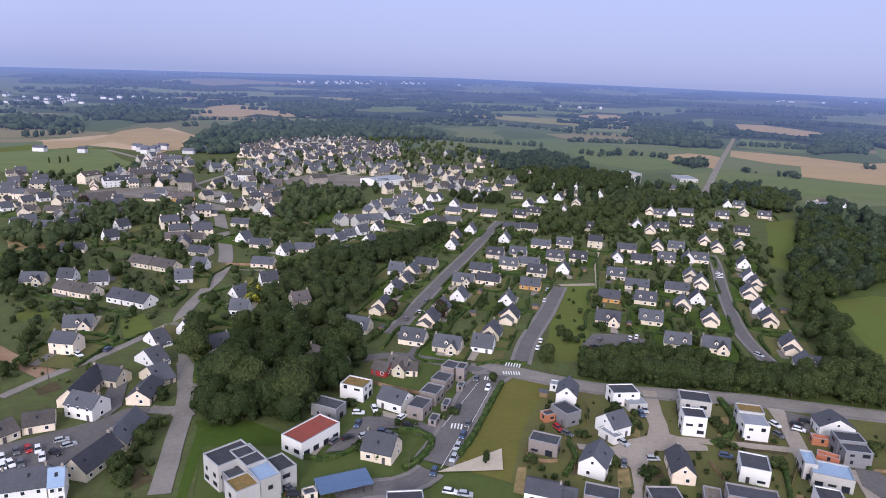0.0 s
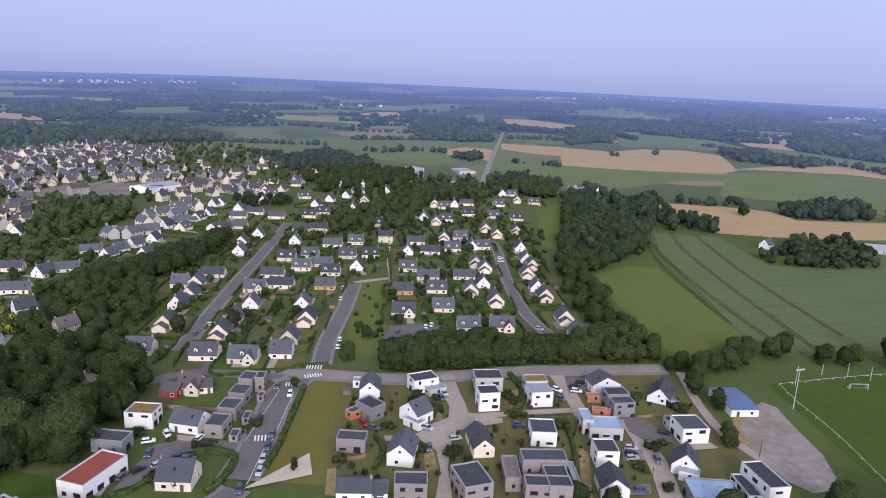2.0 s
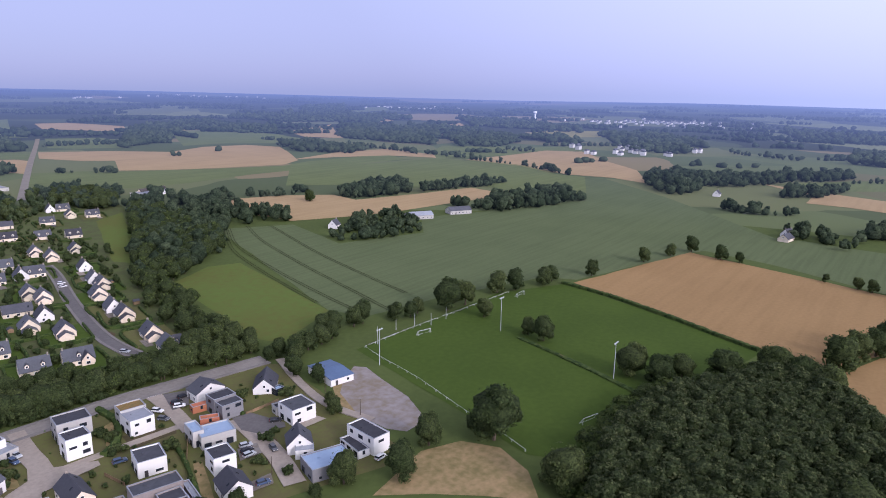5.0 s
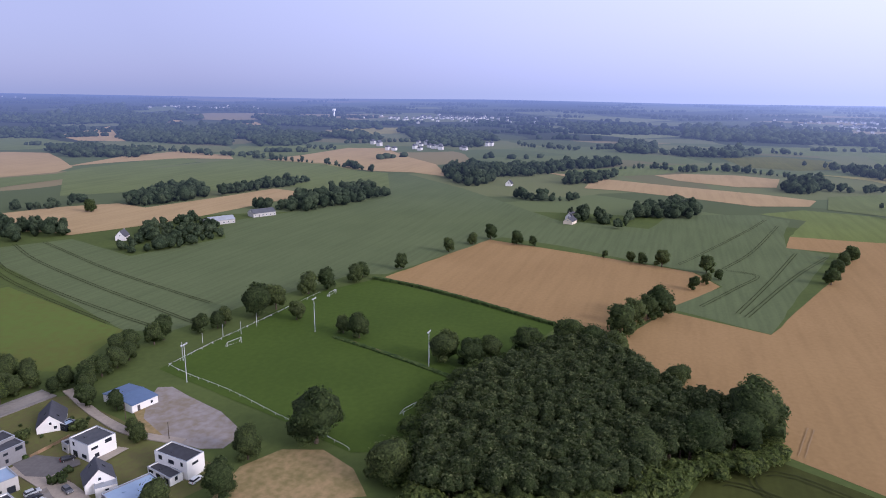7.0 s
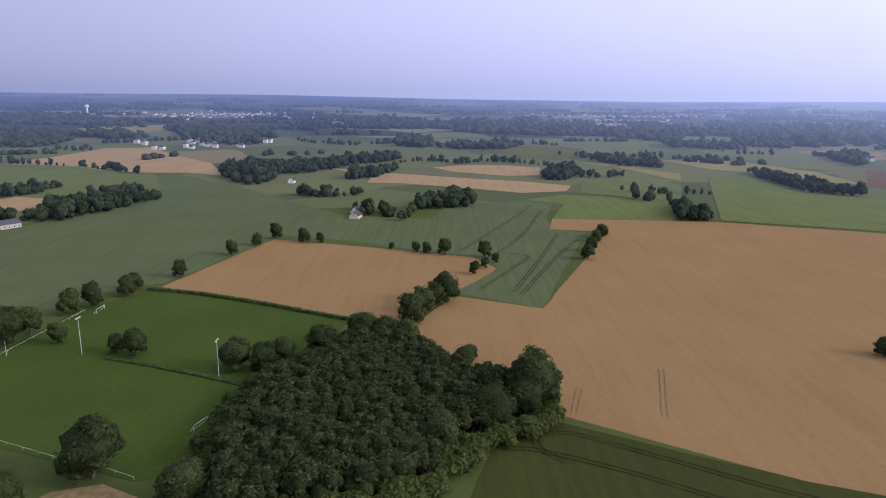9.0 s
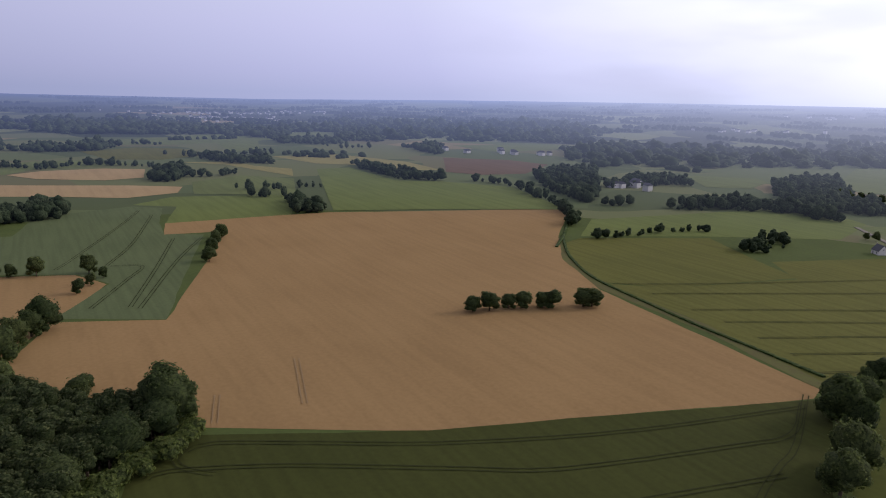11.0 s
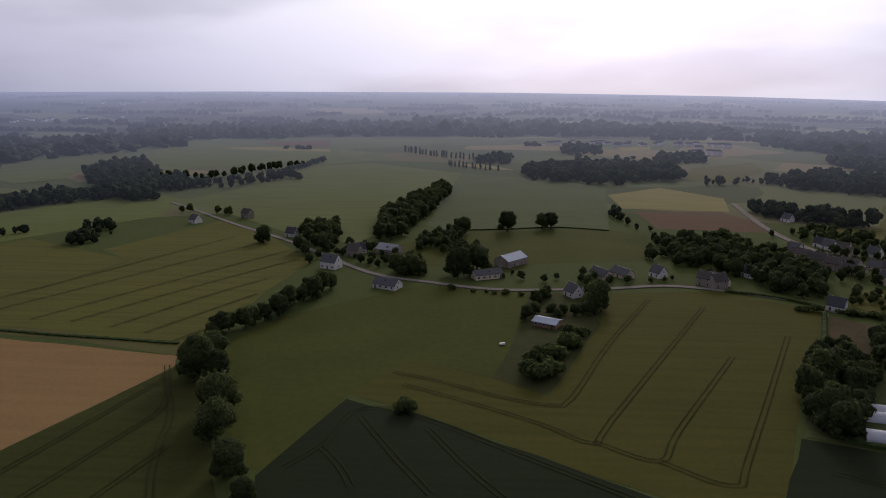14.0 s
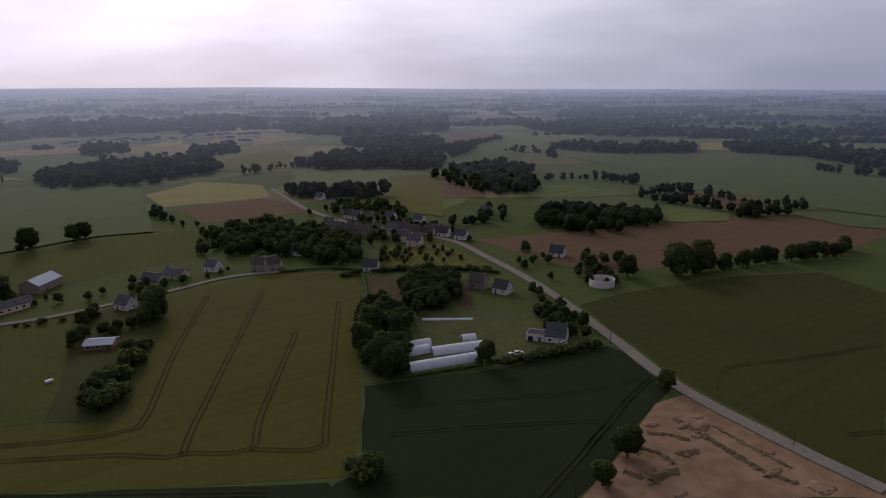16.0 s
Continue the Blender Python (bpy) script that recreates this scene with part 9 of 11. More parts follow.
block_near(2.7, 206.0, -15, 2.3, 5.3, 2.6, TAUPE, FELT, "small brown-grey brick garage beside the row")
block_near(-1.2, 195.4, -16, 2.7, 4.8, 2.6, TAUPE, FELT, "small brown-grey brick garage beside the row")
gable_near(-17.1, 173.6, -17, 9.7, 9, 3.3, 4, RENDER_CREAM, SLATE, "cream house with slate roof", "x", seed=12)
block_near(-42.3, 176.0, -34, 8.6, 16.1, 5.3, RENDER_WHITE, RED_ROOF, "white house under red mono-pitch roof", 35)
block_near(-36.9, 198.1, -23, 9.8, 6.2, 4.5, RENDER_GREY, FELT, "dark grey cube house with flat roof", 36)
block_near(-60.2, 159.1, -44, 8.5, 11.4, 7.9, RENDER_PALE, FELT, "pale grey apartment block with flat roof", 37)
block_near(-53.2, 160.4, -47, 10.0, 6.0, 8.0, RENDER_PALE, FELT, "pale grey apartment block wing with flat roof", 38)
block_near(-55.5, 155.8, -47, 8.7, 6.2, 6.0, RENDER_GREY, FELT, "grey recessed apartment courtyard storey", 36)
block_near(-51.7, 149.1, -47, 6.8, 6.5, 7.0, RENDER_PALE, SEDUM, "pale grey apartment wing with planted roof", 38)
block_near(-47.7, 154.6, -50, 8.6, 6.1, 7.3, RENDER_PALE, PALE_METAL, "pale metal-roofed apartment wing", 39)
block_near(-44.5, 158.8, -46, 7.7, 6.4, 6.8, RENDER_PALE, FELT, "low pale grey apartment annex", 40)
carport(-22.9, 156.5, 25, 14.2, 6.5, 2.8, BLUE_METAL, "long open carport under blue metal roof", 6)
block_near(-31.9, 153.7, 30, 3.4, 3.0, 2.8, RENDER_CREAM, FELT, "small cream shed with flat roof")
block_near(-6.6, 147.8, 8, 9.5, 5.8, 5.0, RENDER_WHITE, FELT, "white house with flat roof", 41)

# terraced houses by the west road
gable_near(-117.1, 251.4, -39, 12.4, 6.2, 1.5, 4.5, RENDER_WHITE, SLATE, "white end house with slate roof", "y", seed=3, stacks=1)
gable_near(-99.4, 201.3, 2, 8.0, 12.0, 2.7, 2.8, RENDER_CREAM, SLATE, "cream terraced house with slate roof", "y", seed=4, stacks=1)
gable_near(-103.2, 217.8, -36, 12.4, 7.0, 2.2, 4.1, RENDER_CREAM, SLATE, "cream terraced house with slate roof", "y", seed=5)
gable_near(-110.9, 232.2, -31, 12.7, 6.7, 1.9, 4.4, RENDER_WHITE, SLATE, "white terraced house with slate roof", "y", seed=6)
gable_near(-92.0, 165.0, 78, 14.8, 8, 3, 3.6, RENDER_CREAM, SLATE, "long cream terrace with slate roof", "x", seed=7, group="terraces")
gable_near(-90.2, 181.2, 90, 15.5, 8, 3, 3.6, RENDER_CREAM, SLATE, "long cream terrace with slate roof", "x", seed=8, group="terraces")
gable_near(-117.0, 208.0, 94, 19.9, 8, 3, 3.6, RENDER_CREAM, SLATE, "curved cream terrace with slate roof", "x", seed=9, group="terraces")
gable_near(-117.5, 213.7, -14, 11.3, 8, 3, 3.2, RENDER_CREAM, SLATE, "curved cream terrace with slate roof", "x", seed=10, group="terraces")
gable_near(-113.5, 190.8, -15, 10.8, 8, 4.5, 3, RENDER_WHITE, SLATE, "white two-storey house with slate roof", "x", seed=10, tall=True)
gable_near(-120.8, 181.8, 27, 8.6, 9, 2.8, 2.4, RENDER_CREAM, OLD_SLATE, "low cream building with grey roof", "x", seed=14, stacks=0)
gable_near(-126.0, 176.3, 58, 5.9, 9, 2.8, 2.6, RENDER_CREAM, OLD_SLATE, "low cream building with grey roof", "x", seed=15, stacks=0)
gable_near(-103.5, 146.6, 20, 10.6, 9, 5.2, 3.4, RENDER_WHITE, SLATE, "long white building with slate roof", "x", seed=16, tall=True, stacks=2)
gable_near(-96.1, 148.5, 23, 3.6, 8, 5.2, 3, RENDER_WHITE, PALE_METAL, "white building with pale blue front", "x", seed=17, tall=True)

# the old village
house("w", -248.4, 574.2, 0)
house("v", -230.9, 563.9, 0)
house("e", -246.0, 551.5, 0)
house("e", -212.2, 535.4, 0)
house("t", -204.5, 561.9, 60)
house("w", -185.4, 558.2, 60)
house("v", -168.8, 525.3, 0)
house("w", -165.6, 580.5, 50)
house("v", -163.8, 599.5, 0)
house("v", -146.5, 556.6, 0)
house("d", -136.3, 508.8, 70)
house("e", -147.1, 472.1, -5)
house("d", -131.3, 426.2, 70)
house("e", -116.9, 414.5, -5)
house("e", -103.3, 370.9, -5)
house("d", -92.0, 338.3, 30)
house("t", -346.6, 534.4, 0)
house("v", -344.4, 549.1, 0)
house("w", -326.3, 531.3, 50)
house("w", -328.7, 488.2, 50)
house("v", -308.2, 483.8, 0)
house("v", -291.1, 485.4, 0)
house("w", -287.0, 435.6, 50)
house("e", -270.1, 439.1, 0)
house("w", -265.2, 469.5, 30)
house("d", -253.5, 442.4, 60)
house("e", -278.2, 535.2, 0)
house("d", -222.1, 447.0, 60)
house("d", -214.3, 415.5, 50)
house("e", -220.8, 384.1, 15)
house("w", -168.8, 450.3, 60)
house("v", -174.2, 419.8, 20)
house("v", -161.6, 420.5, -5)
house("e", -146.9, 390.1, -10)
house("w", -135.8, 359.6, -10)
house("d", -136.2, 335.9, 20)
house("d", -175.8, 325.8, 20)
house("c", -206.4, 321.3, 10)
house("w", -193.1, 328.4, 0)
house("d", -99.5, 312.8, 60)
house("w", -93.0, 292.3, 0)
house("s", -68.0, 303.8, 40)
house("c", -152.9, 264.7, 15)
house("t", -145.3, 241.6, -5)
house("d", -106.2, 266.2, 70)
house("w", -88.9, 249.1, 40)
house("d", -97.5, 398.6, 60)
house("e", -87.2, 407.7, 5)
house("e", -82.2, 449.2, 10)
house("w", -70.1, 434.4, 60)
house("w", -65.5, 447.2, 40)
house("d", -58.3, 461.1, 50)
house("d", -48.5, 474.5, 70)
house("w", -49.1, 433.3, 60)
house("w", -43.2, 517.8, 50)
house("a", -31.5, 509.1, 60)
house("a", -22.2, 546.4, 60)
house("d", -14.7, 561.0, 60)
house("d", -11.4, 604.3, 60)
house("e", -9.4, 509.3, 60)
house("v", -3.6, 501.9, 60)
house("w", -35.9, 613.6, 0)
house("v", 126.5, 668.7, 0)
house("w", 110.7, 641.1, 60)
house("a", 40.1, 656.5, 0)
house("w", 91.5, 620.5, 60)
house("d", 75.4, 595.9, 60)
house("a", 69.5, 640.4, 0)
plot(-185.4, 558.2, 60, 300, 15, 12)
plot(-168.8, 525.3, 180, 301, 15, 12)
plot(-146.5, 556.6, 0, 302, 15, 12)
plot(-136.3, 508.8, 250, 303, 15, 12)
plot(-131.3, 426.2, 70, 304, 15, 12)
plot(-92.0, 338.3, 210, 305, 15, 12)
plot(-328.7, 488.2, 50, 306, 15, 12)
plot(-308.2, 483.8, 180, 307, 15, 12)
plot(-291.1, 485.4, 0, 308, 15, 12)
plot(-287.0, 435.6, 230, 309, 15, 12)
plot(-265.2, 469.5, 30, 310, 15, 12)
plot(-253.5, 442.4, 240, 311, 15, 12)
plot(-222.1, 447.0, 60, 312, 15, 12)
plot(-214.3, 415.5, 230, 313, 15, 12)
plot(-168.8, 450.3, 60, 314, 15, 12)
plot(-174.2, 419.8, 200, 315, 15, 12)
plot(-161.6, 420.5, -5, 316, 15, 12)
plot(-135.8, 359.6, 170, 317, 15, 12)
plot(-136.2, 335.9, 20, 318, 15, 12)
plot(-175.8, 325.8, 200, 319, 15, 12)
plot(-206.4, 321.3, 10, 320, 15, 12)
plot(-193.1, 328.4, 180, 321, 15, 12)
plot(-99.5, 312.8, 60, 322, 15, 12)
plot(-93.0, 292.3, 180, 323, 15, 12)
plot(-68.0, 303.8, 40, 324, 15, 12)
plot(-152.9, 264.7, 195, 325, 15, 12)
plot(-145.3, 241.6, -5, 326, 15, 12)
plot(-106.2, 266.2, 250, 327, 15, 12)
plot(-88.9, 249.1, 40, 328, 15, 12)
plot(-97.5, 398.6, 240, 329, 15, 12)
plot(-70.1, 434.4, 60, 330, 15, 12)
plot(-65.5, 447.2, 220, 331, 15, 12)
plot(-58.3, 461.1, 50, 332, 15, 12)
plot(-48.5, 474.5, 250, 333, 15, 12)
plot(-49.1, 433.3, 60, 334, 15, 12)
plot(-43.2, 517.8, 230, 335, 15, 12)
plot(-31.5, 509.1, 60, 336, 15, 12)
plot(-22.2, 546.4, 240, 337, 15, 12)
plot(-14.7, 561.0, 60, 338, 15, 12)
plot(-11.4, 604.3, 240, 339, 15, 12)
plot(-3.6, 501.9, 60, 340, 15, 12)
plot(91.5, 620.5, 240, 341, 15, 12)
plot(75.4, 595.9, 60, 342, 15, 12)
gable_near(-170.3, 357.4, -21, 14.7, 9, 2.9, 3.4, RENDER_CREAM, OLD_SLATE, "long low cream terrace with slate roof", "x", seed=31, stacks=0)
gable_near(-155.8, 351.9, -23, 15.7, 9, 2.9, 3.4, RENDER_CREAM, OLD_SLATE, "long low cream terrace with slate roof", "x", seed=32, stacks=1)
gable_near(-185.0, 307.1, -21, 11.6, 9, 3, 3.4, RENDER_CREAM, OLD_SLATE, "low cream terrace with brown-grey slate roof", "x", seed=33)
gable_near(-173.6, 303.1, -19, 11.8, 9, 3, 3.4, RENDER_CREAM, OLD_SLATE, "low cream terrace with brown-grey slate roof", "x", seed=34)
gable_near(-153.9, 297.8, -20, 11.2, 9, 3, 3.4, RENDER_WHITE, SLATE, "low white terrace with slate roof", "x", seed=35)
gable_near(-143.1, 293.7, -23, 11.5, 9, 3, 3.4, RENDER_WHITE, SLATE, "low white terrace with slate roof", "x", seed=36)
gable_near(-275.1, 525.1, 46, 26.6, 16, 3.2, 6, STONE, OLD_SLATE, "long old stone barn with weathered slate roof", "x", seed=37, lights=0, stacks=0, name="barn", category="barn")
gable_near(-216.5, 542.4, 21, 17.5, 9, 5.5, 3.2, OCHRE, OLD_SLATE, "long ochre-fronted village house with slate roof", "x", seed=38, tall=True, stacks=2)
gable_near(-332.8, 623.9, 72, 20.2, 10, 7.5, 3.5, RENDER_CREAM, OLD_SLATE, "tall cream village house with dormers", "x", seed=39, tall=True, dormers=2, stacks=2)
gable_near(-302.9, 608.2, 40, 22.8, 10, 6.5, 3.5, RENDER_WHITE, SLATE, "tall white village building with slate roof", "x", seed=40, tall=True, dormers=3)
gable_near(-298.1, 650.0, 56, 22.3, 10, 6.5, 3.5, STONE, OLD_SLATE, "tall stone village building with slate roof", "x", seed=41, tall=True, stacks=2)
gable_near(-204.1, 669.1, 16, 13.7, 10, 7, 3, RENDER_WHITE, OLD_SLATE, "square white village mansion with slate roof", "x", seed=42, tall=True, stacks=2)
gable_near(-127.1, 671.8, 41, 16.4, 9, 7, 3, STONE, OLD_SLATE, "tall stone-built village house with slate roof", "x", seed=43, tall=True)
paved("village_square", OLD_ROAD, [(-204, 533.9), (-211.9, 589.2), (-210.2, 611.4), (-198.7, 598.6), (-175.9, 525.7), (-184.5, 519)], "worn grey village square")
paved("village_yard", GRAVEL, [(-320.2, 582.8), (-296.5, 601.6), (-261.7, 624.2), (-241.3, 613), (-222.8, 577.7), (-258.6, 557.6), (-297, 548.2)], "gravel village yard")
paved("village_yard", GRAVEL, [(-171.5, 694.1), (-145.7, 744.8), (-94.5, 742.2), (-55.4, 727.7), (-74.3, 675), (-126.6, 646.7), (-155.8, 652.9)], "gravel village yard")
road("road_village", OLD_ROAD, [(-198.9, 577.8), (-217.9, 609.4), (-242.1, 636.5), (-278.3, 717.4), (-314.2, 768.7), (-358.1, 797), (-415, 849.3), (-447.2, 877.7)], 5.5, "grey village street")
road("road_village", OLD_ROAD, [(-197.1, 578.2), (-173.2, 578.4), (-160.2, 605.3), (-152.1, 661.2), (-130.6, 731.4), (-101.6, 797.4)], 5.5, "grey village street")
road("road_village", OLD_ROAD, [(-218.5, 573), (-247.6, 565.8), (-282.1, 571.6), (-301.2, 547.2), (-316.7, 532.9), (-336.8, 528.1), (-362.5, 532.4)], 5, "grey village street")
road("road_village", OLD_ROAD, [(-242.1, 636.5), (-229.5, 728.1), (-188.8, 822.2), (-130.7, 903.9), (-68.1, 887.8)], 5, "grey village street")
road("road_village", OLD_ROAD, [(-122.5, 364), (-109.8, 362.5), (-100.6, 363.9)], 4, "narrow grey lane")
village_houses([(-331.9, 620.7), (-302.7, 604.4), (-299, 630.2), (-282.8, 620.4), (-289.6, 672), (-303.9, 740.3), (-360.5, 784.9), (-216.2, 625), (-200.6, 666.4), (-394.7, 606.1), (-1.7, 680.6), (7.1, 702.4), (-129.9, 663.6), (-120.1, 706.5), (-101.6, 712.1), (-172.7, 699.2), (-165.2, 746.8), (-35.9, 924.3), (0.7, 974.4), (47.7, 921.3), (66.5, 877.5), (-65.2, 849.8), (27.4, 808.7), (72.7, 737.7), (96.4, 780.7), (126.8, 704.3), (53.3, 684.3), (23.8, 676.4), (38.2, 740.6)], 50, "small white village houses with slate roofs")
village_houses(spread([(-296.5, 970.6), (-293.1, 1080.3), (-231.6, 1185.6), (-146.9, 1148.4), (-62.8, 1042.8), (-68.6, 894), (-135.8, 840.4), (-199.2, 807.6), (-253.6, 828.4)], 21, 9, 0.25), 5, "close white village houses with slate roofs")
village_houses(spread([(-286.2, 738), (-252, 800.5), (-160.5, 820.6), (-66.2, 864.2), (-48.4, 814.5), (-87.8, 690.2), (-126, 643.4), (-159.5, 602.4), (-188.3, 595.2), (-235.6, 708.5)], 22, 10, 0.25), 6, "crowded village houses with slate roofs")
village_houses(spread([(-344.6, 618.7), (-333.5, 678.9), (-322.1, 726.5), (-289, 737.1), (-231.7, 615.5), (-241.1, 561.8), (-288.6, 550.3)], 17, 11, 0.25), 7, "crowded old village houses with slate roofs")
village_houses(spread([(-437.8, 647.3), (-441.1, 688.2), (-337.8, 587.5), (-302.2, 558), (-256.2, 531.9), (-239.7, 482.9), (-258.4, 459.2), (-308, 449.2)], 22, 12, 0.25), 8, "white village houses on the hillside")
village_houses(spread([(-368.7, 787.6), (-366.7, 829.4), (-294.3, 786), (-289, 737.1), (-324, 716.6)], 13, 13, 0.25), 9, "small white houses at the village edge")
village_houses(spread([(-101.6, 797.4), (-44.6, 871.6), (7.1, 832.3), (49.1, 708.5), (17.4, 630.8), (-15.4, 638.6), (-46.4, 615.2), (-74.3, 675)], 27, 14, 0.25), 10, "white houses among garden trees")
village_houses(spread([(-180, 568.3), (-155.8, 588.4), (-133.5, 579.4), (-138, 520), (-157.9, 511.1)], 16, 15, 0.25), 11, "village houses below the square")
village_houses(spread([(-79.9, 495.3), (-64.2, 543.1), (-49.1, 585.4), (-25.5, 620.3), (-14, 593.7), (-37.5, 503.8), (-57.2, 452.9)], 19, 16, 0.25), 12, "row of village houses on a slope")
village_houses(spread([(-206.8, 489.9), (-188.6, 522.8), (-144.7, 405.9), (-168, 394.8)], 17, 17, 0.25), 13, "old houses beside the village road")
field("meadow", MEADOW_LIGHT, [(-573.3, 854.1), (-560.6, 905), (-453.2, 889.7), (-391, 785.2), (-385.7, 706), (-410.4, 676.2), (-460.5, 682)], "pale green meadow below the wood")
field("ripe_wheat_field", WHEAT_C, [(-584.5, 944.4), (-559.4, 1032.6), (-518.3, 1156.9), (-518.3, 1252.3), (-423.1, 1123.5), (-377.9, 968.8), (-374.8, 865), (-453, 904.7), (-531, 934.6)], "ripe tan field beside the wood")
thicket(along([(-448.9, 733), (-434.2, 738.1), (-424.2, 751.8)], 9, 171, side=0), (6, 8), 171, 1, kind="poplar", label="short row of dark field trees")
field("village_meadow", ROUGH_GRASS, [(-279.9, 411.9), (-274.4, 432.6), (-253.8, 429.7), (-236.1, 401.6), (-243, 380.8), (-259.8, 383.3)], "brown-green rough meadow")
field("park_lawn", PITCH_GRASS, [(-108.2, 286.6), (-104.5, 290.8), (-95.2, 267.1), (-96.1, 260.6)], "narrow green lawn strip")
field("garden_lawn", MEADOW_LIGHT, [(-143.2, 278.6), (-134.4, 287.1), (-120.7, 264.2), (-130.3, 256.8)], "bright garden lawn")
field("garden_lawn", MEADOW_LIGHT, [(-194.1, 287.3), (-180.5, 293), (-172.7, 275.1), (-183.4, 270.3)], "bright garden lawn")
hedge([(-137.7, 283), (-150.1, 287.4), (-164.9, 291), (-181.8, 292.8)], 1.6, 1.6)
hedge([(-144.3, 252.2), (-131.4, 249.4), (-124.1, 263.8)], 1.3, 1.3)
hedge([(-154.1, 498.8), (-132.5, 482.7), (-118.4, 468.1), (-100, 468)], 1.5, 1.2)
hedge([(-265.6, 457.7), (-236.6, 436.4), (-212.9, 394.1)], 2, 2.2)
hedge([(-254.3, 367.3), (-238.7, 373.7), (-221.6, 372.7)], 2.5, 2.5)
hedge([(-143.1, 333.9), (-127.7, 317), (-127.5, 295.8)], 1.8, 1.8)
hedge([(-117.5, 361.3), (-100.6, 363.9)], 0.8, 1.5)
hedge([(-199.8, 307.2), (-186.2, 300.4), (-169, 298.5)], 1.8, 1.8)
gable_near(-56.3, 683.9, 49, 39.0, 26, 6, 2.2, RENDER_WHITE, ZINC, "large white sports hall with grey metal roof", "x", seed=21, lights=0, stacks=0, name="sports_hall", category="hall", tall=True)
gable_near(-236.9, 598.2, 14, 12.1, 24, 9, 6, STONE, SLATE, "old stone church with slate roof", "x", seed=22, lights=0, stacks=0, name="church", category="church", tall=True)
block_near(226.1, 817.0, 23, 33.7, 23.1, 6.0, RENDER_PALE, ZINC, "white workshop with flat roof", 43)
block_near(295.4, 807.8, 1, 22.0, 33.5, 4.0, RENDER_PALE, ZINC, "long low white metal shed")
block_near(395.7, 662.8, 19, 41.5, 20.3, 4.0, RENDER_WHITE, ZINC, "low white farm building", 44)

# farms and hamlets
house("w", 388.2, 393.1, 20)
house("e", 581.4, 83.7, -10)
house("d", 597.6, 85.2, -20)
house("w", 802.6, 192.6, 0)
gable_near(99, -405.5, 156, 11.5, 8.5, 4.6, 4.2, RENDER_WHITE, SLATE, "white house with steep slate roof beside the lane", "x", seed=11)
house("s", 88.3, -441.3, -20)
gable_near(56.7, -363.6, 156, 15, 9, 2.7, 3, RENDER_WHITE, SLATE, "long low white bungalow with slate roof", "x", seed=6)
house("w", 149.1, -501.2, -20)
house("w", 86.8, -451.1, 30)
house("w", -50.7, -358.9, -60)
house("w", 247.1, -548.4, -30)
house("s", 211.0, -574.7, -30)
house("e", -72.5, -399.0, -55)
house("e", -85.7, -401.7, -55)
house("w", -108.0, -403.4, -60)
house("c", -139.0, -388.5, -60)
house("w", -164.5, -407.2, -60)
house("w", -221.9, -477.1, -60)
house("v", -225.2, -451.0, -60)
house("w", -251.1, -488.7, -60)
house("v", -239.1, -436.4, -60)
house("w", -270.9, -467.1, -60)
house("s", -255.2, -420.6, -30)
house("s", -253.8, -404.5, -30)
house("w", -283.9, -444.0, -60)
house("e", -275.9, -398.8, -60)
house("v", -253.9, -473.3, -60)
house("w", -278.8, -623.7, -60)
house("w", -266.4, -643.1, -60)
house("d", -296.0, -299.0, -60)
house("w", -219.2, -261.8, -70)
gable_near(-191, -193, 126, 9, 8.5, 3.2, 4.6, RENDER_WHITE, SLATE, "white house with steep slate roof beside the nursery", "x", seed=11)
block_near(-185.9, -200.1, 126, 8, 7, 3.2, RENDER_WHITE, FELT, "low white flat-roofed house beside the nursery", 3)
house("w", -347.8, -438.1, -70)
house("s", -225.3, -441.2, -60)
house("v", -274.4, -407.6, -60)
house("t", -240.4, -394.9, -50)
house("t", -238.3, -378.6, -50)
house("v", -259.2, -418.8, -60)
house("w", -272.2, -392.1, -60)
house("s", -220.6, -439.1, -40)
house("s", -224.9, -429.6, -40)
house("e", -233.0, -419.3, -50)
house("w", -249.0, -496.8, -50)
house("v", -258.0, -486.3, -50)
house("s", -131.4, -386.8, -40)
house("s", -136.6, -382.3, 20)
house("w", -184.7, -343.9, -40)
house("s", -214.2, -276.4, -60)
house("w", -268.2, -597.7, -60)
house("v", -219.4, -463.0, -50)
house("e", -254.4, -430.4, -55)
house("v", -262.7, -402.4, -50)
house("w", -276.7, -376.6, -60)
hedge([(406.2, -369.4), (375.9, -344.7), (344.1, -321.7), (296.6, -297.4), (243.7, -286.3), (205.3, -279.7), (164.5, -275.6), (135.2, -272.3)], 2.2, 0.9, "dark grassy bank along the wheat")
hedge([(454.4, -417.4), (414.7, -379.3), (374.2, -334.7)], 2.5, 1.2, "dark grassy bank along the wheat")
hedge([(-137.7, -372.9), (-163.2, -362.3), (-182.4, -343.4)], 2, 1.6, "dark field hedge beside the lane")
hedge([(-182, -339.8), (-205.9, -330), (-225.5, -314.4), (-240.9, -290.8)], 2, 1.8, "dark field hedge beside the lane")
hedge([(-174.9, -335.8), (-148.9, -282.1), (-128.3, -242.6)], 2, 2.2, "dark field hedge beside the lane")
hedge([(-119, -205.1), (-124, -201.7), (-152, -193.4)], 2, 1.5, "dark field hedge beside the lane")
hedge([(-155.1, -194.4), (-181.2, -186.7), (-205.9, -180.4)], 2, 1.4, "dark field hedge beside the lane")
thicket(spread([(-105, -445.4), (-132.4, -519.9), (-162, -505.7), (-178.9, -460.6), (-162, -427.7), (-123.2, -422.5)], 15, 180), (6, 10), 180, 1, label="trees among the hamlet gardens")
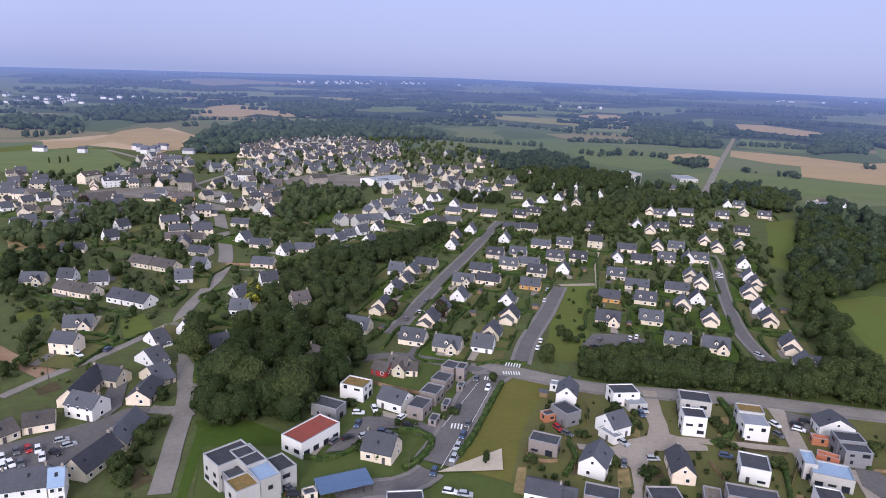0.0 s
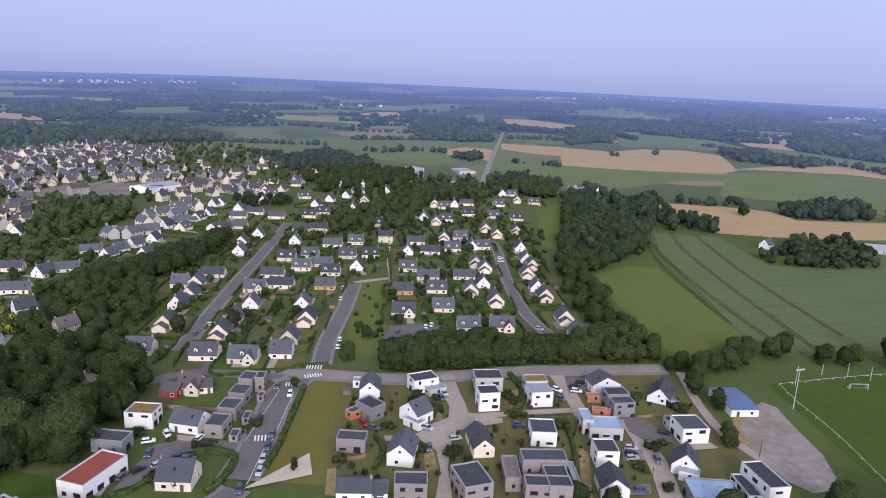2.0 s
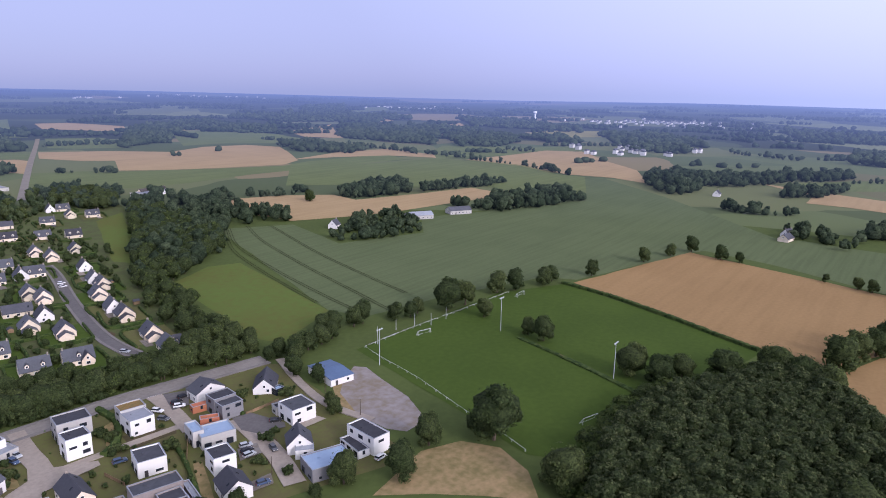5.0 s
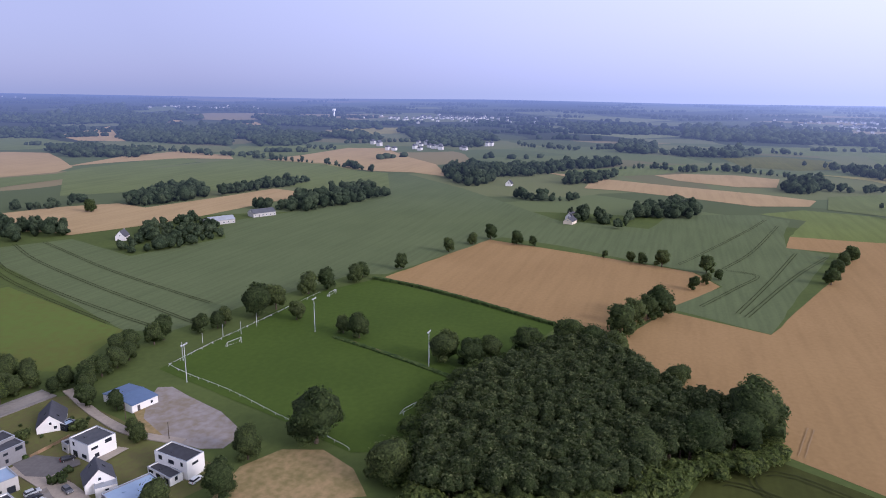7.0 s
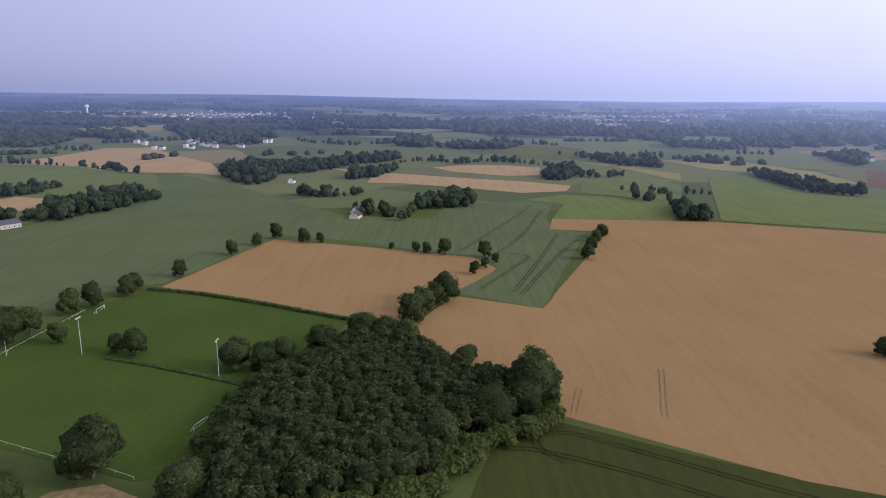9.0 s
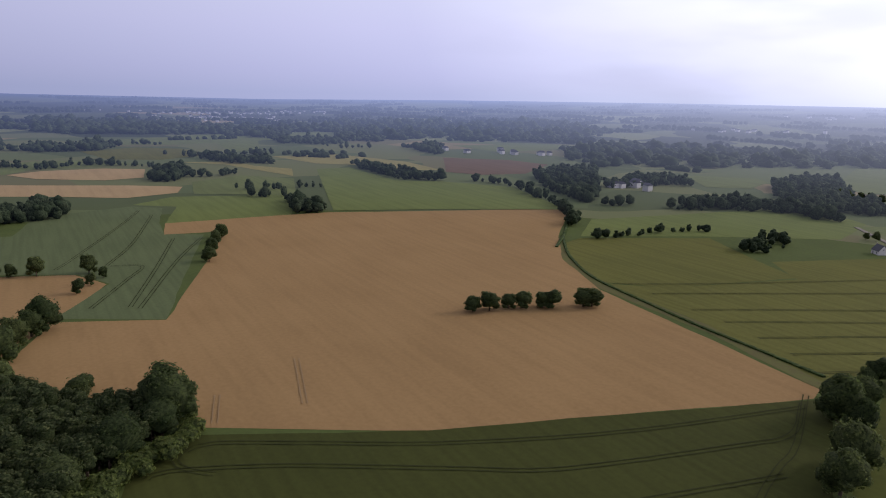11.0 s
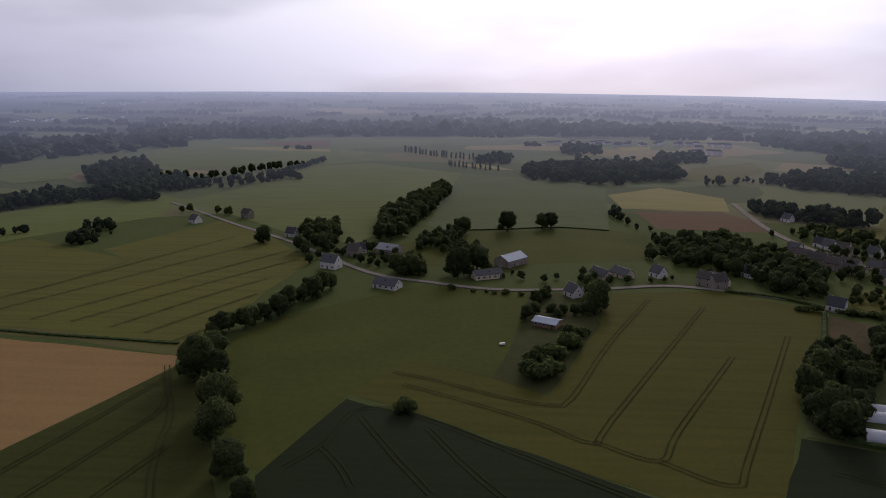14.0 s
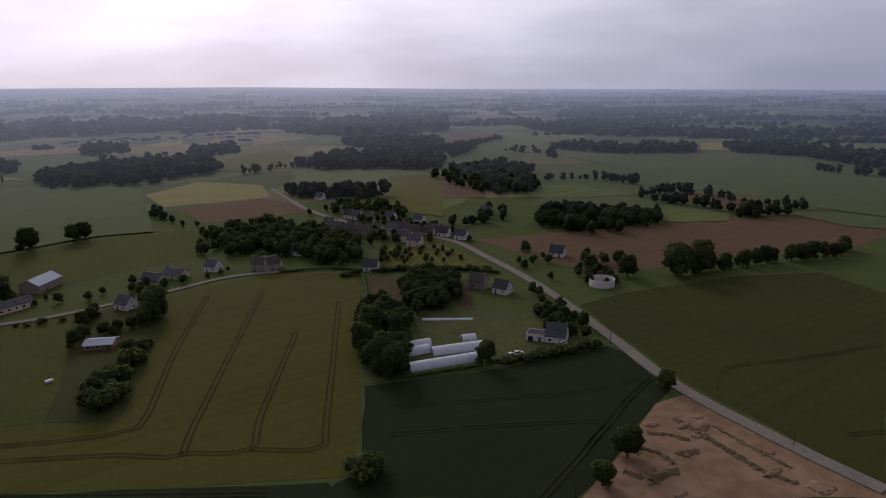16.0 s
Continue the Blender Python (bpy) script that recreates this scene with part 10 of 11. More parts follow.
thicket(spread([(-179, -422.3), (-199.3, -444.1), (-207.3, -413.5), (-190.2, -370.8), (-168.6, -374.5)], 13, 181), (6, 10), 181, 1, label="trees among the hamlet gardens")
thicket(spread([(-197, -368.7), (-225.1, -382.8), (-213.8, -349.5), (-191.2, -343.2)], 11, 182), (5, 8), 182, 1, label="trees among the hamlet gardens")
thicket(spread([(-221.7, -543.9), (-265.8, -544.3), (-309.8, -521.3), (-292.5, -473.8), (-235.9, -482.2)], 13, 183), (5, 9), 183, 1, label="trees among the hamlet gardens")
thicket(spread([(-248.5, -400.6), (-268.2, -403.5), (-278.3, -366.3), (-244.5, -354)], 14, 184), (4, 7), 184, 1, label="trees among the hamlet gardens")
thicket(spread([(-186.7, -309.5), (-201.1, -321.9), (-219.2, -310.6), (-189.1, -261.5), (-166.4, -264.2)], 7.5, 185), (4, 7), 185, 1, label="trees among the hamlet gardens")
thicket(spread([(-143.6, -283.7), (-163.2, -291.4), (-159.8, -258.3), (-134.2, -228.2), (-118.7, -232.8)], 7, 186), (5, 8), 186, 1, label="trees among the hamlet gardens")
thicket(spread([(-200.5, -208.5), (-213.7, -204.5), (-203, -190.6), (-192.6, -193.7)], 8, 187), (4, 6), 187, 1, label="trees among the hamlet gardens")
thicket(spread([(-252.6, -279), (-263.2, -270.8), (-229.2, -233.7), (-214.5, -238.1)], 8, 188), (4, 7), 188, 1, label="trees among the hamlet gardens")
thicket(spread([(-248, -290.8), (-268.9, -307.1), (-287.3, -301.4), (-278.1, -287.1)], 9, 189), (4, 7), 189, 1, label="trees among the hamlet gardens")
thicket(spread([(-302.9, -285.1), (-322.3, -284.9), (-306.2, -262.7), (-285.4, -264)], 9, 190), (5, 8), 190, 1, label="trees among the hamlet gardens")
thicket(spread([(-438.1, -656), (-521.4, -677.6), (-497.5, -534.1), (-447.6, -485.6), (-404.4, -530.5)], 13, 191), (8, 12), 191, 1, label="trees among the hamlet gardens")
thicket(spread([(-348.7, -369.4), (-398.5, -401.7), (-403.3, -370.4), (-399.9, -336.5), (-374.4, -313.9), (-346.2, -337.4)], 12, 192), (7, 11), 192, 1, label="trees among the hamlet gardens")
thicket(along([(155.5, -1269.5), (97.1, -1183.8), (36.8, -1125.7), (-37.4, -1096.8)], 8, 200, side=0), (9, 14), 200, 1, WOODS, kind="poplar", label="line of trees between the fields")
thicket(along([(59.3, -1024.4), (16.2, -980.6), (-24.2, -953.8)], 8, 201, side=0), (8, 12), 201, 1, WOODS, kind="poplar", label="line of trees between the fields")
thicket(along([(343.9, -741.1), (327.1, -792.7), (288.5, -844.8), (268.1, -914)], 8, 202, side=0), (7, 11), 202, 1, WOODS, kind="tree", label="line of trees between the fields")
thicket(along([(275.6, -915), (266.5, -991.9), (260.2, -1083.8)], 8, 203, side=0), (7, 10), 203, 1, WOODS, kind="tree", label="line of trees between the fields")
gable_near(466, 362, -30, 24, 11, 3.6, 2.6, RENDER_PALE, ZINC, "long farm barn with grey sheet roof", "x", seed=3, lights=0, stacks=0, name="barn", category="barn")
gable_near(512, 350, -30, 22, 12, 3.6, 2.8, RENDER_PALE, SLATE, "long farm barn with grey slate roof", "x", seed=3, lights=0, stacks=0, name="barn", category="barn")
thicket(spread([(123.6, -432.7), (98.2, -478.0), (63.7, -456.6), (38.0, -423.3), (42.7, -396.7), (81.4, -406.9), (107.7, -403.9)], 11, 410), (4, 8), 410, 1, label="garden trees in the farmyard", light=0.15)
thicket(spread([(22.8, -407.4), (8.9, -419.9), (-33.2, -397.6), (-69.0, -399.1), (-114.2, -405.2), (-114.7, -381.1), (-65.6, -379.4), (-11.7, -384.8)], 12, 411), (3, 6), 411, 1, label="garden trees beside the lane", light=0.15)
thicket(spread([(-186.6, -444.4), (-236.0, -507.9), (-269.2, -471.6), (-288.2, -423.2), (-279.2, -385.5), (-233.8, -379.8), (-209.8, -406.0)], 11, 412), (4, 8), 412, 1, label="garden trees among the hamlet houses", light=0.15)
thicket(spread([(-232.1, -532.6), (-288.0, -564.8), (-314.6, -509.7), (-280.7, -460.1), (-258.8, -505.6)], 11, 413), (5, 9), 413, 1, label="garden trees among the hamlet houses", light=0.15)
thicket(spread([(-372.4, -368.7), (-404.8, -323.2), (-433.2, -319.0), (-432.6, -363.4), (-403.9, -393.6)], 10, 414), (8, 12), 414, 1, label="tall trees behind the stubble field", light=0.15)
gable_near(68.3, -446.8, 154, 16, 12, 3.5, 3, STONE, ZINC, "farm barn under pale sheet roof", "x", seed=3, lights=0, stacks=0, name="barn", category="barn")
gable_near(-22.8, -422.5, -130, 20, 12, 4.5, 3, STONE, PALE_METAL, "farm barn under pale sheet roof", "x", seed=4, lights=0, stacks=0, name="barn", category="barn")
gable_near(-4.4, -389.2, -156, 18, 8, 3, 2.4, RENDER_CREAM, SLATE, "low farmhouse with slate roof", "x", seed=5)
gable_near(-29.7, -305.5, 153, 12.4, 9, 2.4, 1.2, TIMBER, PALE_METAL, "field shed under pale blue metal roof", "x", seed=5, lights=0, stacks=0, name="field_shed", category="shed")
tunnel(-141.1, -204.0, 165, 30.3, 6.5, 3.0)
tunnel(-153.5, -212.2, 162, 22.9, 6.5, 3.0)
tunnel(-136.9, -220.7, 168, 13.6, 6, 3.0)
tunnel(-141.6, -226.1, 167, 12.4, 5, 3.0)
tunnel(-171.1, -244.9, 144, 24.1, 2.2, 1.0, "low white plastic cloche tunnel")
tunnel(-164.4, -219.4, 159, 6.2, 5, 2.4, "small pale plastic covered greenhouse")
tank(-270.4, -238.4, 7.0, 4.0)

# football ground
goal(234.3, 179.6, -16)
goal(316.8, 175.0, -2)
goal(201.4, 81.9, -18)
pole(194.6, 172.5, 15.4, "tall floodlight mast with lamps", "floodlight_mast", arm=1.4, lamps=3, r=0.14)
pole(261.5, 154.5, 16.2, "tall floodlight mast with lamps", "floodlight_mast", arm=1.4, lamps=3, r=0.14)
pole(241.1, 89.5, 15.3, "tall floodlight mast with lamps", "floodlight_mast", arm=1.4, lamps=3, r=0.14)
pole(211.5, 188.5, 8.5, "plain metal post for a net", "net_post", r=0.12)
pole(231.4, 194.5, 4.8, "plain metal post for a net", "net_post", r=0.12)
pole(240.5, 190.4, 6.3, "plain metal post for a net", "net_post", r=0.12)
pole(247.0, 185.3, 6.1, "plain metal post for a net", "net_post", r=0.12)
pole(258.8, 184.8, 6.6, "plain metal post for a net", "net_post", r=0.12)
rail_fence([(204.7, 189.9), (199.4, 174.9), (193.1, 151.6), (180.9, 119.6), (176.2, 103.8), (170.5, 90.1)], 6.0, 1.1, "low white railing round the football pitch")
rail_fence([(204.7, 189.9), (231.8, 189.3), (263.2, 187.1), (317.1, 183.2)], 6.0, 1.1, "low white railing round the football pitch")
bench(254.1, 130.2, -110)
bench(249.1, 116.3, -114)

# poles and lamps
pole(156.5, 147.8, 6.4, "weathered wooden utility pole by the road", "utility_pole", BARK, 0.16)
pole(162.6, 171.5, 6.6, "weathered wooden utility pole by the road", "utility_pole", BARK, 0.16)
pole(113.7, 143.3, 6.0, "weathered wooden utility pole by the road", "utility_pole", BARK, 0.16)
pole(-118.9, -110.9, 6.0, "weathered wooden utility pole by the road", "utility_pole", BARK, 0.16)
pole(-7.1, 170.6, 6.0, "weathered wooden utility pole by the road", "utility_pole", BARK, 0.16)
pole(-133.9, 209.9, 10.0, "weathered wooden utility pole by the road", "utility_pole", BARK, 0.16)
pole(-154.1, 231.6, 6.4, "weathered wooden utility pole by the road", "utility_pole", BARK, 0.16)
pole(-210.0, -179.0, 8.5, "weathered wooden utility pole by the road", "utility_pole", BARK, 0.16)
pole(-191.2, -89.8, 6.0, "weathered wooden utility pole by the road", "utility_pole", BARK, 0.16)
pole(-207.1, -126.0, 6.0, "weathered wooden utility pole by the road", "utility_pole", BARK, 0.16)

# road markings
crosswalk(6.9, 195.8, -7, 4.2, 3.5)
crosswalk(20.0, 232.4, -10, 5.0, 3)
crosswalk(29.8, 246.1, -15, 6.5, 3.5)
crosswalk(28.5, 238.4, 2, 7.0, 3)
marking([(2.1, 171.2), (8.4, 191.6)])
marking([(2.3, 195), (15.6, 229.5)])
marking([(10.2, 192.8), (20.2, 225.9)])
marking([(119, 218.1), (119.2, 217.8)])
marking([(119.6, 218), (119.8, 217.7)])
marking([(120.2, 217.8), (120.4, 217.5)])
marking([(120.8, 217.7), (121, 217.3)])
marking([(121.4, 217.5), (121.6, 217.2)])
marking([(122, 217.4), (122.2, 217)])
marking([(122.6, 217.2), (122.8, 216.9)])
marking([(123.3, 217), (123.5, 216.7)])

# parked cars
car(5.8, 176.4, -106, "silver")
car(7.0, 182.8, -105, "silver")
car(8.7, 189.6, -105, "blue")
car(10.6, 196.9, -104, "grey")
car(18.6, 224.0, -104, "white")
car(7.4, 207.4, -103, "black")
car(14.6, 231.1, -103, "grey")
car(0.1, 168.9, -103, "blue")
car(-20.8, 204.4, -72, "white")
car(-25.9, 201.4, 3, "white")
car(-25.1, 193.8, -98, "blue")
car(-21.8, 187.1, 34, "silver")
car(-27.0, 185.4, 39, "black")
car(-30.9, 183.2, 64, "grey")
car(-11.2, 199.8, 60, "white")
car(-8.8, 194.7, -5, "black")
car(-16.5, 189.8, -5, "blue")
car(-14.0, 188.2, -16, "grey")
car(40.0, 197.0, -66, "red")
car(42.5, 193.4, -47, "grey")
car(72.6, 212.0, -83, "silver")
car(70.6, 208.8, -83, "blue")
car(59.6, 189.3, -55, "silver")
car(56.7, 177.2, -104, "grey")
car(66.3, 180.7, 1, "silver")
car(89.9, 184.2, -15, "blue")
car(115.0, 205.3, -64, "white")
car(113.0, 198.3, -65, "grey")
car(121.8, 202.7, -31, "white")
car(122.9, 206.2, 5, "black")
car(127.0, 208.5, -3, "black")
car(118.8, 161.9, -21, "silver")
car(117.0, 159.0, -3, "black")
car(115.9, 156.6, -6, "silver")
car(123.0, 153.7, -109, "grey")
car(108.6, 141.0, -21, "blue")
car(135.5, 167.5, -33, "black")
car(4.7, 159.7, -12, "white")
car(8.9, 158.8, -8, "silver")
car(-37.0, 155.5, 4, "black")
car(-39.1, 158.1, -37, "grey")
car(-111.2, 177.1, 34, "silver")
car(-107.6, 174.6, 42, "silver")
car(-109.1, 170.3, -27, "black")
car(-117.7, 171.5, -50, "red")
car(-114.9, 171.5, -57, "white")
car(-111.4, 167.7, -59, "white")
car(-118.0, 163.9, -43, "white")
car(-115.4, 164.3, -54, "grey")
car(-122.1, 166.4, -52, "white")
car(-119.1, 162.1, -50, "white")
car(-120.4, 170.2, -52, "grey")
car(-110.1, 202.6, -59, "grey")
car(-130.5, 243.8, 78, "blue")
car(-138.9, 237.6, -34, "white")
car(42.0, 264.1, 76, "white")
car(44.2, 272.4, 76, "white")
car(53.6, 328.1, 74, "white")
car(57.8, 346.7, 74, "silver")
car(-15.8, 292.4, 87, "grey")
car(-9.5, 302.2, 28, "white")
car(-7.2, 318.6, 79, "grey")
car(85.4, 279.9, 72, "white")
car(83.5, 275.1, 72, "blue")
car(70.9, 275.8, 58, "grey")
car(101.7, 273.1, 63, "silver")
car(169.8, 393.6, -25, "white")
car(167.0, 386.1, -2, "white")
car(66.7, 268.3, 33, "black")
car(137.0, 266.3, -57, "silver")
car(-167.1, -193.5, 172, "white")
car(-170.5, -193.3, 164, "white")
car(-192.2, -189.6, 171, "white")
car(139.5, 123.4, -3, "white")
car(88.8, 281.7, 67, "white")

# far towns and works
far_town(-602, 3719, 110, 60, 3.30, 26, 1, 9)
far_town(-243, 3871, 130, 60, 3.20, 22, 2, 7)
far_town(-1120, 1757, 140, 50, 3.71, 30, 3, 6)
far_town(2715, 2134, 120, 60, 2.24, 30, 4, 6)
far_town(2528, 875, 160, 60, 1.90, 50, 5, 6)
far_town(2399, 671, 80, 40, 1.84, 24, 6, 6)
far_town(2615, 788, 130, 60, 1.86, 44, 7, 6)
far_town(2527, -601, 120, 60, 1.34, 44, 8, 6)
far_town(2875, -689, 200, 60, 1.34, 60, 9, 6)
far_town(2961, -1060, 100, 50, 1.23, 20, 10, 6)
far_town(-418, -1476, 60, 30, -0.28, 18, 11, 6)
far_town(-250, -1466, 60, 30, -0.17, 16, 12, 6)
far_town(2358, 3440, 200, 60, 2.54, 20, 13, 6)
far_town(503, 2649, 60, 20, 2.95, 5, 14, 6)
far_town(1687, -3136, 100, 50, 0.49, 10, 15, 6)
far_town(1372, -2126, 120, 50, 0.57, 18, 16, 6)
far_town(-1632, -1285, 150, 60, -0.90, 14, 17, 6)
far_town(-1051, 2055, 160, 60, 3.61, 25, 18, 6)
far_town(-415, 862, 60, 20, 3.59, 10, 19, 6)
far_town(1390, 557, 60, 25, 1.95, 16, 20, 6)
far_town(1298, 452, 60, 25, 1.91, 12, 21, 6)
far_town(2231, 279, 20, 8, 1.70, 3, 22, 9)
far_town(1082, -823, 60, 20, 0.92, 12, 23, 6)
far_town(604, -660, 25, 10, 0.74, 6, 24, 6)
far_town(-383, -1269, 25, 10, -0.29, 4, 25, 7)
far_town(1716, 3418, 80, 30, 2.68, 8, 26, 6)
water_tower(2399, 1294, land_at(2399, 1294), 34.7)
hedge([(258, 142.5), (253, 127.1), (245.2, 104.6), (234.4, 78.1)], 2.5, 0.9, "low grassy bank between the pitches")

# building ground, orchard and garden details
field("garden_bed", ROUGH_GRASS, [(97.6, 210), (102.3, 211.2), (94.7, 191.4), (89.9, 190.2)], "worn brown garden bed")
field("garden_bed", GARDEN_SOIL, [(98.7, 199.2), (108.3, 194.8), (113, 190.8), (110.6, 187.1), (96.7, 189.2)], "worn brown garden bed")
field("garden_bed", ROUGH_GRASS, [(54.3, 175.2), (57.9, 176.5), (56.2, 166.6), (52.2, 165.9)], "worn brown garden bed")
field("garden_bed", GARDEN_SOIL, [(42.7, 186.4), (44.7, 186.5), (41.6, 171.4), (39.7, 171.3)], "worn brown garden bed")
field("garden_bed", ROUGH_GRASS, [(64.2, 205), (68.7, 204.6), (66.3, 193.9), (62.4, 196.2)], "worn brown garden bed")
field("garden_bed", GARDEN_SOIL, [(64.1, 178.2), (68.2, 178.1), (67.3, 171.5), (62.8, 171.7)], "worn brown garden bed")
field("garden_bed", ROUGH_GRASS, [(24.7, 174.1), (27.3, 174.3), (25.1, 160.7), (22.2, 161.5)], "worn brown garden bed")
field("garden_bed", ROUGH_GRASS, [(102.9, 166.5), (105.6, 165.8), (93, 140.7), (90.2, 141.6)], "worn brown garden bed")
field("garden_bed", GARDEN_SOIL, [(123.4, 160.8), (128.3, 158.7), (121.5, 147.8), (116.6, 148.6)], "worn brown garden bed")
field("garden_bed", GARDEN_SOIL, [(-87, 163.8), (-82.9, 166.9), (-76.1, 160.5), (-79.8, 155.1)], "worn brown garden bed")
field("garden_bed", GARDEN_SOIL, [(-139.1, 209.4), (-135.3, 216.4), (-129.9, 210.3), (-134.4, 204.8)], "worn brown garden bed")
field("garden_bed", GARDEN_SOIL, [(30.2, 313.7), (36.2, 317.5), (35.3, 297.1), (29.7, 293.7)], "worn brown garden bed")
field("garden_bed", GARDEN_SOIL, [(146.5, 304.8), (146.8, 291.9), (138.7, 280.6), (139.5, 292.5)], "worn brown garden bed")
mounds([(-185.5, -125.9), (-183, -104.2), (-183, -70.3), (-177.1, -67.6), (-123.7, -106.7), (-141.9, -114.5), (-170.6, -127.1)], 14, 4, BARE)
ridge([(-176.2, -121.5), (-175.1, -114.0), (-172.6, -96.9), (-171.0, -87.3), (-172.7, -79.1)], 1.7, 0.8, 1)
ridge([(-161.9, -120.9), (-166.1, -116.7), (-169.0, -110.7)], 1.5, 0.7, 2)
ridge([(-152.5, -116.6), (-155.2, -111.3), (-153.4, -105.2)], 1.4, 0.7, 3)
ridge([(-158.7, -108.1), (-165.4, -105.2)], 1.9, 1.0, 4)
ridge([(-141.2, -103.4), (-151.4, -102.8)], 2.1, 1.0, 5)
ridge([(-139.1, -111.1), (-140.6, -105.9)], 1.6, 0.8, 6)
ridge([(-182.5, -112.0), (-180.5, -98.0), (-179.0, -84.0)], 1.2, 0.5, 7)
for x, y in ((-176.5, -119.5), (-175.0, -108.5), (-172.0, -92.0), (-166.0, -108.5), (-160.0, -106.0), (-150.0, -101.0)):
    marker_board(x, y)
trough(-9.3, -281.5, 20)
field("orchard", CROP_LIME, [(-192.1, -351.5), (-221.1, -383.6), (-255.7, -372.6), (-247.9, -307.7), (-226.3, -318.1)], "sunny orchard grass")
thicket(spread([(-194.8, -352.8), (-217.1, -376.8), (-250.1, -364.5), (-244.6, -313.6)], 9, 160), (3, 4.5), 160, 1, label="small orchard trees")
field("bare_garden", GARDEN_SOIL, [(-176, -332.9), (-191, -318.2), (-166.6, -276.2), (-157.1, -274.7), (-152.6, -286.9)], "brown garden plot")
field("bare_garden", GARDEN_SOIL, [(-214.8, -295.4), (-218.6, -288.2), (-187.5, -247.2), (-182.4, -251.1)], "brown garden plot")
field("garden_ground", GARDEN, [(-141.1, -274.5), (-167.5, -275.5), (-189.6, -247.7), (-214.7, -218.2), (-209.1, -179.7), (-160.1, -187.3), (-107.1, -206.6)], "green nursery garden")
thicket(along([(-159.4, -189.9), (-177.8, -186.6), (-193.1, -182.5), (-208.1, -180.5)], 4, 161, side=0), (2.5, 4), 161, 1, kind="bush", label="garden hedge of dark shrubs")
thicket(spread([(-274.6, -270.7), (-291.5, -273.3), (-299.6, -267), (-283, -235.3), (-265.3, -235.8), (-263.3, -250.6)], 8, 162), (4, 7), 162, 1, label="garden trees by the road")
thicket(spread([(31.3, -457.1), (19.3, -498.8), (3.1, -470.1), (15.5, -432.8)], 8, 163), (5, 8), 163, 1, label="trees by the farm")
thicket(along([(43.2, -379.6), (11.6, -365.2), (-24.2, -356.1), (-42, -354.9)], 6, 164, side=0), (1.5, 3), 164, 1, kind="bush", label="low roadside shrubs")
thicket(spread([(-59.9, -403), (-80.2, -412.1), (-77.6, -380.1), (-56.2, -370.5)], 8, 165), (4, 7), 165, 1, label="garden trees by the lane")
thicket(spread([(56, -399.9), (43.5, -435.2), (35.6, -395.8), (45.4, -372.6)], 7, 166), (6, 9), 166, 1, label="trees by the farm")

# fences of the new gardens
fence([(28.4, 184.2), (28.2, 180.3), (31.8, 177.3), (37, 177.8)], 1.3, "timber board fence round a garden")
fence([(41.5, 191.1), (43.5, 183.4), (41.3, 174)], 1.4, "timber board fence round a garden")
fence([(53.3, 217), (50.8, 202.3)], 1.2, "timber board fence round a garden")
fence([(132.8, 179.7), (146.5, 179)], 1.2, "timber board fence round a garden")
fence([(112.2, 183.2), (101.2, 167)], 1.3, "timber board fence round a garden")
fence([(-24, 224.8), (-6.3, 217.9)], 1.4, "timber board fence round a garden")
fence([(83.7, 181.2), (84.5, 171.7)], 1.2, "timber board fence round a garden")
fence([(-125, 369.6), (-102.4, 370.7), (-90.7, 363.1)], 1.6, "timber board fence round a garden")
fence([(-112.8, 488.6), (-95.3, 486.1)], 1.4, "timber board fence round a garden")
tree(59.1, 200.0, 3.2, "bush", 1, group="garden shrubs")
tree(60.6, 196.7, 2.5, "bush", 1, group="garden shrubs")
tree(66.5, 200.9, 2.8, "bush", 1, group="garden shrubs")
tree(53.5, 177.1, 2.3, "bush", 1, group="garden shrubs")
tree(50.0, 174.1, 2.3, "bush", 1, group="garden shrubs")
tree(95.3, 205.7, 2.7, "bush", 1, group="garden shrubs")
tree(95.1, 200.2, 2.7, "bush", 1, group="garden shrubs")
tree(93.1, 190.6, 2.8, "bush", 1, group="garden shrubs")
tree(104.6, 179.2, 3.1, "bush", 1, group="garden shrubs")
tree(141.8, 193.2, 2.8, "bush", 1, group="garden shrubs")
tree(131.3, 196.1, 2.3, "bush", 1, group="garden shrubs")
tree(151.8, 181.1, 3.4, "bush", 1, group="garden shrubs")
tree(125.1, 160.3, 3.0, "bush", 1, group="garden shrubs")
tree(115.7, 151.1, 2.5, "bush", 1, group="garden shrubs")
tree(116.8, 140.0, 2.2, "bush", 1, group="garden shrubs")
tree(62.3, 172.9, 2.9, "bush", 1, group="garden shrubs")
tree(47.2, 193.2, 2.4, "bush", 1, group="garden shrubs")
tree(28.5, 177.7, 2.6, "bush", 1, group="garden shrubs")
tree(47.4, 218.6, 2.7, "bush", 1, group="garden shrubs")
tree(5.7, 204.8, 2.4, "bush", 1, group="garden shrubs")
tree(3.0, 201.8, 2.4, "bush", 1, group="garden shrubs")
tree(-12.5, 195.8, 1.9, "bush", 1, group="garden shrubs")
tree(-7.8, 196.1, 1.9, "bush", 1, group="garden shrubs")
tree(-29.0, 207.3, 2.9, "bush", 1, group="garden shrubs")
tree(-19.9, 201.3, 1.5, "bush", 1, group="garden shrubs")
tree(-14.7, 175.5, 3.1, "bush", 1, group="garden shrubs")
tree(-22.8, 180.6, 2.6, "bush", 1, group="garden shrubs")
hedge([(28.5, -532.4), (-17.4, -540.7), (-60.9, -552.4), (-102.9, -542.4)], 1.2, 1, "thin low hedge between pastures")

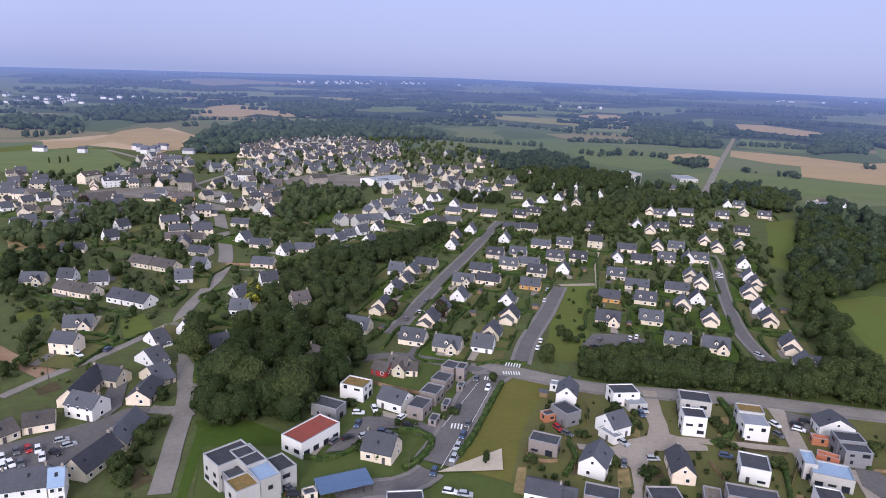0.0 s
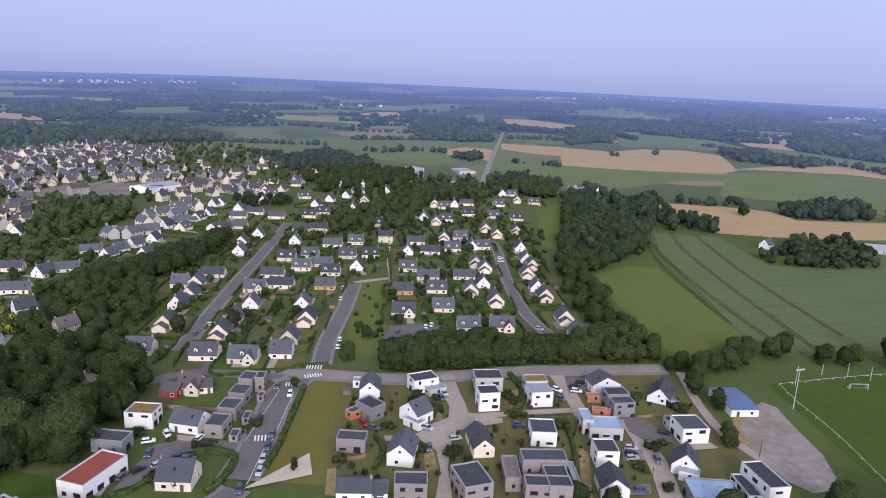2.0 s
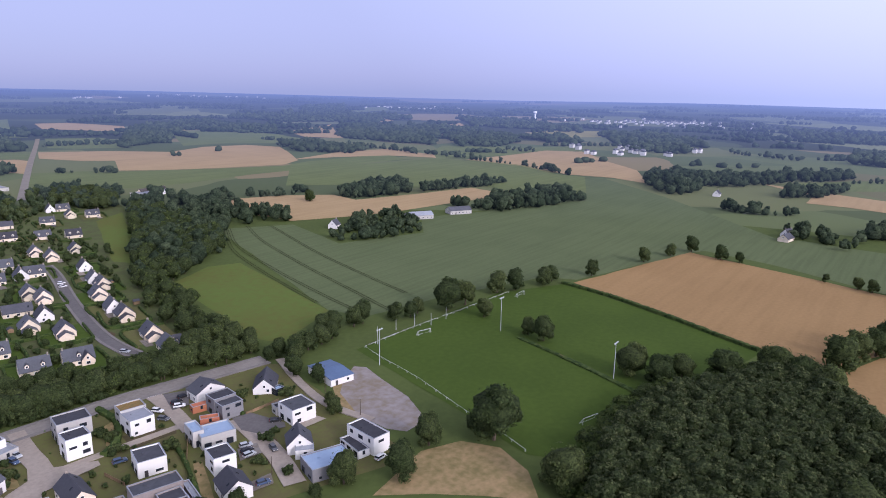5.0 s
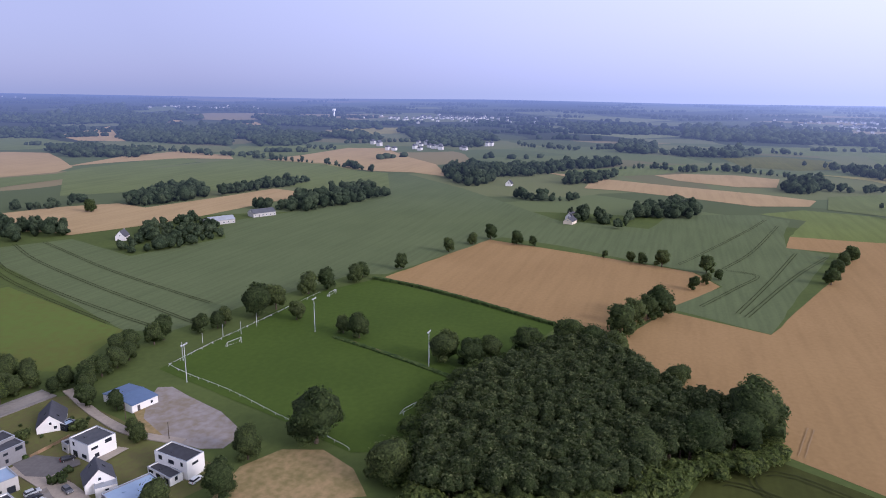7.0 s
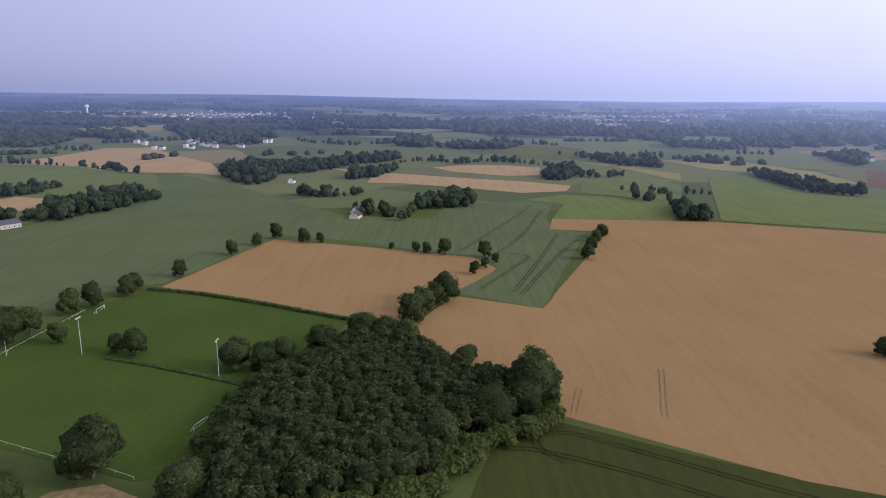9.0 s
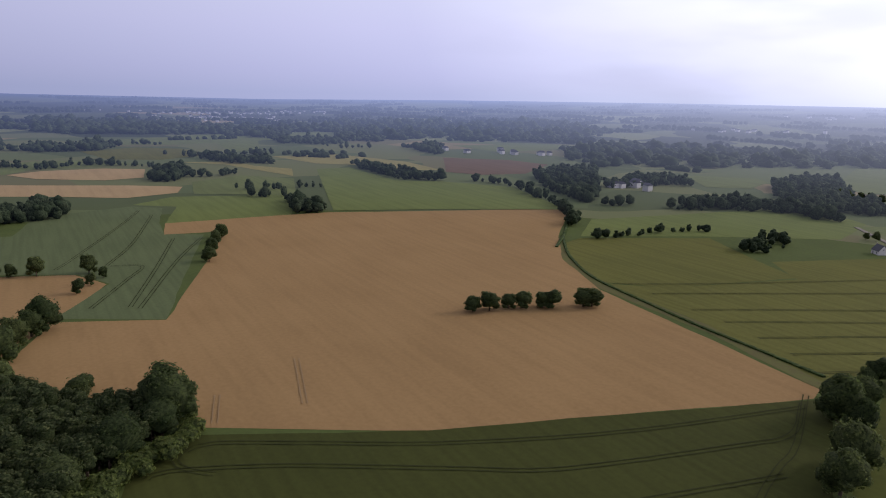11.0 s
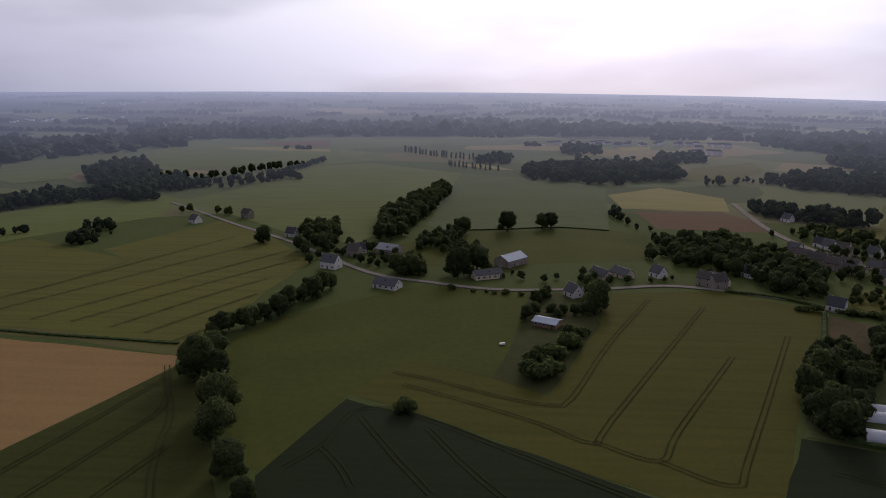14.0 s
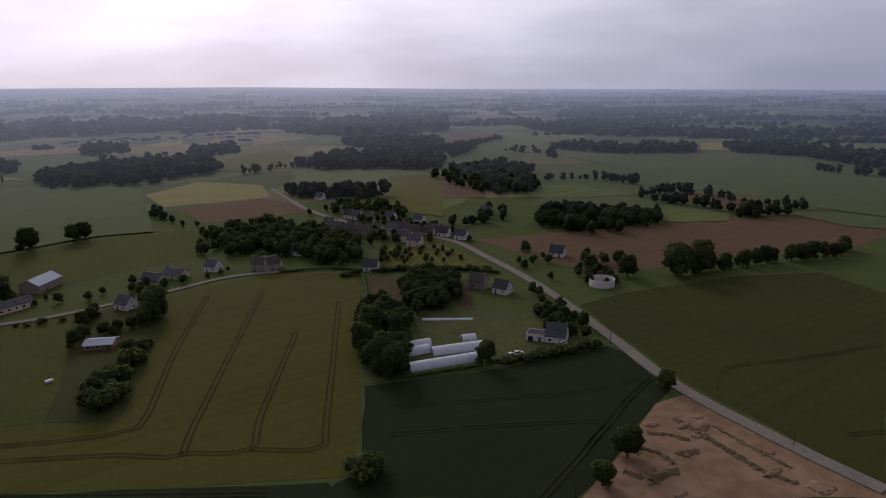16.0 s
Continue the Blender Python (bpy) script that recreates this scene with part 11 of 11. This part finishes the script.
# garden greenery
thicket(spread([(-80.1, 386.6), (-64.9, 402.4), (-44.7, 382.1), (-37.6, 349), (-38.9, 311.2), (-43.9, 273), (-61.8, 264.5), (-79.9, 268.9), (-83.7, 301.3), (-85.6, 342.2)], 8.5, 220), (6, 11), 220, 1, LEAF_WOOD, label="dense garden wood between the houses", light=0.1)
thicket(spread([(-243.7, 351), (-236.6, 370.2), (-218.8, 379.6), (-206.3, 345.6), (-203.6, 306.7), (-208.6, 297.5)], 10, 221), (6, 10), 221, 1, LEAF_WOOD, label="garden trees of the old village")
clumps(spread([(-302.7, 441.1), (-259.5, 468.7), (-185.9, 528.2), (-149, 562.1), (-78.3, 485.6), (-51.4, 407.4), (-68, 291.5), (-89.7, 261.4), (-117.5, 271.2), (-145.8, 255.1), (-178.4, 251.4)], 8.5, 222), (1.4, 4.5), 222, LEAF_WOOD, 1, 12, "garden shrubs of the old village", "shrubs", 0.6, house=7.5)
clumps(spread([(-40.4, 266.8), (-28.3, 382), (13.1, 503.7), (91.7, 632.1), (245.2, 640.8), (235.5, 463.7), (147.5, 268.6), (107.1, 265.3), (65.4, 265.9), (25.9, 266.5)], 8.5, 223), (1.2, 3.5), 223, LEAF, 1, 12, "garden shrubs among the estate houses", "shrubs", 0.6, house=7.0)
clumps(spread([(36.4, 226.3), (79.4, 224), (132.2, 212.2), (161.9, 187.8), (124.4, 132.1), (37.5, 157.6), (27.5, 171.8)], 6, 224), (0.8, 2.4), 224, LEAF, 2, 40, "shrubs in the new gardens", "shrubs", 0.6, house=5.0, way=1.5)
thicket(spread([(-90.6, 173.7), (-90.9, 189.4), (-86.3, 194.9), (-83.5, 191.5), (-79.7, 174.5), (-78.1, 160.4), (-81.1, 154.5), (-84.5, 152.3), (-85.9, 156.7)], 4.2, 226), (2.2, 5), 226, 1, label="dense shrubs between terrace and road", light=0.15)
clumps(spread([(-165.5, 252.8), (-128.3, 234.2), (-103.6, 192.7), (-88.5, 209.8), (-69.3, 153.4), (-86.6, 152.1), (-91.7, 186.6), (-128, 210.5), (-150.2, 208.4)], 6, 225), (0.8, 3), 225, LEAF, 2, 40, "shrubs in the terrace gardens", "shrubs", 0.6, house=6.0, way=1.5)

# trees of the town and the gardens
thicket(spread([(66.7, 484.4), (92.9, 569.5), (112.3, 565.0), (168.6, 646.4), (208.7, 703.7), (262.7, 688.6), (258.5, 635.4), (233.4, 608.8), (189.2, 615.6), (156.8, 558.4), (132.4, 484.2), (95.0, 474.6)], 13, 400), (7, 11), 400, 1, LEAF_WOOD, "tall garden trees between the estate houses", light=0.2)
thicket(spread([(298.3, 711.0), (352.2, 737.2), (348.4, 657.4), (312.7, 611.7), (299.7, 637.0)], 9, 401), (8, 13), 401, 1, LEAF_WOOD, "tall garden trees between the estate houses", light=0.2)
thicket(spread([(6.0, 637.0), (48.7, 639.1), (56.1, 600.4), (15.4, 592.8)], 9, 402), (6, 10), 402, 1, LEAF_WOOD, "tall garden trees between the estate houses", light=0.2)
thicket(spread([(71.9, 775.7), (122.5, 852.2), (176.9, 827.3), (225.3, 813.4), (193.2, 718.5), (149.4, 695.1), (99.9, 690.8)], 11, 403), (8, 13), 403, 1, LEAF_WOOD, "tall garden trees between the estate houses", light=0.2)
thicket(spread([(-75.8, 192.2), (-84, 214.6), (-85.3, 233.5), (-80.1, 253.3), (-61.8, 264.5), (-41.4, 257.5), (-29.6, 239.1), (-31.8, 212.9), (-41.9, 212), (-46.3, 188.6), (-62, 193.3)], 8, 130), (9, 13), 130, 2, label="close-standing trees beside the road", light=0.35, name="grove")
tree(-63.3, 203.9, 17.5, "tree", 3, group="trees beside the road")
tree(-72.0, 207.2, 18.7, "tree", 3, group="trees beside the road")
tree(-54.8, 200.7, 15.3, "tree", 3, group="trees beside the road")
tree(-47.0, 199.5, 19.2, "tree", 3, group="trees beside the road")
tree(-74.0, 199.0, 14.2, "tree", 3, group="trees beside the road")
tree(-67.7, 191.4, 11.2, "tree", 3, group="trees beside the road")
tree(-46.2, 218.1, 15.2, "tree", 3, group="trees beside the road")
tree(-39.2, 230.5, 14.8, "tree", 3, group="trees beside the road")
tree(-35.9, 252.2, 14.7, "tree", 3, group="trees beside the road")
tree(-84.6, 268.4, 11.6, "tree", 3, group="trees beside the road")
tree(-68.8, 273.5, 13.1, "tree", 3, group="trees beside the road")
tree(-55.6, 282.0, 12.1, "tree", 3, group="trees beside the road")
tree(-94.0, 237.8, 15.1, "tree", 3, group="trees beside the road")
tree(-100.6, 260.1, 12.5, "tree", 3, group="trees beside the road")
tree(-91.3, 308.7, 10.7, "tree", 2, LEAF_GOLD, label="small tree with golden yellow leaves")
tree(-22.9, 297.1, 8.4, "tree", 2, LEAF_RED, label="copper-leaved tree in a garden")
tree(0.3, 299.9, 8.5, "tree", 2, LEAF_RED, label="copper-leaved tree in a garden")
tree(-275.3, 496.8, 13.1, "tree", 2, LEAF_RED, label="copper-leaved tree among the houses")
thicket(spread([(-64, 376.7), (-51.4, 407.4), (-24.9, 442.1), (-2.3, 484.9), (2.9, 467.5), (-22.5, 403.9), (-43.7, 373.8)], 7.5, 131), (9, 12), 131, 1, LEAF_WOOD, "dense dark tree belt")
thicket(along([(55.2, 239.5), (70.3, 239.5), (93, 235.4), (116.9, 232.2), (137.9, 226.8)], 4, 132, side=3), (8, 11), 132, 2, label="tree belt along the road", light=0.12)
thicket(along([(57.1, 247.6), (73.9, 252.4), (98.7, 250.6), (121.7, 242.2), (144.9, 234.4), (159.2, 221.4)], 4.2, 133, side=3), (8, 11), 133, 2, label="tree belt along the road", light=0.12)
thicket(along([(57.2, 242.9), (76.3, 243.8), (95.7, 242.5), (119, 236.6), (142.1, 229.4)], 4.5, 172, side=3), (8, 11), 172, 2, label="tree belt along the road", light=0.12)
thicket(along([(55.1, 239), (69.7, 237.4), (92.2, 233.3), (116.2, 230.6), (136.1, 226.1)], 3.2, 173, side=1), (2.2, 3.6), 173, 1, kind="bush", label="low shrubs below the tree belt")
thicket(spread([(133.5, 219.1), (139.9, 245.7), (152.5, 242.5), (175.2, 255.2), (178.9, 229.1), (164.6, 211)], 7, 134), (8, 12), 134, 2, label="trees at the estate edge", light=0.15)
thicket(spread([(181.8, 334.9), (261.9, 485), (329.5, 602.3), (342.7, 568), (318.2, 453.7), (287.2, 400.4), (235.4, 362.8), (204.8, 342.3), (188.2, 286.2), (178.5, 250.6), (165.1, 253.8), (168.8, 290.7)], 8, 135), (6, 12), 135, 1, label="trees at the estate edge", light=0.45)
clumps(spread([(153.8, 638.2), (228.5, 750.9), (339.2, 753.9), (360.8, 674.9), (322.3, 613.5), (277.4, 643.3), (217, 598.7), (154.8, 576.5)], 14, 136), (8, 12), 136, LEAF_WOOD, 2, 30, "garden trees among the houses", "trees", 0.45)
clumps(spread([(71.1, 699.8), (214.9, 801.7), (232.1, 675), (161.7, 576.7), (125.5, 634), (94, 648.3)], 16, 137), (7, 11), 137, LEAF_WOOD, 2, 30, "garden trees among the houses", "trees", 0.45)
thicket(spread([(-23.6, 277.5), (26.5, 272.9), (37.2, 391.2), (11.7, 449.5), (75.2, 548.6), (212.4, 551.7), (235.5, 463.7), (155.7, 291.2), (107.1, 265.3), (66.1, 269.2), (93, 388.8), (36.1, 378.9)], 14, 138), (3, 6), 138, 1, label="garden trees among the houses", light=0.15)
thicket(spread([(-40.4, 266.8), (-28.3, 382), (13.1, 503.7), (51.4, 548.1), (52, 465.8), (10.2, 392.4), (-15.5, 305.1), (-22.7, 265.1)], 13, 139), (3.5, 6.5), 139, 1, label="garden trees among the houses")
thicket(spread([(-203.7, 290), (-220.4, 343.4), (-203.3, 395.8), (-195.6, 462.3), (-162, 510.2), (-119.8, 519.3), (-72.6, 450), (-71.9, 366), (-86.6, 322.6), (-98, 303.6), (-115.7, 285.7), (-147.3, 281.8), (-160.1, 259.7), (-178.4, 251.4)], 16, 140), (3.5, 8), 140, 1, label="garden trees of the old village", light=0.1)
clumps(spread([(-283.1, 411.3), (-280.7, 484.8), (-235.9, 517), (-198.3, 550.5), (-175.6, 486), (-210.4, 459.4), (-230.4, 421), (-240.1, 376)], 9, 141), (7, 12), 141, LEAF_WOOD, 2, 34, "garden trees of the old village", "trees", 0.45)
clumps(spread([(-398.4, 587.2), (-385.7, 706), (-264.2, 796.3), (-71.1, 925.7), (-34.8, 818.9), (-48.9, 646.6), (-117.1, 597.9), (-192.8, 609.5), (-244.1, 581.1), (-310.4, 564.5)], 16, 142), (5, 9), 142, LEAF_WOOD, 2, 30, "trees among the village houses", "trees", 0.45)
clumps(spread([(-225.7, 757.5), (-161, 1257.8), (-32.4, 1201.8), (90.8, 985.2), (147.3, 824.4), (175.4, 704.3), (107.4, 652.9), (19.5, 740.7), (-61.9, 810.1)], 18, 143), (6, 10), 143, LEAF_WOOD, 2, 30, "trees among the village houses", "trees", 0.45)
clumps(spread([(-127.4, 495.9), (-126.9, 595.5), (-86.4, 636.9), (-65.6, 555.2), (-100.4, 512.3), (-114.7, 478.4)], 9, 144), (8, 12), 144, LEAF_WOOD, 2, 30, "trees round a small park", "trees", 0.45)
clumps(spread([(-133, 484.6), (-122.3, 530.4), (-161.1, 651.5), (-139.9, 657.3), (-117.1, 597.9)], 9, 145), (8, 12), 145, LEAF_WOOD, 2, 30, "trees round a small park", "trees", 0.45)
thicket(spread([(-97.9, 156.3), (-97.3, 173.1), (-91.7, 186.6), (-83.5, 183.8), (-76.5, 163.2), (-83.5, 151.9), (-94.9, 151.1)], 8, 146), (4, 7), 146, 2, label="garden shrubs and small trees")
thicket(spread([(-150.2, 208.4), (-149.8, 226.9), (-146.2, 243.2), (-165.5, 252.8), (-171.3, 240.5)], 10, 147), (4, 8), 147, 1, label="garden trees")
thicket(along([(-107.7, 241.8), (-94, 213.6), (-90.9, 201.4)], 5, 148, side=0), (4, 6), 148, 1, label="garden trees")
hedge([(-103.4, 259.8), (-92.9, 237.9), (-86.3, 218.8)], 2.5, 2.2)
hedge([(7.3, 178.2), (12.6, 192.1), (19, 213.1), (24.2, 229.6)], 2, 1.6, "low green hedge along the avenue")
hedge([(-11.6, 191.7), (-5.3, 191.2), (-1.1, 186.8), (-2.1, 180.4), (-6, 173), (-8.8, 170.6)], 2.2, 1.8, "rounded green garden hedge")
hedge([(103.3, 223.1), (102.4, 208.7), (94.9, 195.7), (88.9, 191.8)], 2.5, 1.6)
hedge([(107.4, 184.6), (101.2, 167), (93.5, 149.7)], 1.4, 1.4)
hedge([(42, 189.1), (42.7, 180.1), (37.9, 170.3)], 1.6, 1.6)
hedge([(137.1, 199.4), (131.8, 180)], 1.5, 1.4)
hedge([(-46.1, 180.3), (-34.4, 173.5), (-25.3, 178.8), (-21, 185.6)], 1.6, 1.4)
hedge([(102.6, 431.5), (86.7, 353.3)], 1.3, 1.6)
hedge([(35.6, 247.7), (24.3, 248.8), (15.1, 244.3)], 1.4, 1.4)
tree(174.9, 201.0, 9.3, "tree", 2, group="young street trees")
tree(165.1, 191.9, 9.4, "tree", 2, group="young street trees")
tree(166.7, 179.4, 7.9, "tree", 2, group="young street trees")
tree(152.1, 156.3, 7.2, "tree", 2, group="young street trees")
tree(169.8, 212.6, 6.3, "tree", 2, group="young street trees")
tree(175.3, 212.4, 8.3, "tree", 2, group="young street trees")
tree(156.5, 162.8, 5.3, "tree", 2, group="young street trees")
tree(43.9, 251.0, 8.5, "tree", 2, group="young street trees")
tree(56.0, 273.4, 6.6, "tree", 2, group="young street trees")
tree(60.8, 205.9, 6.5, "tree", 2, group="young street trees")
tree(20.7, 230.5, 4.5, "tree", 2, group="young street trees")
tree(15.4, 175.8, 4.7, "tree", 2, wide=0.6, label="thin young tree on the lawn")
